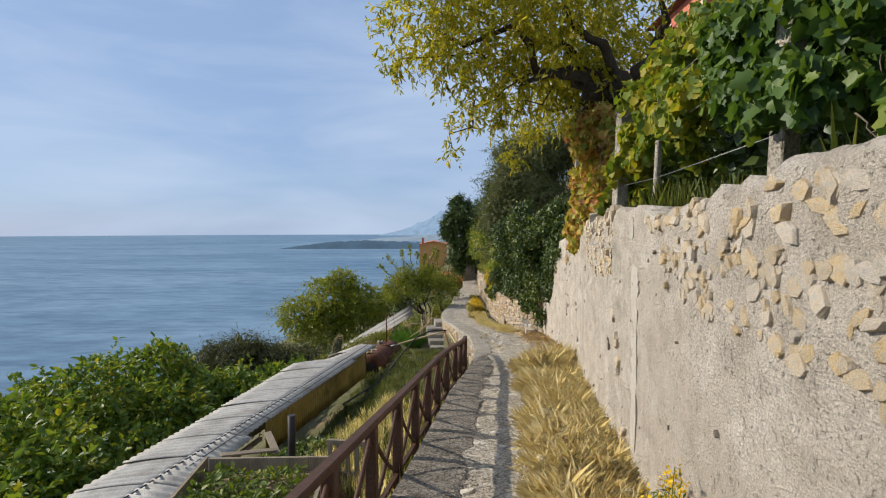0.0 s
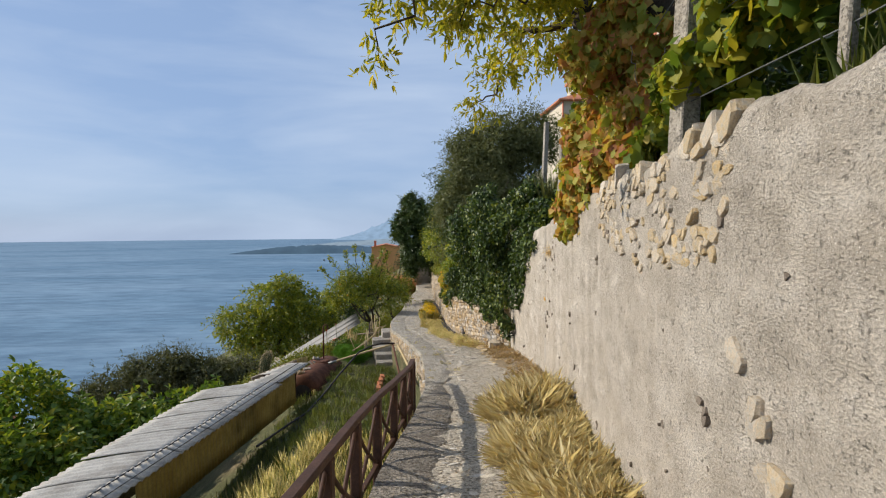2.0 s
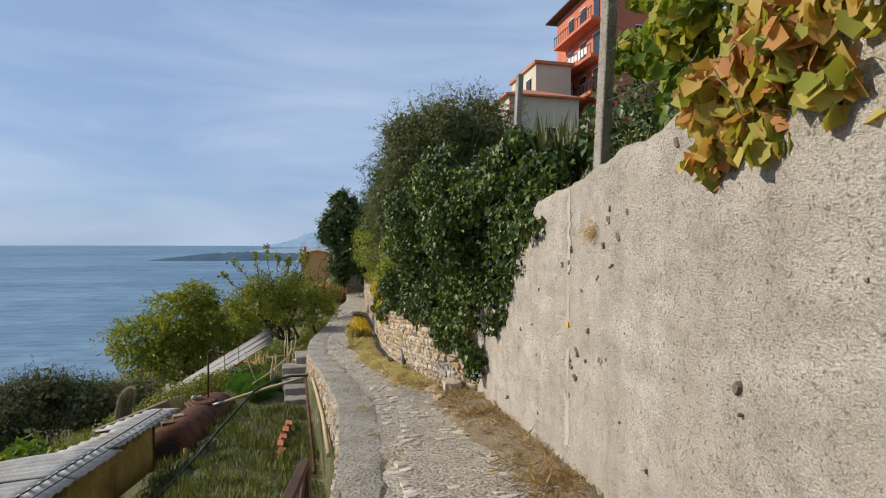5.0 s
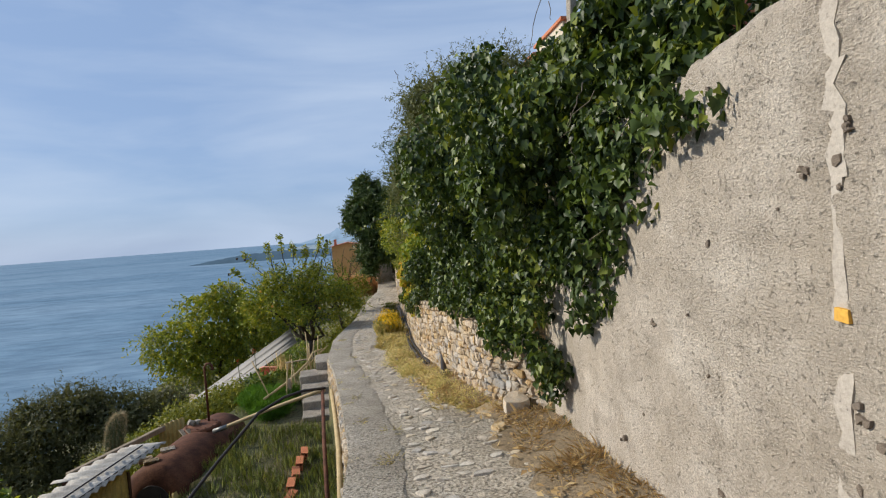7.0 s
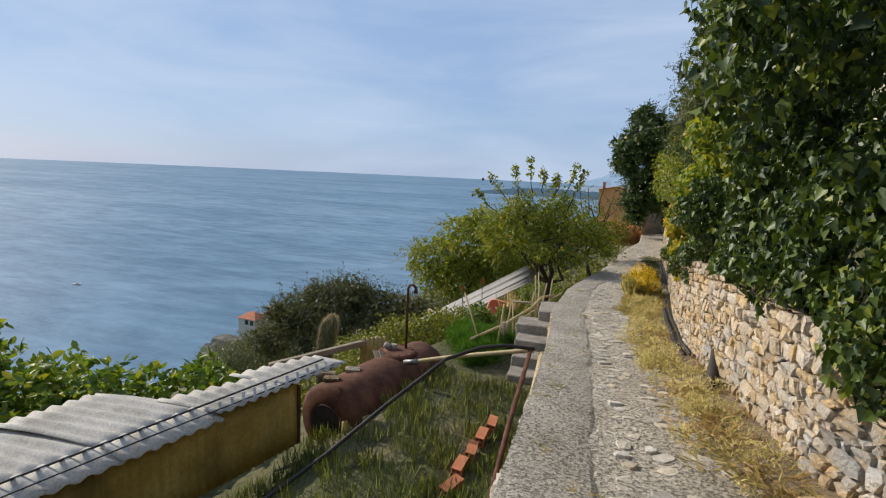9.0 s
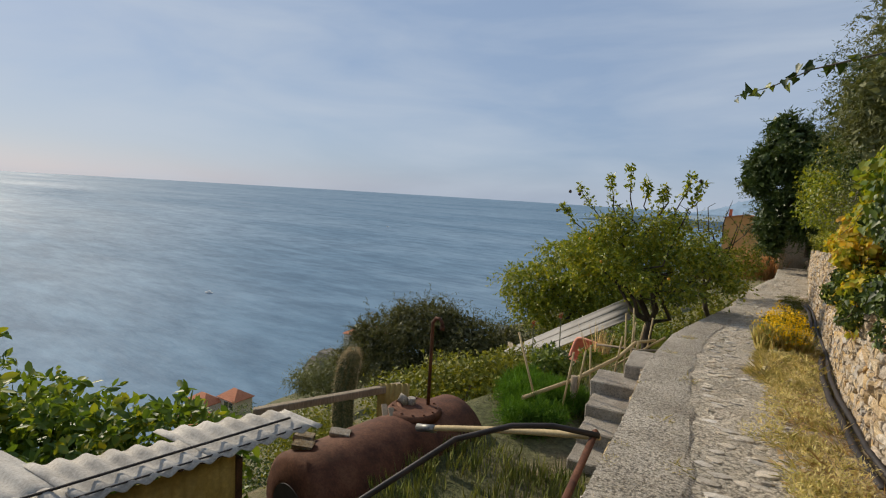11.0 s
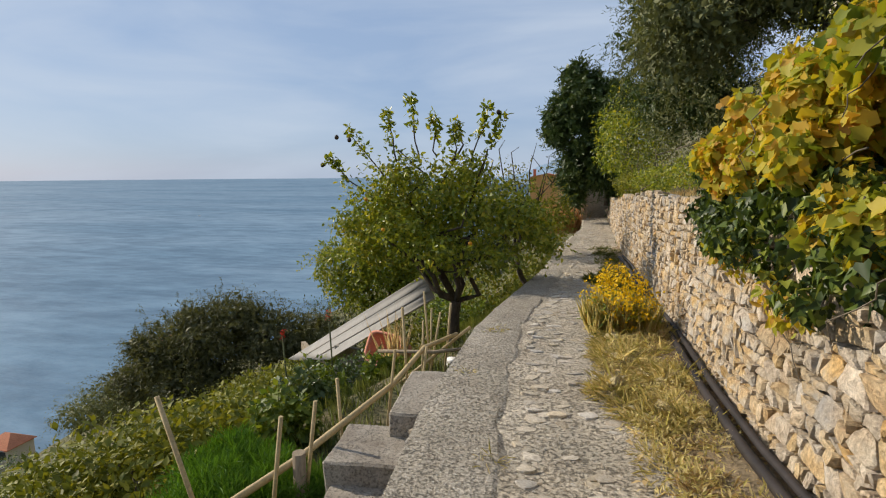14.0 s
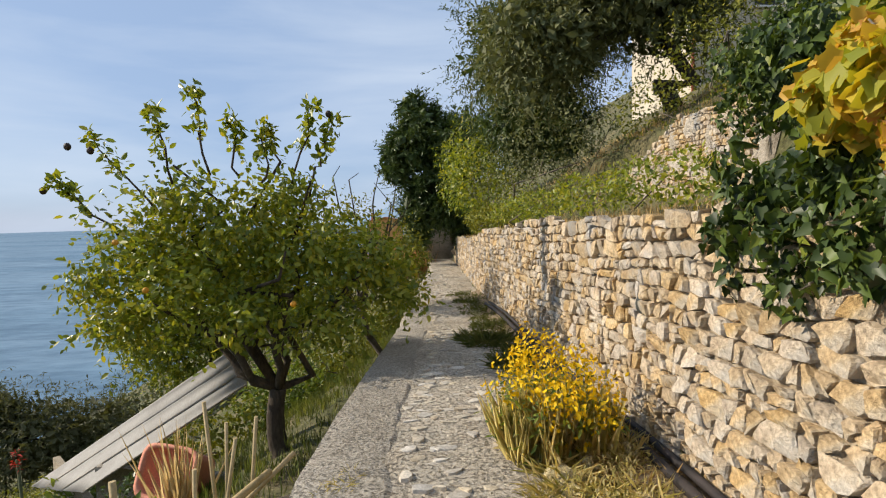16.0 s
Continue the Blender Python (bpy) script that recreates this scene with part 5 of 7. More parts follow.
shoots = [((-2.37, 28.4, -0.9), (-3.02, 28.3, 0.02)), ((-2.07, 28.2, -0.6), (-2.22, 28.1, 0.25)), ((-1.67, 28.3, -0.5), (-1.82, 28.2, 0.5)), ((-1.37, 28.4, -0.5), (-1.42, 28.4, 0.2)),
          ((-0.77, 28.6, -0.6), (-0.47, 28.5, 0.35)), ((-0.57, 28.6, -0.8), (-0.22, 28.5, 0.15)), ((-2.77, 28.3, -1.2), (-3.37, 28.2, -0.55)), ((-1.07, 28.3, -0.6), (-0.97, 28.2, 0.05))]
shoot_clumps = []
for a, b in shoots:
    limbs.append((wander(a, b, int(abs(b[0]) * 100), 5, 0.06), taper(0.016, 0.006, 5)))
    for u in (0.55, 0.75, 0.9, 1.0):
        q = Vector(a).lerp(Vector(b), u)
        shoot_clumps.append((q.x, q.y, q.z, 0.11, 0.11, 0.10))
citrus = tree("citrus_tree", base, "citrus tree with a wide yellow-green crown beside the path", "tree", limbs,
              [foliage("crown", 31, 11000, cl, 0.088, "oval", 0.15, 0.35), sprigs("crown", 32, 520, cl, 9, 0.32, 0.085, "oval", 0.1, 0.7), foliage("crown", 33, 700, shoot_clumps, 0.10, "oval", 0.2, 0.1)], "bark", "citrus")
for i, p in enumerate([(-3.22, 28.2, -0.15), (-3.52, 28.2, -0.65), (-0.27, 28.5, 0.25), (-2.97, 28.2, -0.2)]):
    bm = bmesh.new()
    bmesh.ops.create_uvsphere(bm, u_segments=10, v_segments=7, radius=0.04, matrix=Matrix.Translation(Vector(p) - base) @ Matrix.Diagonal((1, 1, 1.15, 1)))
    part("fruit", bm, "fruit", citrus, "small dark dried fruit")
for p in ((-2.42, 27.55, -1.25), (-2.07, 27.4, -1.75), (-0.57, 27.4, -1.95)):
    bm = bmesh.new()
    bmesh.ops.create_uvsphere(bm, u_segments=10, v_segments=7, radius=0.033, matrix=Matrix.Translation(Vector(p) - base))
    part("fruit", bm, "orange_fruit", citrus, "ripe orange")

# thin-leaved fruit tree behind it
cl = [(0.0, 32.2, -1.5, 0.9, 0.9, 0.75), (-0.8, 32.4, -1.2, 0.7, 0.8, 0.6), (0.3, 32.0, -2.2, 0.8, 0.8, 0.5)]
limbs = [(wander((-0.4, 32.4, -5.0), (-0.3, 32.4, -2.8), 3), taper(0.09, 0.06))] + [(wander((-0.3, 32.4, -2.8), t, 50 + i, 6, 0.08), taper(0.04, 0.006)) for i, t in enumerate(
    [(-1.2, 32.3, -0.3), (-0.6, 32.5, 0.0), (0.2, 32.3, -0.1), (0.8, 32.2, -0.7), (0.1, 31.8, -0.4), (-0.9, 32.2, -0.7), (0.5, 32.6, -0.4), (-0.2, 32.0, -0.2)])]
tree("fruit_tree", (-0.4, 32.4, -5.0), "half-bare fruit tree with thin yellow-orange leaves", "tree", limbs,
     [sprigs("crown", 41, 330, cl, 7, 0.3, 0.075, "oval", 0.05, 0.3), foliage("crown", 42, 1200, [(0.6, 33.0, -1.9, 0.6, 0.6, 0.5)], 0.08)], "bark", "scrub")

# yellow-green tree and olives on the slope below
cl = [(-11.5, 55.5, -5.6, 3.0, 2.8, 2.2), (-15.0, 55.5, -7.6, 2.6, 2.5, 1.9), (-8.4, 55.5, -6.4, 2.8, 2.5, 2.2), (-12.0, 54.5, -9.2, 3.6, 2.2, 1.8), (-10.8, 55.5, -4.2, 1.5, 1.6, 1.0)]
tree("walnut_tree", (-11.4, 56, -13.5), "broad yellow-green tree on the slope below the path", "tree",
     [(wander((-11.4, 56, -13.5), (-11.3, 55.6, -8.4), 4), taper(0.28, 0.18))] + [(wander((-11.3, 55.6, -8.4), c[:3], 60 + i), taper(0.11, 0.02)) for i, c in enumerate(cl)],
     [sprigs("crown", 51, 2800, cl, 11, 0.8, 0.25, "broad", 0.3, 0.35)], "bark", "citrus")


def olive(name, at, clumps, n, seed, label, leaf="olive", length=0.5, size=0.085):
    fk = Vector(at).lerp(Vector(clumps[0][:3]), 0.45)
    return tree(name, at, label, "tree", [(wander(at, fk, seed), taper(0.2, 0.13))] + [(wander(fk, c[:3], seed + 1 + i), taper(0.08, 0.02)) for i, c in enumerate(clumps)],
                [sprigs("crown", seed, n, clumps, 12, length, size, "lance", 0.15, 0.35), foliage("crown", seed + 900, int(n * 2.8), [(*c[:3], c[3] * 0.8, c[4] * 0.8, c[5] * 0.8) for c in clumps], size * 1.9, "broad", 0.3)], "bark", leaf)


olive("olive_tree", (-19.0, 44.5, -15.2), [(-17.4, 44, -9.6, 2.6, 2.6, 2.3), (-20.8, 44, -11.0, 2.6, 2.6, 2.1), (-14.2, 44, -9.8, 2.4, 2.4, 2.1), (-18.0, 43, -12.8, 3.8, 2.4, 1.9), (-11.8, 44.5, -10.0, 2.0, 2.0, 1.8), (-23.4, 44, -13.0, 1.9, 2.0, 1.5), (-15.8, 43.6, -8.6, 1.3, 1.4, 1.1), (-19.2, 43.6, -9.0, 1.2, 1.3, 1.0), (-22.4, 43.4, -10.6, 1.0, 1.1, 0.9)], 4200, 70, "grey-green olive tree on the slope below", "slope_olive", 0.7, 0.17)
olive("olive_tree", (-31.0, 49.0, -20.5), [(-30.5, 49, -17.2, 2.8, 2.6, 1.9), (-27.5, 49, -16.0, 2.4, 2.4, 1.6), (-33.5, 49, -18.6, 2.2, 2.2, 1.5)], 1500, 71, "small olive tree lower on the slope", length=0.7, size=0.14)
olive("olive_tree", (-9.0, 62, -13.0), [(-8.6, 62, -8.4, 2.8, 2.6, 2.0), (-5.4, 62, -7.0, 2.6, 2.6, 1.9), (-12.6, 62, -9.8, 2.5, 2.5, 1.8)], 1600, 73, "dark bushy olive tree beyond the sheds", "dark_leaf", 0.6, 0.17)

# broad-leaved trees beside the shed, seen from above
def broad(at, clumps, n, seed):
    return tree("broadleaf_tree", at, "leafy green tree with large leaves beside the shed", "tree",
                [(wander(at, clumps[0][:3], seed, 6, 0.05), taper(0.12, 0.05))] + [(wander(Vector(at).lerp(Vector(clumps[0][:3]), 0.5), c[:3], seed + 5 + i), taper(0.05, 0.015)) for i, c in enumerate(clumps[1:])],
                [sprigs("crown", seed, n, clumps, 9, 0.35, 0.17, "oval", 0.25, 0.45)], "pale_bark", "fig_leaf", "trees beside the shed")


broad((-9.0, 13.0, -7.6), [(-9.2, 13.4, -3.5, 1.5, 1.7, 1.5), (-8.0, 15.0, -4.0, 1.3, 1.5, 0.9), (-10.4, 13.2, -4.0, 1.4, 1.6, 1.4), (-7.4, 12.4, -4.2, 1.2, 1.5, 0.8)], 2300, 81)
broad((-8.6, 17.2, -7.8), [(-9.2, 16.6, -3.6, 1.3, 1.5, 1.3), (-6.4, 17.6, -4.2, 1.0, 1.2, 0.85), (-7.8, 17.8, -4.4, 1.2, 1.4, 0.9), (-5.4, 19.0, -4.2, 0.8, 0.9, 0.75)], 2100, 82)
broad((-7.8, 9.8, -7.0), [(-7.6, 9.8, -3.8, 1.2, 1.6, 1.1), (-8.8, 10.4, -3.4, 1.3, 1.6, 1.1), (-7.4, 8.2, -3.6, 1.0, 1.4, 0.9)], 1700, 83)
broad((-8.6, 6.4, -6.8), [(-8.4, 6.6, -3.9, 1.3, 1.6, 1.0), (-7.4, 5.2, -3.6, 1.2, 1.5, 0.8)], 1000, 84)

# low scrub mounds on the slope behind the cactus
rng = np.random.RandomState(90)


def bush(name, at, clumps, n, size, leaf, seed, label, shape="oval", group=""):
    e = thing(name, at, label, "bush", group)
    me = foliage("leaves", seed, n, clumps, size, "broad" if shape == "oval" else shape, 0.55, 0.1)
    me.transform(Matrix.Translation(-Vector(at)))
    part("leaves", me, leaf, e)
    bmx = bmesh.new()
    for i, c in enumerate(clumps[:4]):
        q = Vector(c[:3]) - Vector(at)
        tube(bmx, wander((0, 0, -0.1), q, seed + i, 4, 0.1), taper(0.025, 0.008, 4), 5)
    part("twigs", bmx, "twig", e)["kind"] = "stuff"
    return e


for i, (x, y, r) in enumerate([(-2.9, 25.2, 0.75), (-2.7, 23.6, 0.6), (-3.2, 23.0, 0.8), (-3.6, 22.6, 0.75), (-4.8, 23.6, 0.95), (-3.9, 24.4, 0.9), (-5.4, 25.4, 1.1), (-4.4, 26.2, 0.95), (-6.6, 26.6, 1.1), (-5.6, 27.8, 1.0), (-7.6, 28.0, 1.1), (-8.6, 29.6, 1.3), (-9.0, 31.2, 1.3), (-8.9, 33.4, 1.3), (-7.0, 31.4, 1.1), (-10.6, 32.4, 1.4), (-11, 35.5, 1.6), (-9.5, 37.5, 1.5), (-12.5, 39, 1.7), (-3.4, 25.8, 0.7), (-8.2, 24.5, 1.2), (-6.6, 22.8, 1.1)]):
    z = height(x, y)
    bush("scrub_bush", (x, y, z), [(x, y, z + 0.5 * r, 1.0 * r, 1.0 * r, 0.78 * r), (x + 0.5 * r, y - 0.4 * r, z + 0.75 * r, 0.6 * r, 0.6 * r, 0.45 * r), (x - 0.5 * r, y + 0.3 * r, z + 0.55 * r, 0.6 * r, 0.6 * r, 0.5 * r), (x + 0.1, y + 0.5 * r, z + 0.7 * r, 0.5 * r, 0.5 * r, 0.4 * r)],
         int(2400 * r), 0.088, "scrub", 100 + i, "low rounded yellow-green bush on the slope", "oval", "bushes on the slope")
for i, (x, y, r, m) in enumerate([(-2.75, 9.2, 0.42, "dark_leaf"), (-3.1, 10.2, 0.5, "green_leaf"), (-2.7, 11.0, 0.42, "dark_leaf"), (-3.3, 11.6, 0.4, "dark_leaf"), (-2.2, 9.9, 0.3, "grass"), (-6.6, 31.9, 0.9, "dark_leaf"), (-5.6, 30.6, 0.8, "dark_leaf"), (-7.6, 32.6, 0.9, "green_leaf"), (3.0, 4.2, 0.7, "dark_leaf"), (3.2, 5.6, 0.8, "green_leaf"), (2.9, 2.8, 0.8, "dark_leaf"), (3.6, 7.6, 0.9, "dark_leaf"), (3.9, 10.2, 0.9, "green_leaf"), (4.4, 12.6, 1.0, "dark_leaf"), (5.0, 8.8, 1.1, "scrub"), (-5.0, 31.8, 1.0, "green_leaf"), (-8.5, 31.0, 1.3, "scrub"), (-6.5, 33.8, 1.0, "dark_leaf"), (-5.8, 30.3, 0.8, "dark_leaf"), (-3.4, 33.2, 1.1, "scrub"), (-2.0, 33.8, 1.0, "green_leaf"), (-1.0, 35.2, 1.1, "scrub"),
                                  (-2.6, 37.5, 1.3, "green_leaf"), (0.0, 38.2, 0.9, "scrub"), (-12.5, 24, 1.6, "olive"), (-14, 28, 1.8, "dark_leaf"), (-10, 22.5, 1.2, "green_leaf"), (-16, 22, 1.8, "green_leaf"), (-20, 30, 2.2, "olive"), (-24, 40, 2.6, "dark_leaf"), (-18, 44, 2.4, "olive"), (-13, 50, 2.6, "dark_leaf"), (-30, 55, 3.0, "olive"), (-40, 48, 3.0, "dark_leaf"), (-36, 66, 3.4, "olive"), (-50, 70, 3.5, "dark_leaf"), (-60, 62, 3.5, "green_leaf"), (-70, 88, 4, "dark_leaf"), (-22, 70, 3.5, "dark_leaf"), (-14, 66, 3.4, "olive")]):
    z = height(x, y)
    bush("shrub", (x, y, z), [(x, y, z + 0.45 * r, r, r, 0.8 * r), (x + 0.6 * r, y, z + 0.4 * r, 0.7 * r, 0.7 * r, 0.6 * r), (x - 0.5 * r, y - 0.3 * r, z + 0.5 * r, 0.7 * r, 0.7 * r, 0.7 * r)],
         1800, 0.09 * (1 + 0.35 * r), m, 150 + i, "rounded evergreen shrub on the hillside", "oval", "shrubs on the hillside")

# garden plants between the steps and the tank
for i, (x, y, h) in enumerate([(-1.2, 21.4, 0.34), (-1.5, 22.0, 0.36), (-1.15, 22.3, 0.32), (-1.75, 22.6, 0.30)]):
    z = height(x, y)
    e = thing("fennel", (x, y, z), "bright green feathery fennel in the bed", "plant", "feathery plants in the bed")
    part("fronds", foliage("fronds", 200 + i, 8000, [(0, 0, h * 0.45, 0.32, 0.36, h * 0.62), (0.2, 0.1, h * 0.55, 0.25, 0.25, h * 0.5), (-0.15, -0.15, h * 0.6, 0.25, 0.25, h * 0.55), (-0.1, 0.22, h * 0.7, 0.2, 0.2, h * 0.5)], 0.11, "frond", 0.35, -0.7, 0.7), "fern", e)
for i, (x, y, h, m) in enumerate([(-2.6, 25.8, 0.9, "green_leaf"), (-2.2, 24.6, 0.7, "dark_leaf"), (-2.9, 27.2, 0.9, "dark_leaf"), (-1.8, 23.4, 0.6, "green_leaf"), (-1.9, 26.6, 0.6, "green_leaf"), (-3.3, 29.2, 1.1, "dark_leaf"), (-4.1, 29.1, 1.1, "dark_leaf")]):
    z = height(x, y)
    bush("garden_plant", (x, y, z), [(x, y, z + 0.45 * h, 0.4 * h, 0.4 * h, 0.5 * h), (x + 0.2, y + 0.1, z + 0.35 * h, 0.3 * h, 0.3 * h, 0.4 * h)], 900, 0.09, m, 220 + i, "leafy green garden plant", "oval", "garden plants")
for x, y, hgt in ((-2.75, 25.2, 1.35), (-2.45, 26.0, 1.5)):
    z = height(x, y)
    e = thing("red_flower", (x, y, z), "red flower spike on a tall green stalk", "flower", "red flower spikes")
    part("stalk", tube_bm([(0, 0, 0), (0.03, 0, hgt * 0.5), (0, 0, hgt)], 0.012, 6), "cactus", e)
    part("bloom", foliage("bloom", int(hgt * 100), 40, [(0, 0, hgt, 0.025, 0.025, 0.08)], 0.04, "lance"), "red_bloom", e)
# dry spindly shrub before the pale roof
e = thing("spindly_shrub", (-1.95, 27.6, -4.5), "spindly leafless shrub among the plants", "shrub")
part("branch", tufts("branch", 230, [(0, 0, 0)], 90, 1.15, 0.32, "blade", 0.1), "dead", e)

# trees above the wall
almond_base = Vector((2.75, 7.4, 1.45))
fk = Vector((2.6, 7.15, 3.2))
tips = [(1.9, 7.2, 3.6), (0.9, 7.2, 3.55), (1.4, 6.6, 4.2), (2.0, 8.4, 4.3), (2.4, 10.2, 3.9), (3.0, 6.4, 4.6), (0.9, 7.9, 4.4), (-0.2, 7.3, 4.2), (1.7, 9.0, 3.5)]
limbs = [(wander(almond_base, fk, 301, 6, 0.05), taper(0.15, 0.12))] + [(wander(fk, t, 310 + i, 7, 0.06), taper(0.10, 0.018, 7)) for i, t in enumerate(tips)]
droops = [((1.2, 7.2, 3.5), (0.4, 6.95, 3.0)), ((0.4, 6.95, 3.0), (0.12, 6.9, 2.5)), ((1.6, 7.6, 3.5), (0.75, 7.3, 2.8)), ((1.9, 9.2, 3.6), (1.5, 9.3, 3.0)), ((0.6, 7.2, 3.7), (-0.6, 7.4, 3.6)), ((1.5, 9.3, 3.0), (1.2, 9.6, 2.7))]
limbs += [(wander(a, b, 330 + i, 5, 0.1), taper(0.014, 0.005, 5)) for i, (a, b) in enumerate(droops)]
cl = [(1.7, 7.4, 4.1, 1.0, 1.1, 0.65), (0.7, 7.4, 4.1, 0.95, 1.0, 0.65), (2.3, 8.2, 4.2, 0.9, 1.2, 0.6), (-0.2, 7.4, 4.2, 0.75, 0.8, 0.55), (1.6, 6.4, 4.6, 1.1, 0.9, 0.6), (0.3, 6.6, 4.7, 0.9, 0.8, 0.5), (1.5, 8.2, 3.5, 0.7, 0.8, 0.3), (0.6, 7.3, 3.5, 0.6, 0.5, 0.3), (2.3, 9.6, 3.8, 0.6, 0.9, 0.5)]
tree("almond_tree", almond_base, "old almond tree with dark limbs and drooping yellow-green leaves", "tree", limbs,
     [sprigs("crown", 340, 1900, cl, 12, 0.30, 0.10, "almond", 0.28, 0.25),
      sprigs("crown", 341, 120, [(0.1, 6.9, 2.62, 0.12, 0.13, 0.2), (0.3, 6.85, 2.85, 0.15, 0.16, 0.14), (0.75, 7.3, 2.95, 0.2, 0.2, 0.15), (1.5, 9.3, 3.1, 0.25, 0.3, 0.15), (1.25, 9.55, 2.75, 0.14, 0.14, 0.12), (-0.6, 7.4, 3.7, 0.2, 0.2, 0.14)], 14, 0.17, 0.085, "almond", 0.3, 0.2)], "bark", "almond")


def upper_tree(name, at, clumps, n, size, leaf, seed, label, shape="lance", length=0.5):
    return olive(name, at, clumps, n, seed, label, leaf, length, size)


upper_tree("olive_tree", (6.6, 33, 1.2), [(6.2, 33.5, 6.2, 2.2, 2.2, 2.2), (8.2, 33.5, 6.4, 1.9, 2.0, 2.1), (4.6, 33.5, 4.8, 1.9, 1.9, 2.0), (6.2, 33, 3.6, 2.2, 1.6, 1.4), (3.6, 33, 2.6, 1.5, 1.5, 1.5), (4.4, 34.0, 6.2, 1.4, 1.5, 1.2)], 5200, 0.125, "olive", 400, "large grey-green olive tree on the upper terrace")
upper_tree("olive_tree", (5.6, 37.5, 0.8), [(4.6, 37, 3.6, 2.2, 2.0, 1.9), (6.2, 37, 5.2, 2.0, 2.0, 1.7), (4.4, 36.4, 1.4, 1.8, 1.6, 1.2)], 3600, 0.13, "dark_leaf", 410, "dark dense tree above the path")
upper_tree("evergreen_tree", (2.9, 45.5, -2.8), [(1.6, 45, 3.0, 0.9, 1.1, 0.9), (0.75, 45, 2.4, 0.65, 0.8, 0.5), (0.5, 45, 0.9, 0.65, 0.8, 0.45), (1.3, 45, 1.7, 0.9, 1.0, 0.6), (2.5, 45, 2.3, 1.1, 1.2, 1.1), (2.6, 45, 0.6, 1.1, 1.2, 0.9), (1.5, 45, 0.1, 0.85, 0.9, 0.7), (1.1, 44.6, -0.9, 0.6, 0.8, 0.7), (1.3, 44.6, -1.8, 0.42, 0.6, 0.7), (2.3, 44.6, -0.9, 1.0, 0.9, 0.6), (3.3, 44, 1.6, 1.2, 1.2, 1.6), (3.2, 44.4, -0.7, 0.9, 0.9, 0.7), (3.35, 44.4, -1.7, 0.45, 0.6, 0.6), (1.2, 45, 3.8, 0.5, 0.6, 0.4), (0.2, 45, 1.8, 0.35, 0.4, 0.25)], 2900, 0.20, "dark_leaf", 420, "dark evergreen tree overhanging the end of the path")
for i, (c, n, m, s, lab) in enumerate([
        ([(3.2, 34.2, -0.2, 1.0, 1.3, 0.8), (3.6, 32.6, 0.2, 1.1, 1.2, 0.8), (4.8, 31.8, 0.8, 1.2, 1.1, 0.9)], 3600, "olive", 0.07, "grey twiggy shrub above the stone wall"),
        ([(3.2, 37.5, 0.2, 1.2, 1.4, 1.4), (3.0, 39.6, 0.6, 1.2, 1.4, 1.6)], 3200, "citrus", 0.12, "bright yellow-green shrub above the stone wall"),
        ([(3.4, 41.8, 0.2, 1.2, 1.6, 1.5)], 1800, "green_leaf", 0.13, "green shrub above the stone wall"),
        ([(5.8, 29.8, 1.3, 1.2, 1.0, 0.8), (6.8, 31.2, 2.2, 1.2, 1.0, 0.9), (5.2, 31.0, 0.7, 0.9, 0.8, 0.6)], 3000, "scrub", 0.07, "brownish scrub on the upper bank"),
        ([(2.9, 32.0, -1.0, 0.5, 1.3, 0.28), (2.8, 30.2, -0.9, 0.45, 1.2, 0.25), (3.0, 28.4, -0.82, 0.45, 1.2, 0.26), (3.1, 26.6, -0.75, 0.45, 1.2, 0.25)], 4200, "citrus", 0.06, "low yellow-green creeper along the wall top"),
        ([(2.9, 33.8, -1.1, 0.5, 1.2, 0.3), (2.9, 35.6, -1.2, 0.6, 1.2, 0.35), (3.1, 37.6, -1.2, 0.6, 1.4, 0.5)], 2600, "scrub", 0.08, "yellowing creeper along the wall top"),
        ([(8.2, 27.5, 2.6, 1.6, 1.4, 0.9), (7.0, 26.2, 1.6, 1.3, 1.2, 0.8), (9.5, 29.2, 3.4, 1.5, 1.4, 0.9)], 3000, "scrub", 0.08, "brushy scrub on the steep bank"),
        ([(3.2, 6.2, 2.3, 0.5, 0.8, 0.8), (3.4, 7.6, 2.5, 0.5, 0.9, 0.9), (3.7, 9.4, 2.2, 0.5, 0.9, 0.7), (3.0, 4.3, 2.2, 0.45, 0.8, 0.6), (3.9, 11.2, 1.9, 0.5, 0.8, 0.6), (4.3, 13.0, 2.3, 0.6, 0.7, 0.7)], 7500, "dark_leaf", 0.07, "dark evergreen growth behind the vines"),
        ([(5.6, 25.4, 0.6, 0.8, 1.1, 0.7), (4.5, 24.6, 0.2, 0.7, 0.9, 0.6), (6.2, 24.2, 1.6, 1.1, 1.2, 0.8)], 4200, "dark_leaf", 0.09, "ivy-like evergreen shrub on the bank")]):
    q = c[0]
    bush("bank_shrub", (q[0], q[1], height(q[0], q[1])), c, n, s, m, 430 + i * 7, lab)


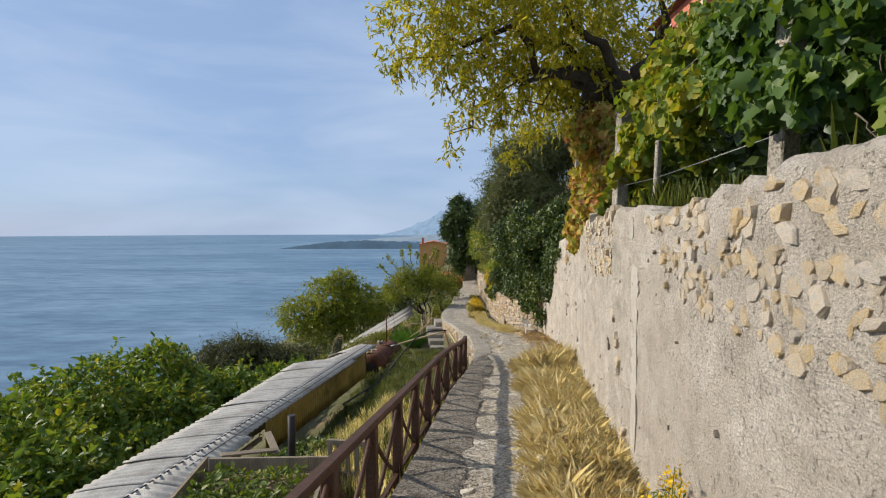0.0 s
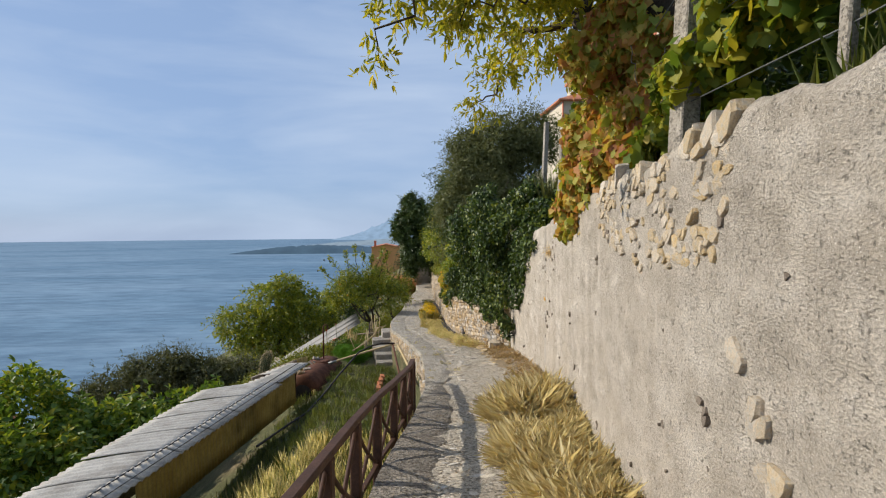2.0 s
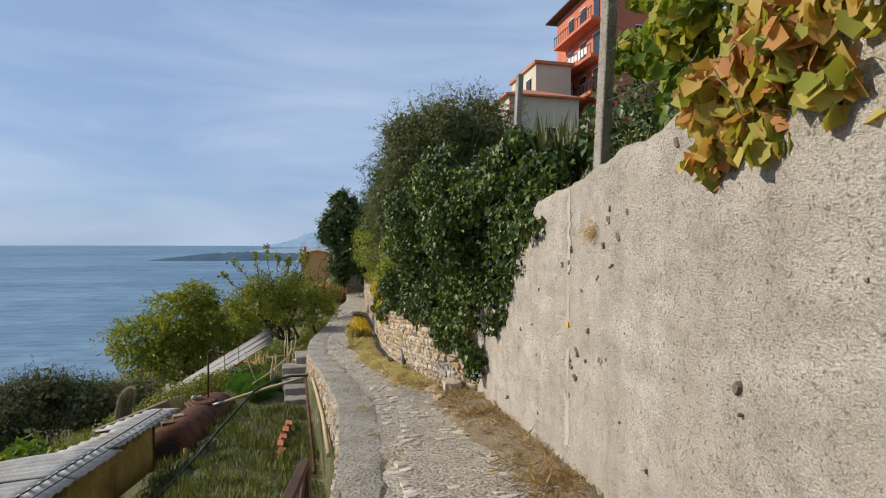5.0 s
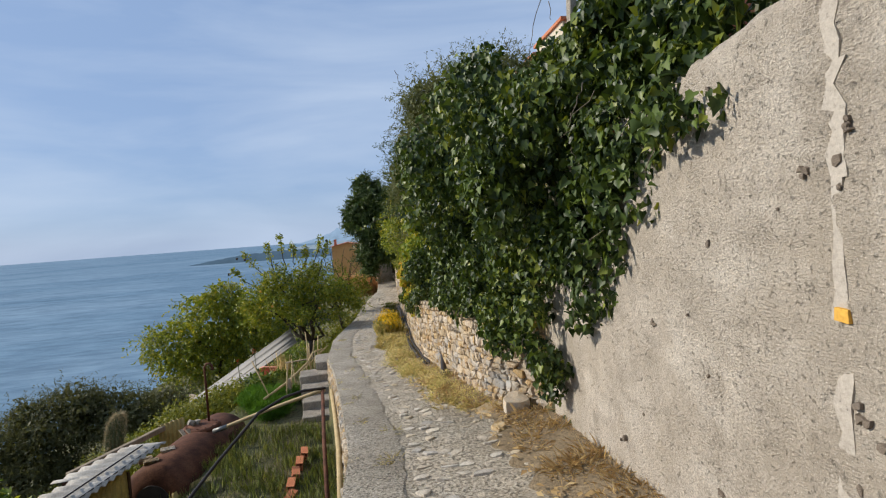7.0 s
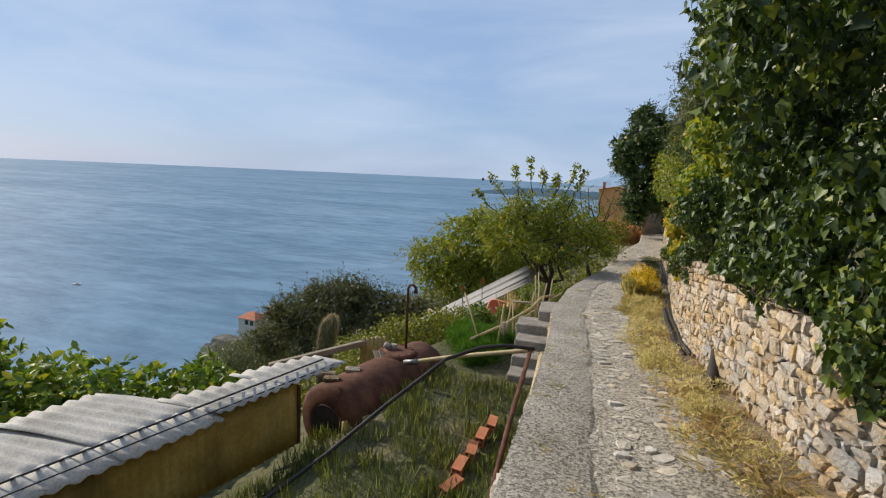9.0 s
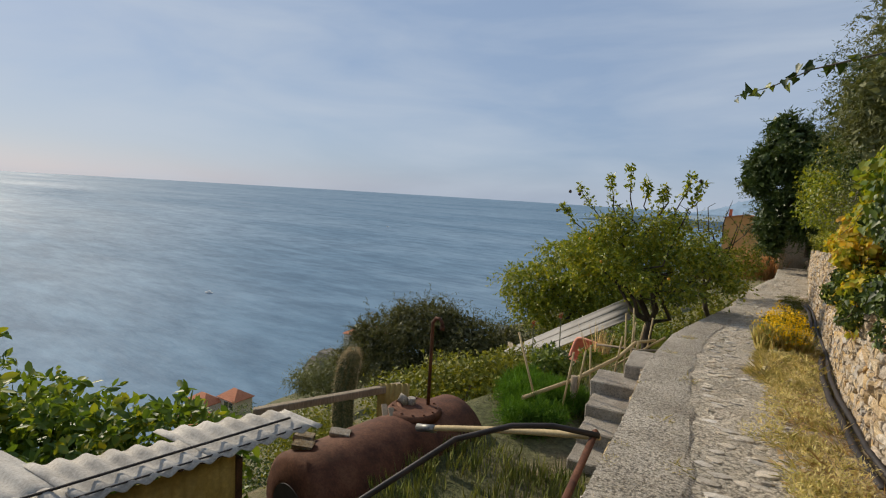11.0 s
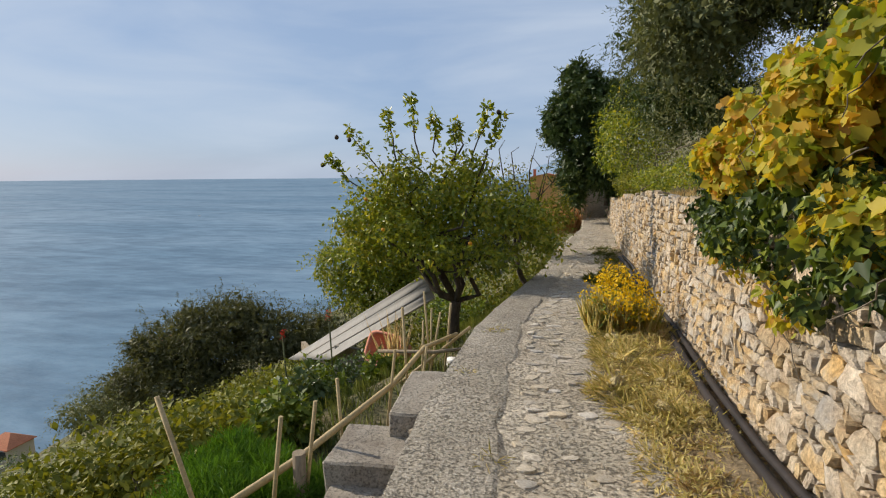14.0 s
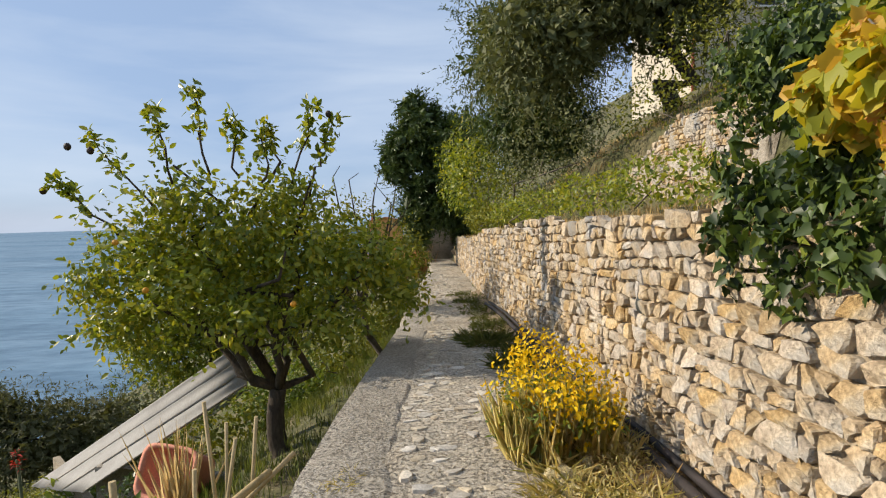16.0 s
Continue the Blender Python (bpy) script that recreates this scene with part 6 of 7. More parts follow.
# ---- ivy and vines on the walls ----
def climber(name, seed, n, clumps, size, leaf, label, shape="ivy", inner=0.62, hang=0.9, stems=0, lumps=9):
    """Leaves that hang like tiles over lumpy clumps, with a few bare stems."""
    rng = np.random.RandomState(seed)
    small = []
    for c in clumps:
        for k in range(lumps):
            d = rng.normal(size=3)
            d = d / np.linalg.norm(d)
            s = 0.22 + 0.22 * rng.rand()
            small.append((*(np.array(c[:3]) + d * np.array(c[3:]) * (0.60 + 0.32 * rng.rand())), max(0.1, c[3] * s), max(0.1, c[4] * s), max(0.1, c[5] * s)))
    P, N = shell(rng, n, small + [(*c[:3], c[3] * 0.62, c[4] * 0.62, c[5] * 0.62) for c in clumps] if lumps else clumps, inner)
    D = np.array([0, 0, -hang]) + rng.normal(size=(n, 3)) * 0.55 + N * 0.25
    nn = unit(N * 1.0 + rng.normal(size=(n, 3)) * 0.58 + np.array([0, 0, 0.25]))
    L = size * (0.5 + 0.9 * rng.rand(n))
    at = Vector(clumps[0][:3])
    e = thing(name, at, label, "climbing plant")
    me = leaves("leaves", P, D, nn, L, shape, 0.22, 0.15)
    me.transform(Matrix.Translation(-at))
    part("leaves", me, leaf, e)
    if stems:
        bmx = bmesh.new()
        for i in range(stems):
            c = clumps[rng.randint(len(clumps))]
            a = Vector(c[:3]) + Vector((rng.normal() * c[3] * 0.5, rng.normal() * c[4] * 0.6, rng.normal() * c[5] * 0.5))
            b = a + Vector((rng.normal() * 0.1, rng.normal() * 0.18, rng.normal() * 0.15 - 0.15))
            tube(bmx, [p - at for p in wander(a, b, seed + i, 6, 0.04)], taper(0.004, 0.002), 5)
        part("twigs", bmx, "twig", e)["kind"] = "stuff"
    return e


climber("ivy", 500, 45000, [(2.74, 12.3, 0.92, 0.26, 0.5, 0.24), (2.72, 12.8, 0.55, 0.26, 0.42, 0.34), (2.70, 13.5, -0.1, 0.28, 0.4, 0.4), (2.82, 13.3, 0.75, 0.26, 0.6, 0.5), (2.55, 14.1, 0.95, 0.58, 0.7, 0.85), (2.42, 14.9, 1.15, 0.84, 0.9, 0.95), (2.38, 16.0, 1.2, 0.88, 1.0, 1.0), (2.42, 17.3, 1.0, 0.82, 1.0, 0.95),
                            (2.68, 12.9, 0.98, 0.30, 0.6, 0.42), (2.70, 13.3, 0.45, 0.30, 0.5, 0.48), (2.72, 13.9, 0.25, 0.34, 0.5, 0.5), (2.65, 14.6, 0.05, 0.42, 0.6, 0.65), (2.62, 15.6, 0.05, 0.52, 0.8, 0.7), (2.48, 17.0, -0.1, 0.55, 1.0, 0.75), (2.52, 15.7, -0.6, 0.36, 0.7, 0.5), (2.42, 17.3, -0.65, 0.42, 0.9, 0.5), (2.62, 14.5, -0.9, 0.24, 0.35, 0.4), (3.0, 14.6, 1.7, 0.5, 0.9, 0.45)],
        0.060, "ivy", "great mass of dark glossy ivy hanging over the wall", stems=40)
climber("ivy", 510, 25000, [(2.38, 18.8, -0.35, 0.58, 1.0, 0.7), (2.3, 20.0, -0.35, 0.60, 0.9, 0.75), (2.16, 20.6, -0.95, 0.30, 0.8, 0.45), (2.1, 21.5, -1.12, 0.30, 0.65, 0.36), (2.06, 22.25, -1.2, 0.24, 0.42, 0.32), (2.08, 22.95, -1.2, 0.20, 0.4, 0.30), (2.12, 23.5, -1.15, 0.18, 0.3, 0.32), (2.16, 23.95, -1.1, 0.14, 0.25, 0.34), (2.5, 21.8, -0.8, 0.35, 0.9, 0.3)],
        0.048, "ivy", "dark ivy tumbling over the stone wall", stems=20)
climber("grape_vine", 520, 14000, [(2.08, 23.1, -0.68, 0.24, 0.42, 0.28), (2.06, 22.3, -0.6, 0.27, 0.45, 0.36), (2.04, 21.6, -0.66, 0.24, 0.38, 0.32), (2.3, 22.4, -0.25, 0.34, 0.55, 0.28), (2.4, 23.2, -0.42, 0.28, 0.45, 0.22), (2.0, 21.2, -0.95, 0.12, 0.2, 0.2)],
        0.054, "autumn", "grape vine with yellow and orange autumn leaves over the wall", "vine", 0.35, 0.7, 12)
climber("grape_vine", 530, 14000, [(2.25, 19.0, 0.45, 0.5, 0.7, 0.5), (2.2, 19.8, 0.35, 0.5, 0.8, 0.5), (2.2, 20.6, 0.1, 0.45, 0.7, 0.42), (2.9, 20.8, 0.8, 0.6, 1.0, 0.5), (3.2, 22.4, 0.4, 0.6, 1.0, 0.45), (3.4, 24.0, -0.2, 0.55, 0.9, 0.4), (2.15, 21.0, -0.3, 0.35, 0.5, 0.3)], 0.058, "vine_mixed", "yellow-green grape vine trained above the stone wall", "vine", 0.45, 0.7, 10)
climber("ivy", 535, 9000, [(2.95, 23.2, -0.75, 0.42, 0.5, 0.35), (3.3, 24.4, -0.6, 0.6, 0.7, 0.40), (3.7, 25.6, 0.0, 0.6, 0.8, 0.6), (4.3, 26.6, 0.4, 0.6, 0.8, 0.6)],
        0.062, "ivy", "ivy spreading over the bank above the stone wall", stems=16)
climber("grape_vine", 540, 7500, [(1.70, 1.5, 2.25, 0.36, 0.6, 0.38), (1.80, 2.5, 2.35, 0.40, 0.7, 0.42), (1.55, 2.1, 1.98, 0.2, 0.45, 0.2), (2.0, 1.8, 2.85, 0.6, 0.9, 0.42), (1.95, 3.2, 2.6, 0.4, 0.5, 0.35), (1.42, 1.45, 1.82, 0.14, 0.25, 0.16)],
        0.070, "vine_green", "grape vine with broad green leaves along the wall top", "vine_near", 0.4, 0.8, 14)
climber("grape_vine", 545, 7000, [(2.1, 4.3, 2.45, 0.40, 0.65, 0.34), (2.2, 5.2, 2.35, 0.38, 0.65, 0.42), (2.25, 6.0, 2.1, 0.34, 0.55, 0.42), (2.15, 3.6, 2.65, 0.4, 0.5, 0.32), (2.2, 4.9, 2.9, 0.5, 0.8, 0.4), (2.15, 6.5, 1.85, 0.22, 0.4, 0.26)],
        0.078, "vine_mixed", "grape vine with yellowing leaves above the wall", "vine", 0.4, 0.8, 14)
climber("grape_vine", 550, 9000, [(2.16, 7.0, 2.05, 0.28, 0.55, 0.45), (2.28, 7.7, 2.15, 0.32, 0.65, 0.55), (2.4, 8.5, 1.95, 0.30, 0.65, 0.5), (2.2, 7.4, 2.75, 0.45, 0.75, 0.4), (2.12, 7.9, 1.62, 0.16, 0.45, 0.26), (2.18, 8.5, 1.45, 0.15, 0.4, 0.28), (2.22, 8.95, 1.25, 0.13, 0.28, 0.24), (2.05, 7.2, 1.72, 0.14, 0.35, 0.2)],
        0.074, "russet", "grape vine with russet and yellow leaves hanging over the wall", "vine", 0.45, 0.9, 14)
climber("grape_vine", 560, 5500, [(2.62, 9.4, 1.95, 0.30, 0.6, 0.40), (2.9, 9.3, 2.5, 0.45, 0.9, 0.40), (3.1, 10.3, 2.75, 0.45, 0.6, 0.32), (3.15, 10.9, 2.3, 0.35, 0.5, 0.3), (2.75, 8.7, 2.9, 0.4, 0.6, 0.3)], 0.072, "vine_mixed", "yellow-green grape vine on wires behind the wall", "vine", 0.45, 0.8, 12)
climber("ivy", 570, 7000, [(2.85, 12.6, 1.12, 0.2, 0.6, 0.22), (2.95, 12.9, 1.45, 0.5, 0.9, 0.35), (3.1, 14.2, 1.95, 0.6, 0.9, 0.35)], 0.066, "ivy", "ivy and creeper over the top of the wall", "ivy", 0.5, 0.8, 10)
climber("yellow_creeper", 580, 500, [(2.0, 22.65, -1.3, 0.08, 0.2, 0.14), (2.05, 22.0, -1.45, 0.08, 0.3, 0.1)], 0.06, "autumn", "yellow creeper on the stone wall", "oval", 0.5, 0.6, 6)

# a runner of ivy that reaches out over the path
runner = thing("ivy_runner", (1.56, 19.5, 0.70), "thin ivy runner reaching out over the path", "climbing plant")
line = [Vector(p) for p in ((1.2, 0.3, 0.1), (0.5, 0.1, 0.12), (0, 0, 0), (-0.25, 0.02, -0.05), (-0.48, 0.0, -0.16), (-0.7, -0.02, -0.22))]
part("stem", tube_bm(line, [0.008, 0.007, 0.006, 0.005, 0.004, 0.003], 6), "twig", runner)
rr = np.random.RandomState(571)
spots = np.concatenate([np.linspace(line[i], line[i + 1], 7) for i in range(1, 5)]) + rr.normal(size=(28, 3)) * 0.02
part("leaves", leaves("leaves", spots, rr.normal(size=(28, 3)) * 0.6 + np.array([0, 0, -0.8]), rr.normal(size=(28, 3)) * 0.5 + np.array([-0.3, -0.8, 0.3]), 0.045 + 0.04 * rr.rand(28), "ivy"), "ivy", runner)

# weeds on the wall top: strappy leaves
e = thing("agapanthus", (3.3, 13.0, 1.45), "clump of long strappy blue-green leaves on the terrace", "plant")
part("leaves", tufts("leaves", 590, [(0, 0, 0), (0.35, 0.4, 0.05), (-0.1, 0.6, 0.05)], 90, 0.75, 0.9, "needle", 0.1), "olive", e)

# posts and wires on the terrace
for x, y, z0, z1, s in ((2.86, 11.1, 1.15, 2.75, 0.10), (2.02, 6.0, 1.4, 2.75, 0.13), (2.85, 9.6, 1.3, 3.4, 0.09), (1.9, 4.7, 1.5, 2.2, 0.05), (2.25, 6.8, 1.45, 2.1, 0.04), (1.7, 2.6, 1.5, 3.4, 0.10), (4.4, 17.5, 1.5, 4.2, 0.12)):
    tagged(part("vine_post", box_bm((x, y, (z0 + z1) / 2), (s, s, z1 - z0), (1, 2, 8), 0.008), "concrete"), "grey concrete post holding the vines", "post", "posts of the vineyard")
for z in (1.9, 2.3, 2.65):
    tagged(part("vine_wire", tube_bm([(1.7, 2.6, z), (1.9, 4.7, z - 0.03), (2.02, 6.0, z), (2.85, 9.6, z - 0.05), (2.86, 11.1, z)], 0.004, 5), "wire"), "thin wire strung between the posts", "wire", "wires of the vineyard")

# ---- flowering bush and weeds beside the path ----
e = thing("flowering_shrub", (1.55, 25.05, -2.62), "bright yellow flowering shrub beside the path", "shrub")
part("leaves", tufts("leaves", 600, [(0.16 * math.cos(i), 0.16 * math.sin(i * 1.7), 0) for i in range(14)], 140, 0.42, 1.0, "straw", 0.16), "weed", e)
part("green", foliage("green", 602, 900, [(0, 0, 0.3, 0.4, 0.42, 0.28)], 0.06, "lance"), "green_leaf", e)
part("blossom", foliage("blossom", 601, 1500, [(0, 0, 0.50, 0.38, 0.42, 0.24), (0.1, -0.2, 0.42, 0.3, 0.25, 0.25), (-0.05, 0.25, 0.62, 0.18, 0.18, 0.2)], 0.035, "oval", 0.5), "bloom", e, "small yellow flowers")


def verge_spots(seed, n, y0, y1, u0, u1, power=1.0):
    """Spots between the wall foot (0) and out over the path (metres)."""
    rg = np.random.RandomState(seed)
    out = []
    for i in range(n):
        y = y0 + (y1 - y0) * rg.rand()
        d = u0 + (u1 - u0) * rg.rand() ** power
        out.append((xw(y) - d, y, gz(y) + 0.02))
    return out


def stuff(name, me, mat, label, category):
    ob = part(name, me, mat)
    return tagged(ob, label, category, kind="stuff")


def tussocks(seed, n, y0, y1, u0, u1, r0, r1, power=1.0):
    rg = np.random.RandomState(seed + 40)
    return [(*p, r0 + (r1 - r0) * rg.rand()) for p in verge_spots(seed, n, y0, y1, u0, u1, power)]


def thatch(spots, k=0.5):
    """Low lumpy hearts of matted stalks inside the tussocks."""
    bm = bmesh.new()
    for x, y, z, r in spots:
        bmesh.ops.create_icosphere(bm, subdivisions=2, radius=1.0, matrix=Matrix.Translation((x, y, z)) @ Matrix.Diagonal((k * r, k * r, k * 0.9 * r, 1)))
    for v in bm.verts:
        v.co += Vector((noise.noise(v.co * 14), noise.noise(v.co * 14 + Vector((5, 0, 0))), noise.noise(v.co * 14 + Vector((0, 5, 0))))) * 0.05
    return bm


near_tufts = tussocks(1, 90, 2.2, 6.4, 0.03, 0.68, 0.14, 0.30, 1.0)
far_tufts = tussocks(2, 26, 8.2, 9.5, 0.12, 0.72, 0.26, 0.44) + tussocks(12, 20, 6.6, 8.2, 0.1, 0.7, 0.16, 0.30)
shrub_tufts = tussocks(5, 60, 22.4, 25.4, 0.2, 0.85, 0.10, 0.22)
stuff("matted_grass", thatch(near_tufts + far_tufts), "thatch", "matted golden stalks inside the dry grass", "grass")
stuff("matted_grass", thatch(shrub_tufts, 0.42), "thatch", "matted pale stalks round the flowering shrub", "grass")
stuff("dry_grass", mounds("dry_grass", 610, near_tufts, 420, wide=0.8), "straw", "golden dry grass at the foot of the wall", "grass")
stuff("dry_grass", mounds("dry_grass", 611, far_tufts, 850, wide=0.85), "straw", "rounded tussocks of golden dry grass at the foot of the wall", "grass")
stuff("dead_weeds", mounds("dead_weeds", 612, tussocks(3, 120, 9.3, 15.2, 0.0, 0.5, 0.08, 0.2, 1.6), 60, wide=1.5), "dead", "brown trampled dead weeds by the wall", "grass")
stuff("weeds", mounds("weeds", 613, tussocks(4, 110, 15.5, 24.0, 0.12, 0.62, 0.08, 0.17), 70, wide=1.45), "weed", "low dry weeds between path and wall", "grass")
stuff("weeds", mounds("weeds", 614, shrub_tufts, 200), "weed", "pale grassy weeds round the flowering shrub", "grass")
stuff("dead_weeds", mounds("dead_weeds", 615, tussocks(6, 90, 15.2, 25.0, 0.0, 0.5, 0.08, 0.18, 1.2), 80, wide=1.5), "dead", "brown dead weeds along the stone wall", "grass")
stuff("weeds", mounds("weeds", 616, tussocks(7, 60, 26.5, 34.0, 0.1, 0.65, 0.1, 0.2), 100), "grass", "green weeds beside the far path", "grass")
stuff("weeds", mounds("weeds", 618, [(1.62, 28.6, gz(28.6), 0.24), (1.8, 28.9, gz(28.9), 0.22), (1.5, 29.0, gz(29), 0.2), (1.75, 27.4, gz(27.4), 0.24), (1.95, 27.7, gz(27.7), 0.2)], 420), "grass", "patch of green grass growing on the path", "grass")
stuff("weeds", mounds("weeds", 617, [(xl(y) + 0.05 + 0.5 * u * u, y, gz(y) + 0.02, 0.05 + 0.06 * u) for y, u in zip(np.random.RandomState(8).uniform(11, 25, 26), np.random.RandomState(9).rand(26))], 40, wide=1.5), "weed", "small weeds in cracks of the path", "grass")
low = [(x, y, z + 0.03, r, r * 1.1, r * 0.55) for x, y, z, r in tussocks(21, 90, 15.6, 26.2, 0.15, 0.75, 0.08, 0.22)]
stuff("weeds", foliage("weeds", 640, 13000, low, 0.04, "lance", 0.3, -0.4, 0.8), "weed", "low leafy dry weeds beside the path", "grass")
low = [(x, y, z + 0.04, r, r * 1.1, r * 0.6) for x, y, z, r in tussocks(22, 40, 1.8, 8.2, 0.05, 0.6, 0.08, 0.18)]
stuff("weeds", foliage("weeds", 641, 5000, low, 0.03, "lance", 0.3, -0.4, 0.8), "weed", "low leafy weeds at the foot of the concrete wall", "grass")
for x, y, hgt in ((1.02, 2.35, 0.62), (1.12, 2.5, 0.5), (1.0, 2.6, 0.42), (0.95, 2.2, 0.45), (1.18, 2.8, 0.4)):
    e = thing("flowering_weed", (x, y, gz(y)), "yellow flowering weed stalk at the foot of the wall", "plant", "yellow flowering weeds")
    part("stalk", tube_bm([(0, 0, 0), (0.01, 0.01, hgt * 0.5), (0.03, 0, hgt)], [0.005, 0.004, 0.002], 5), "grass", e)
    part("leaves", foliage("leaves", int(hgt * 500), 90, [(0.01, 0, hgt * 0.5, 0.05, 0.05, hgt * 0.45)], 0.05, "lance"), "green_leaf", e)
    part("bloom", foliage("bloom", int(hgt * 300), 60, [(0.03, 0, hgt * 0.85, 0.045, 0.045, hgt * 0.2)], 0.022, "oval"), "bloom", e)["kind"] = "stuff"
rl = np.random.RandomState(630)
k = 1500
ly = rl.uniform(12.6, 26.0, k)
stuff("leaf_litter", leaves("leaf_litter", [(xw(y) - 0.75 * rl.rand() ** 1.4, y, gz(y) + 0.045) for y in ly], np.stack([rl.normal(size=k), rl.normal(size=k), 0.15 * rl.normal(size=k)], 1), np.stack([0.3 * rl.normal(size=k), 0.3 * rl.normal(size=k), np.ones(k)], 1), 0.03 + 0.05 * rl.rand(k), "broad"), "dead", "fallen brown leaves at the foot of the wall", "leaf litter")

# grass of the garden bed and the bank under the railing
rg = np.random.RandomState(620)
sp = []
for i in range(2000):
    y = rg.uniform(1.0, 20.6)
    s = 0.1 + 3.9 * rg.rand()
    x = xl(y) - s
    if x > eave(y).x - 0.25 and not (y < 7.2 and x < -1.3):
        sp.append((x, y, height(x, y)))
stuff("bed_grass", tufts("bed_grass", 621, sp, 26, 0.2, 0.9, "blade", 0.14), "grass", "rough green grass in the garden bed", "grass")
sp2 = [(x, y, z) for x, y, z in sp if y < 13.5][:420]
stuff("bank_grass", tufts("bank_grass", 622, sp2[:260], 40, 0.3, 0.9, "blade", 0.14), "weed", "tall dry grass on the bank under the railing", "grass")
sp = []
for i in range(900):
    y, s = rg.uniform(22, 46), 0.15 + 3.2 * rg.rand()
    x = xl(y) - s
    sp.append((x, y, height(x, y)))
stuff("slope_grass", tufts("slope_grass", 623, sp, 26, 0.2, 0.9, "blade", 0.16), "grass", "rough grass on the slope beside the path", "grass")
sp = []
for i in range(850):
    y, s = rg.uniform(17, 44), 0.3 + 6.5 * rg.rand()
    x = xw(y) + s
    sp.append((x, y, height(x, y)))
stuff("terrace_grass", tufts("terrace_grass", 624, sp, 24, 0.13, 1.1, "blade", 0.2), "dead", "dry grass on the upper terraces", "grass")
sp = []
for i in range(500):
    y, s = rg.uniform(0, 15), 0.35 + 3.0 * rg.rand()
    x = xw(y) + s
    sp.append((x, y, height(x, y)))
stuff("terrace_grass", tufts("terrace_grass", 625, sp, 26, 0.28, 0.9, "blade", 0.2), "grass", "weeds on the vine terrace", "grass")


reeds = [(-0.6 + 2.3 * rg.rand(), 46.2 + 3.5 * rg.rand(), -4.0) for i in range(70)]
stuff("dry_reeds", tufts("dry_reeds", 626, reeds, 30, 1.5, 0.25, "needle", 0.3), "reed", "tall orange-brown dry reeds beside the end of the path", "reeds")

# ---- houses ----
def window(parent, c, sx, sz, face, shutters=True):
    """face: the direction in which the wall looks, 'x' (towards -x) or 'y' (towards -y)."""
    c = Vector(c)
    def bx(o, s):
        return box_bm(c + (Vector((o[1], o[0], o[2])) if face == "x" else Vector(o)), (s[1], s[0], s[2]) if face == "x" else s)
    win = part("window", bx((0, -0.02, 0), (sx, 0.06, sz)), "glass", parent)
    part("frame", bx((0, -0.06, sz / 2 + 0.04), (sx + 0.2, 0.08, 0.08)), "white", win)
    part("sill", bx((0, -0.08, -sz / 2 - 0.05), (sx + 0.3, 0.16, 0.08)), "white", win)
    if shutters:
        for k in (-1, 1):
            part("shutter", bx((k * sx * 0.27, -0.08, 0), (sx * 0.5, 0.06, sz)), "shutter", win)


def gable_roof(parent, c, sx, sy, rise, mat="tiles", over=0.35, name="roof"):
    x0, x1, y0, y1 = c[0] - sx / 2 - over, c[0] + sx / 2 + over, c[1] - sy / 2 - over, c[1] + sy / 2 + over
    z = c[2]
    bm = bmesh.new()
    low = [bm.verts.new(p) for p in ((x0, y0, z), (x1, y0, z), (x1, y1, z), (x0, y1, z))]
    lo2 = [bm.verts.new(p) for p in ((x0, y0, z + 0.12), (x1, y0, z + 0.12), (x1, y1, z + 0.12), (x0, y1, z + 0.12))]
    ra, rb = bm.verts.new((c[0] - sx * 0.12, c[1], z + rise)), bm.verts.new((c[0] + sx * 0.12, c[1], z + rise))
    bm.faces.new(low[::-1])
    for k in range(4):
        bm.faces.new((low[k], low[(k + 1) % 4], lo2[(k + 1) % 4], lo2[k]))
    bm.faces.new((lo2[0], lo2[1], rb, ra))
    bm.faces.new((lo2[1], lo2[2], rb))
    bm.faces.new((lo2[2], lo2[3], ra, rb))
    bm.faces.new((lo2[3], lo2[0], ra))
    return part(name, bm, mat, parent)


# red house with balconies up the hill
red = thing("red_house", (26.9, 51.0, 11.0), "tall red plastered house with balconies and dark eaves", "house")
part("wall", box_bm((0.0, 0.0, 5.2), (9.0, 10.0, 12.4)), "red_wall", red)
gable_roof(red, (0, 0, 11.4), 9.0, 10.0, 1.4, "brown", 0.9)
part("corner_trim", box_bm((-4.5, -5.0, 5.2), (0.35, 0.35, 12.3)), "cream_wall", red, "pale stone quoins")
for k, z in enumerate((2.0, 5.0, 8.0)):
    bal = part("balcony", box_bm((-5.1, -0.6, z), (1.2, 7.4, 0.28)), "red_wall", red, "balcony with washing on the rail")
    part("railing", box_bm((-5.68, -0.6, z + 0.95), (0.05, 7.4, 0.06)), "shutter", bal)
    for j in range(16):
        part("baluster", box_bm((-5.68, -4.2 + 0.48 * j, z + 0.52), (0.04, 0.04, 0.85)), "shutter", bal)
    for j in range(3):
        window(red, (-4.52, -3.0 + 2.4 * j, z + 1.3), 1.0, 2.0, "x", False)
    window(red, (-1.6, -5.02, z + 1.5), 1.0, 1.7, "y")
    window(red, (1.8, -5.02, z + 1.5), 1.0, 1.7, "y")
for j in range(7):
    part("laundry", box_bm((-5.72, -3.4 + 0.6 * j, 5.6), (0.03, 0.42, 0.55 + 0.1 * (j % 3))), "white", red)
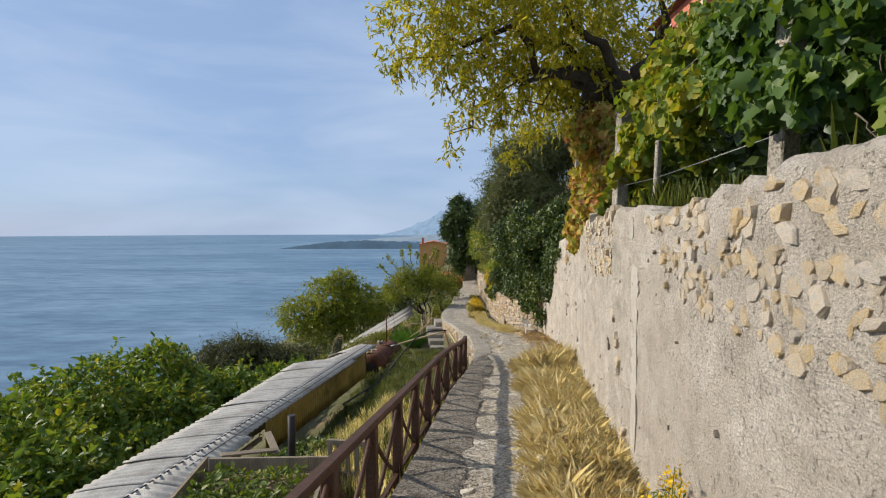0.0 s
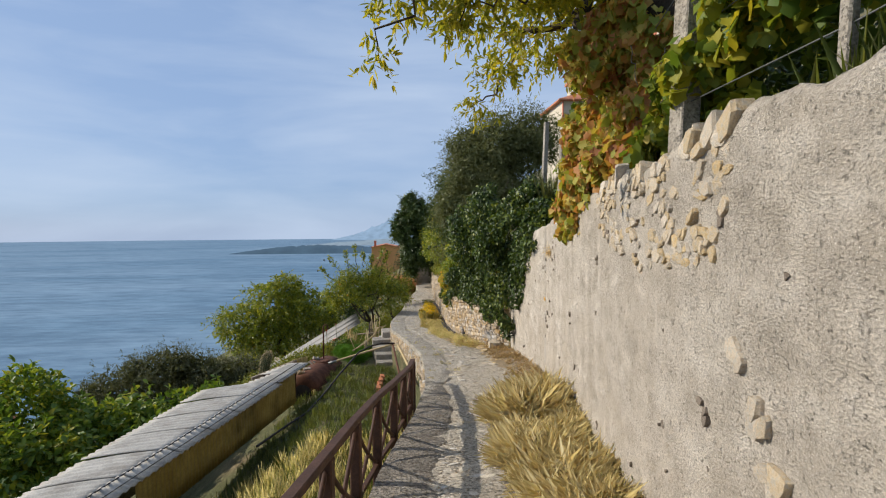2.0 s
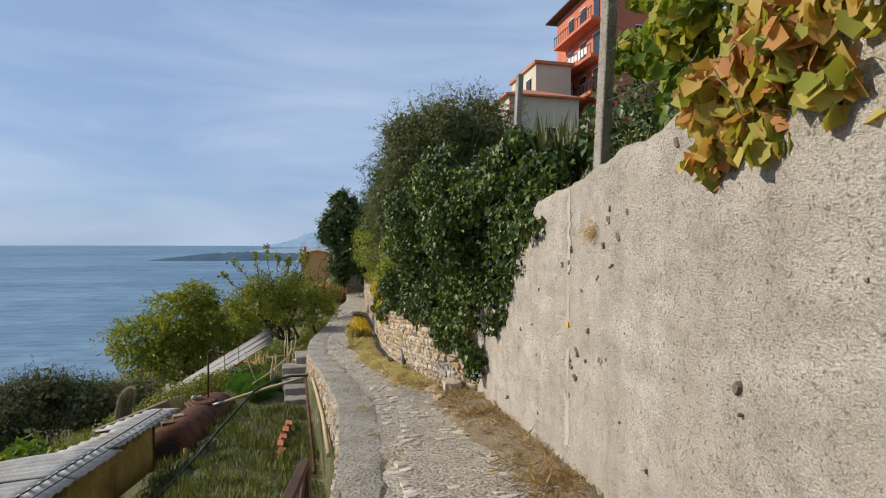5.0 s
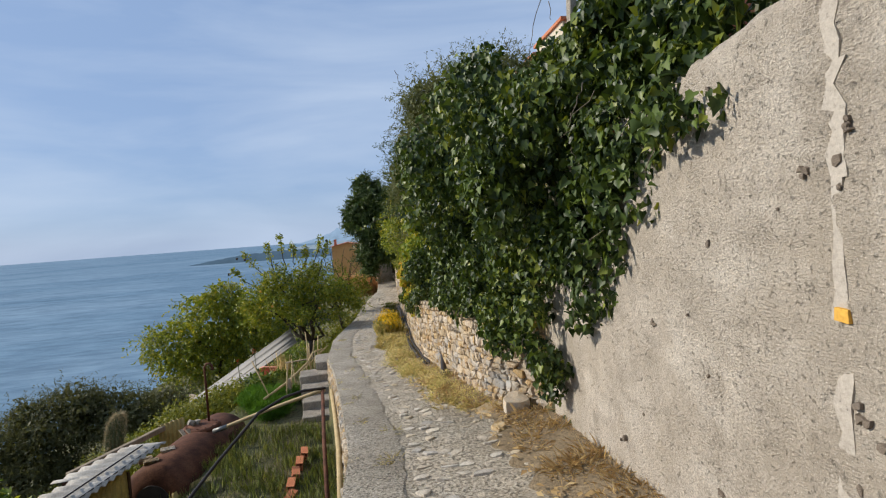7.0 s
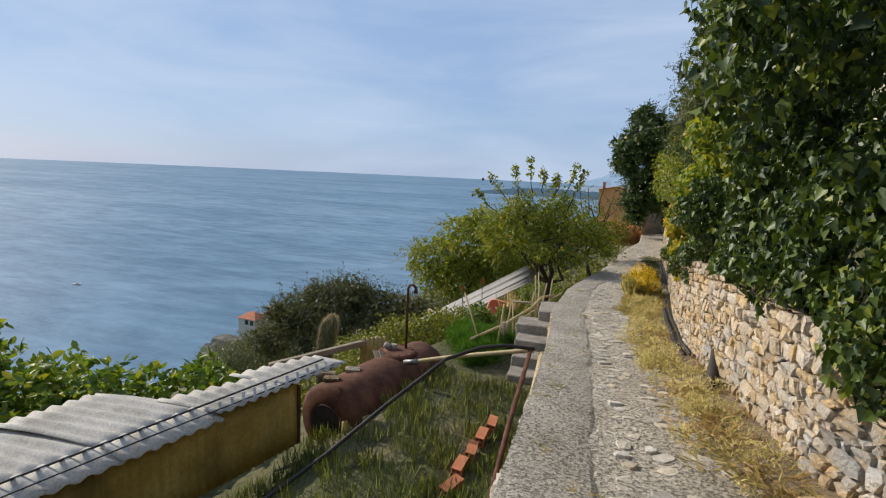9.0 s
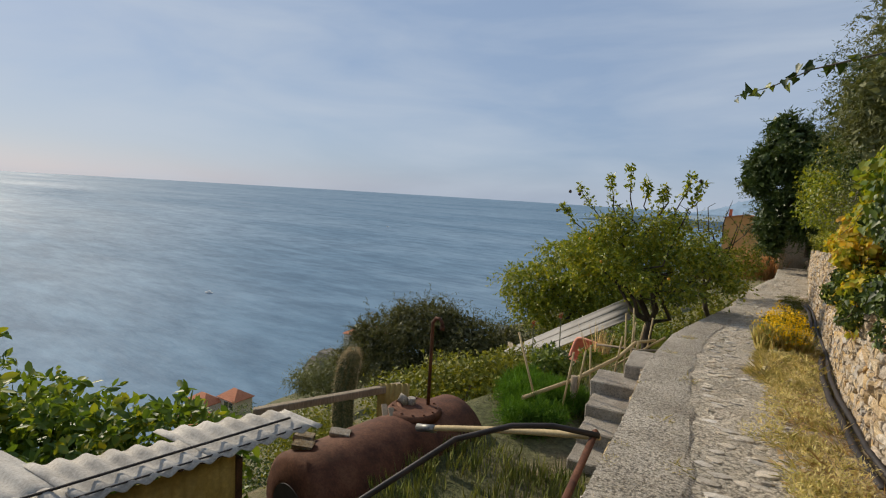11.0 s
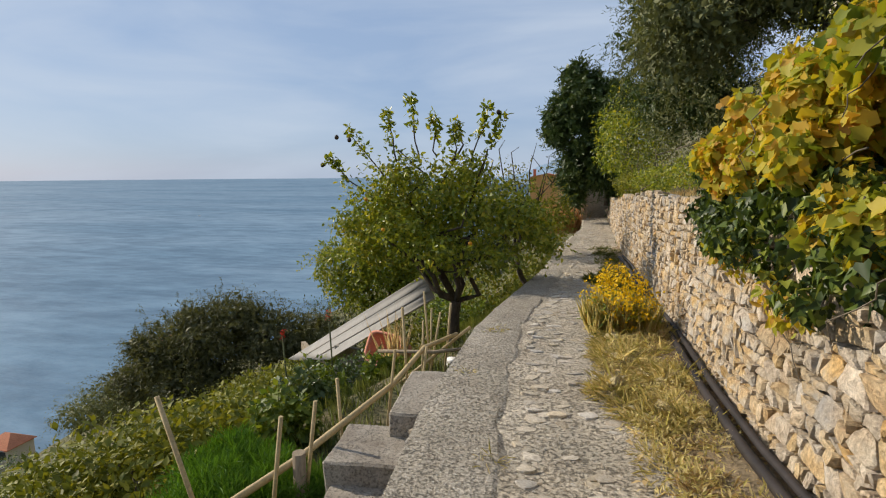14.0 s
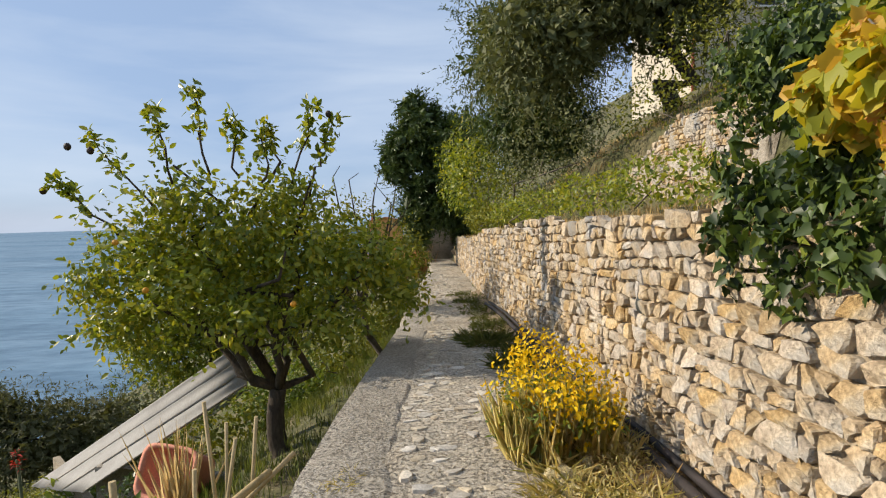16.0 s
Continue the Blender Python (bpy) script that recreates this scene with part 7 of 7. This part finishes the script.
# cream house beside it
cream = thing("cream_house", (19.2, 52.6, 9.0), "flat-roofed cream house with small dark windows", "house")
part("wall", box_bm((0, 0, 1.9), (3.2, 6.2, 10.0)), "cream_wall", cream)
part("roof", box_bm((0, 0, 7.0), (3.6, 6.7, 0.25)), "tiles", cream)
for j in range(2):
    for z in (2.6, 5.2):
        window(cream, (-1.62, -1.6 + 2.8 * j, z), 0.9, 1.4, "x")
# beige house seen past the olive
beige = thing("beige_house", (16.3, 47.5, 5.0), "beige plastered house behind the olive trees", "house")
part("wall", box_bm((0, 0, 2.6), (5.6, 6.0, 8.0)), "cream_wall", beige)
gable_roof(beige, (0, 0, 6.6), 5.6, 6.0, 1.4)
part("downpipe", tube_bm([(-2.75, -3.06, -1), (-2.75, -3.06, 6.6)], 0.07, 8), "red_wall", beige)
part("stair", box_bm((1.4, -3.5, 0.6), (2.6, 0.9, 2.2)), "concrete", beige)
window(beige, (0.6, -3.02, 3.6), 1.0, 1.5, "y")
# ochre house beyond the end of the path
ochre = thing("ochre_house", (-2.0, 105.0, -9.0), "ochre house with a low tiled gable and chimney beyond the path", "house")
part("wall", box_bm((0, 4.5, 3.4), (5.4, 9.0, 7.8)), "orange_wall", ochre)
bm = bmesh.new()
gv0 = [bm.verts.new(p) for p in ((-2.7, 0.0, 7.3), (2.7, 0.0, 7.3), (0, 0.0, 7.85))]
gv1 = [bm.verts.new(p) for p in ((-2.7, 9.0, 7.3), (2.7, 9.0, 7.3), (0, 9.0, 7.85))]
bm.faces.new(gv0)
bm.faces.new(gv1[::-1])
for a, b in ((0, 1), (1, 2), (2, 0)):
    bm.faces.new((gv0[b], gv0[a], gv1[a], gv1[b]))
part("gable", bm, "orange_wall", ochre)
for k in (-1, 1):
    part("roof", box_bm((k * 1.42, 4.5, 7.62), (2.95, 9.6, 0.12), (0, k * 11.5, 0)), "tiles", ochre)
ch = part("chimney", box_bm((-2.05, 1.2, 7.9), (0.42, 0.42, 1.2)), "red_wall", ochre)
part("cap", box_bm((-2.05, 1.2, 8.55), (0.55, 0.55, 0.12)), "tiles", ch)
# village roofs by the shore
for i, (x, y, z, sx, sy, h, mt) in enumerate(((-95, 80, -49.5, 6, 4.5, 2.6, "white"), (-88, 74, -49, 6, 4.5, 2.6, "cream_wall"), (-90, 84, -48.5, 5, 4.5, 2.6, "cream_wall"), (-103, 137, -48, 6, 5, 2.4, "cream_wall"), (-98, 142, -47.5, 6, 5, 2.6, "white"), (-80, 70, -47, 6, 5, 2.6, "white"))):
    v = thing("village_house", (x, y, z), "village house with a terracotta tiled roof near the shore", "house", "village houses")
    part("wall", box_bm((0, 0, h / 2 - 2), (sx, sy, h + 4)), mt, v)
    gable_roof(v, (0, 0, h), sx, sy, 1.8)
    window(v, (0, -sy / 2 - 0.02, h * 0.6), 1.1, 1.5, "y")
    window(v, (sx * 0.3, -sy / 2 - 0.02, h * 0.6), 1.1, 1.5, "y")
rk = [pose(x, y, z, 10 * i, 20 * i, 33 * i) @ Matrix.Diagonal((s, s, s * 0.8, 1)) for i, (x, y, z, s) in enumerate(((-98, 122, -50, 8), (-101, 118, -51, 6), (-95, 114, -50, 7), (-104, 124, -51, 5), (-92, 108, -50, 6)))]
rs_ = stone_shapes(77, 4)
for i, m in enumerate(rk):
    tagged(part("shore_rock", rs_[i % 4].copy(), "rock"), "dark rock on the shore", "rock", "shore rocks").matrix_world = m
# boats
for x, y, rz in ((-203.5, 155, 200), (-420, 560, 10)):
    b = thing("boat", (x, y, -51), "small white motor boat far out on the water", "boat", "boats", rz)
    b.scale = (0.55, 0.55, 0.55)
    bm = bmesh.new()
    pr = [(-3, 0.9), (0, 1.1), (2, 0.8), (3.4, 0.02)]
    v1 = [bm.verts.new((px, w, 0.9)) for px, w in pr] + [bm.verts.new((px, -w, 0.9)) for px, w in reversed(pr)]
    v0 = [bm.verts.new((px * 0.9, w * 0.6, -0.2)) for px, w in pr] + [bm.verts.new((px * 0.9, -w * 0.6, -0.2)) for px, w in reversed(pr)]
    bm.faces.new(v1)
    for k in range(8):
        bm.faces.new((v0[k], v0[(k + 1) % 8], v1[(k + 1) % 8], v1[k]))
    part("hull", bm, "white", b)
    part("cabin", box_bm((-0.6, 0, 1.4), (1.8, 1.3, 1.1), (0, 0, 0), 0.15), "white", b)

# wall and gate at the end of the path
end = thing("garden_wall", (2.6, 47.5, -3.3), "pale rendered wall with rough edges at the end of the path", "wall")
part("body", box_bm((0.3, 0.6, 0.9), (2.6, 0.35, 2.2), (0, 0, 14), 0.04), "concrete", end)
part("pillar", box_bm((-0.75, -0.9, 0.7), (0.22, 0.22, 1.8), (0, 0, 5), 0.02), "wood", end)
part("kerb", box_bm((0.2, -0.4, 0.05), (1.8, 0.3, 0.18), (0, 0, 8), 0.03), "concrete", end)

# ---- details of the concrete wall ----
def on_wall(y, z, out=0.0):
    return Vector((xw(y) - out, y, z))


def wall_turn(y):
    return -math.degrees(math.atan2(xw(y + 0.2) - xw(y - 0.2), 0.4))


def slab(name, pts, thick, mat, parent, label=""):
    """A flat uneven patch of render: pts are (y, z) round its outline."""
    bm = bmesh.new()
    f = [bm.verts.new(on_wall(y, z, thick)) for y, z in pts]
    b = [bm.verts.new(on_wall(y, z, -0.06)) for y, z in pts]
    bm.faces.new(f)
    n = len(pts)
    for k in range(n):
        bm.faces.new((f[k], f[(k + 1) % n], b[(k + 1) % n], b[k]))
    ob = part(name, bm, mat, parent, label)
    return ob


def strip_patch(y0, segs, seed, thick=0.008):
    """A smooth vertical repair: short uneven slabs one above another. segs: (z, half width)."""
    rng = random.Random(seed)
    for (z0, w0), (z1, w1) in zip(segs, segs[1:]):
        k = 5
        a = [(y0 - w0 - (w1 - w0) * i / k + rng.gauss(0, 0.012), z0 + (z1 - z0) * i / k) for i in range(k + 1)]
        b = [(y0 + w0 + (w1 - w0) * i / k + rng.gauss(0, 0.012), z0 + (z1 - z0) * i / k) for i in range(k, -1, -1)]
        slab("render_patch", a + b, thick, "patch", wall_concrete, "smooth grey mortar patch")


strip_patch(3.86, [(-0.35, 0.07), (0.15, 0.09), (0.55, 0.11), (0.68, 0.08), (0.95, 0.12), (1.05, 0.13), (1.18, 0.08), (1.26, 0.07)], 1)
strip_patch(4.0, [(1.34, 0.07), (1.50, 0.06)], 2)
strip_patch(11.30, [(-1.5, 0.035), (-1.0, 0.045), (-0.5, 0.04), (0.0, 0.03), (0.5, 0.026), (0.9, 0.03), (1.2, 0.02)], 3, 0.002)
slab("paint_mark", [(11.25, 0.0), (11.31, 0.005), (11.308, 0.05), (11.253, 0.048)], 0.019, "yellow_paint", wall_concrete, "yellow paint mark")


PALE = stone_shapes(15, 14, 0.3)
for me in PALE:
    me.materials.append(M["stone_pale"])
# flush chips, not recesses: the holes' shade is in their colour
DARK_CHIPS = stone_shapes(16, 8, 0.55)
for me in DARK_CHIPS:
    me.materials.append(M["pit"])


def wall_stone_piece(y, z, w, h, rng, out=0.0, kinds=PALE, name="stone", deep=0.05):
    """A piece set almost flush in the wall's face; out lifts its face."""
    ob = new(name, rng.choice(kinds))
    ob.parent = wall_concrete
    ob.matrix_world = pose(*on_wall(y, z, out + 0.005 - deep / 2), rng.gauss(0, 25), rng.gauss(0, 4), wall_turn(y) + rng.gauss(0, 4)) @ Matrix.Diagonal((deep, w, h, 1))


rngw = random.Random(12)
for i in range(190):   # bare stones showing where the render has fallen off
    y = rngw.uniform(0.5, 3.1)
    wall_stone_piece(y, rngw.uniform(1.02 + 0.10 * max(0, y - 2.3), 1.36), rngw.uniform(0.04, 0.12), rngw.uniform(0.03, 0.08), rngw, rngw.uniform(0.0, 0.016), deep=0.06)
for i in range(70):
    y = rngw.uniform(0.3, 3.5)
    wall_stone_piece(y, rngw.uniform(1.41, min(1.56, top(y) - 0.03)), rngw.uniform(0.07, 0.20), rngw.uniform(0.04, 0.085), rngw, rngw.uniform(-0.004, 0.018), deep=0.08)
for i in range(140):
    y = rngw.uniform(4.9, 7.3)
    wall_stone_piece(y, rngw.uniform(0.86 + 0.14 * abs(y - 6), 1.44), rngw.uniform(0.05, 0.17), rngw.uniform(0.035, 0.09), rngw, rngw.uniform(0.0, 0.016), deep=0.06)
for i in range(40):
    y = rngw.uniform(4.9, 7.3)
    wall_stone_piece(y, top(y) - rngw.uniform(0.02, 0.13), rngw.uniform(0.10, 0.24), rngw.uniform(0.07, 0.14), rngw, rngw.uniform(0.0, 0.03), deep=0.10)
for i in range(12):
    u = rngw.random()
    wall_stone_piece(4.9 - 0.7 * u + rngw.gauss(0, 0.06), 0.85 - 1.2 * u + rngw.gauss(0, 0.06), rngw.uniform(0.06, 0.14), rngw.uniform(0.06, 0.12), rngw, 0.025, deep=0.1)
for i in range(60):   # dark chips for pits and small holes, shade painted in their colour
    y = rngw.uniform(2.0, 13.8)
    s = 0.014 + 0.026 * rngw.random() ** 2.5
    wall_stone_piece(y, rngw.uniform(gz(y) + 0.1, top(y) - 0.15), s * 1.3, s * rngw.uniform(1.0, 2.0), rngw, 0.006, DARK_CHIPS, "pit", 0.03)
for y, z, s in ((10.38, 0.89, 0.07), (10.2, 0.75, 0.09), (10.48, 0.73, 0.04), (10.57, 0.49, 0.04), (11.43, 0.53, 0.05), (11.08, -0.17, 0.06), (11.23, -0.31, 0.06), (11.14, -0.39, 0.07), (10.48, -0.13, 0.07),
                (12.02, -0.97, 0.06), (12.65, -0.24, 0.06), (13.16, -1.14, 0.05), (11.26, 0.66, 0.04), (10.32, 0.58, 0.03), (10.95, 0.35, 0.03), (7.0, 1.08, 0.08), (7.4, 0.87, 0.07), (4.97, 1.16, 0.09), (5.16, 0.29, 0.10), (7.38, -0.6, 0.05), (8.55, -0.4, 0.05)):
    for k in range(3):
        wall_stone_piece(y + rngw.gauss(0, s * 0.3), z + rngw.gauss(0, s * 0.35), s * 0.7, s * rngw.uniform(0.5, 0.9), rngw, 0.008, DARK_CHIPS, "pit", 0.03)
tuft = thing("wall_tuft", on_wall(10.68, 0.85), "small brown tuft of dead grass growing from the wall", "plant")
part("blades", leaves("blades", np.random.RandomState(5).normal(size=(160, 3)) * 0.03, np.random.RandomState(6).normal(size=(160, 3)) * 0.5 + np.array([-0.4, 0, -0.8]), np.random.RandomState(7).normal(size=(160, 3)), 0.06 + 0.1 * np.random.RandomState(8).rand(160), "needle"), "dead", tuft)
# stone block and slab by the end of the concrete wall
for x, y, z, s in ((2.55, 15.25, -1.60, (0.34, 0.26, 0.26)), (2.33, 15.5, -1.70, (0.4, 0.3, 0.1)), (2.2, 14.7, -1.6, (0.16, 0.14, 0.1))):
    tagged(part("stone_block", stone_shapes(int(y * 100), 1, 0.25, "z")[0], "stone_pale"), "loose pale stone block lying at the foot of the wall", "stone", "stones at the wall foot").matrix_world = pose(x, y, z, 4, -3, 25) @ Matrix.Diagonal((*s, 1))

# flattened dark ball whose colour stands for the shade in a drain hole
hole = bmesh.new()
bmesh.ops.create_icosphere(hole, subdivisions=2, radius=1.0, matrix=pose(xw(25.15) + 0.006, 25.15, -1.68, 0, 0, 0) @ Matrix.Diagonal((0.03, 0.06, 0.065, 1)))
part("weep_hole_shade", hole, "shutter", wall_stone, "drain hole, its shade drawn as a dark flattened ball")

# ---- edging and cobbles set in the path ----
FLATS = stone_shapes(9, 12, 0.3, "z")
for me in FLATS:
    me.materials.append(M["cobble"])
rngp = random.Random(31)
near_count, far_m, far_x = 0, [], []


def cobble(x, y, sx, sy, lift):
    global near_count
    me = rngp.choice(FLATS)
    m = pose(x, y, gz(y) - 0.028 + lift, rngp.gauss(-5.5, 3), rngp.gauss(0, 3), rngp.uniform(-25, 25)) @ Matrix.Diagonal((sx, sy, 0.075, 1))
    if near_count < 300 and 12.5 < y < 24:
        ob = new("cobble", me)
        ob.parent = path
        ob.matrix_world = m
        near_count += 1
    else:
        far_m.append(me)
        far_x.append(m)


y = 11.0
while y < 40:     # the row that edges the concrete strip
    x = xl(y) + along(y, [(11, 0.55), (14, 0.68), (22, 0.72), (26, 0.66), (32, 0.55)]) + rngp.gauss(0, 0.045)
    s = rngp.uniform(0.10, 0.2)
    cobble(x, y, rngp.uniform(0.09, 0.17), s * 0.85, 0.002)
    y += s * 1.05 + (0.12 if rngp.random() < 0.15 else 0.02)
y = 12.6
while y < 26:     # looser rows across the middle
    for k in range(5):
        if rngp.random() < 0.7:
            x = xl(y) + rngp.uniform(0.78, 1.62)
            if x < xw(y) - 0.45:
                cobble(x, y + rngp.uniform(-0.1, 0.1), rngp.uniform(0.07, 0.19), rngp.uniform(0.06, 0.16), rngp.uniform(-0.008, 0.008))
    y += 0.2
y = 1.2
while y < 12.6:   # the old cobbled stretch by the railing
    for k in range(9):
        x = xl(y) + 0.12 + 1.35 * rngp.random()
        if rngp.random() < 0.75 and x < xw(y) - 0.4:
            cobble(x, y + rngp.uniform(-0.06, 0.06), rngp.uniform(0.07, 0.2), rngp.uniform(0.05, 0.13), rngp.uniform(-0.018, -0.004))
    y += 0.13
y = 26
while y < 44:
    for k in range(6):
        x = xl(y) + rngp.uniform(0.6, 1.5)
        if x < xw(y) - 0.3:
            cobble(x, y, rngp.uniform(0.09, 0.2), rngp.uniform(0.08, 0.16), rngp.uniform(-0.014, 0.0))
    y += 0.2
ob = part("cobbles", join_pieces("cobbles", far_m, far_x), "cobble_far", path)
ob["kind"] = "stuff"

# ---- stones of the walls ----
lay_stones(wall_stone, 14.95, 46, (22.4, 24.7), lambda y: xw(y), lambda y: gz(y) - 0.02, lambda y: top(y) + 0.02, 51)
lay_stones(wall_below, 10.8, 27.2, (0, 0), lambda y: xl(y) - 0.02, lambda y: along(y, BED_Z), lambda y: gz(y) - 0.08, 52)
lay_stones(wall_upper, 27.4, 31.0, (0, 0), lambda y: 4.60 + 0.03 * (y - 28), lambda y: -0.9, lambda y: along(y, [(25.6, 0.35), (28, 0.25), (29.2, 0.3), (30.8, -0.3), (31.6, -0.6)]), 53, tall=(0.04, 0.09), out=0.004)
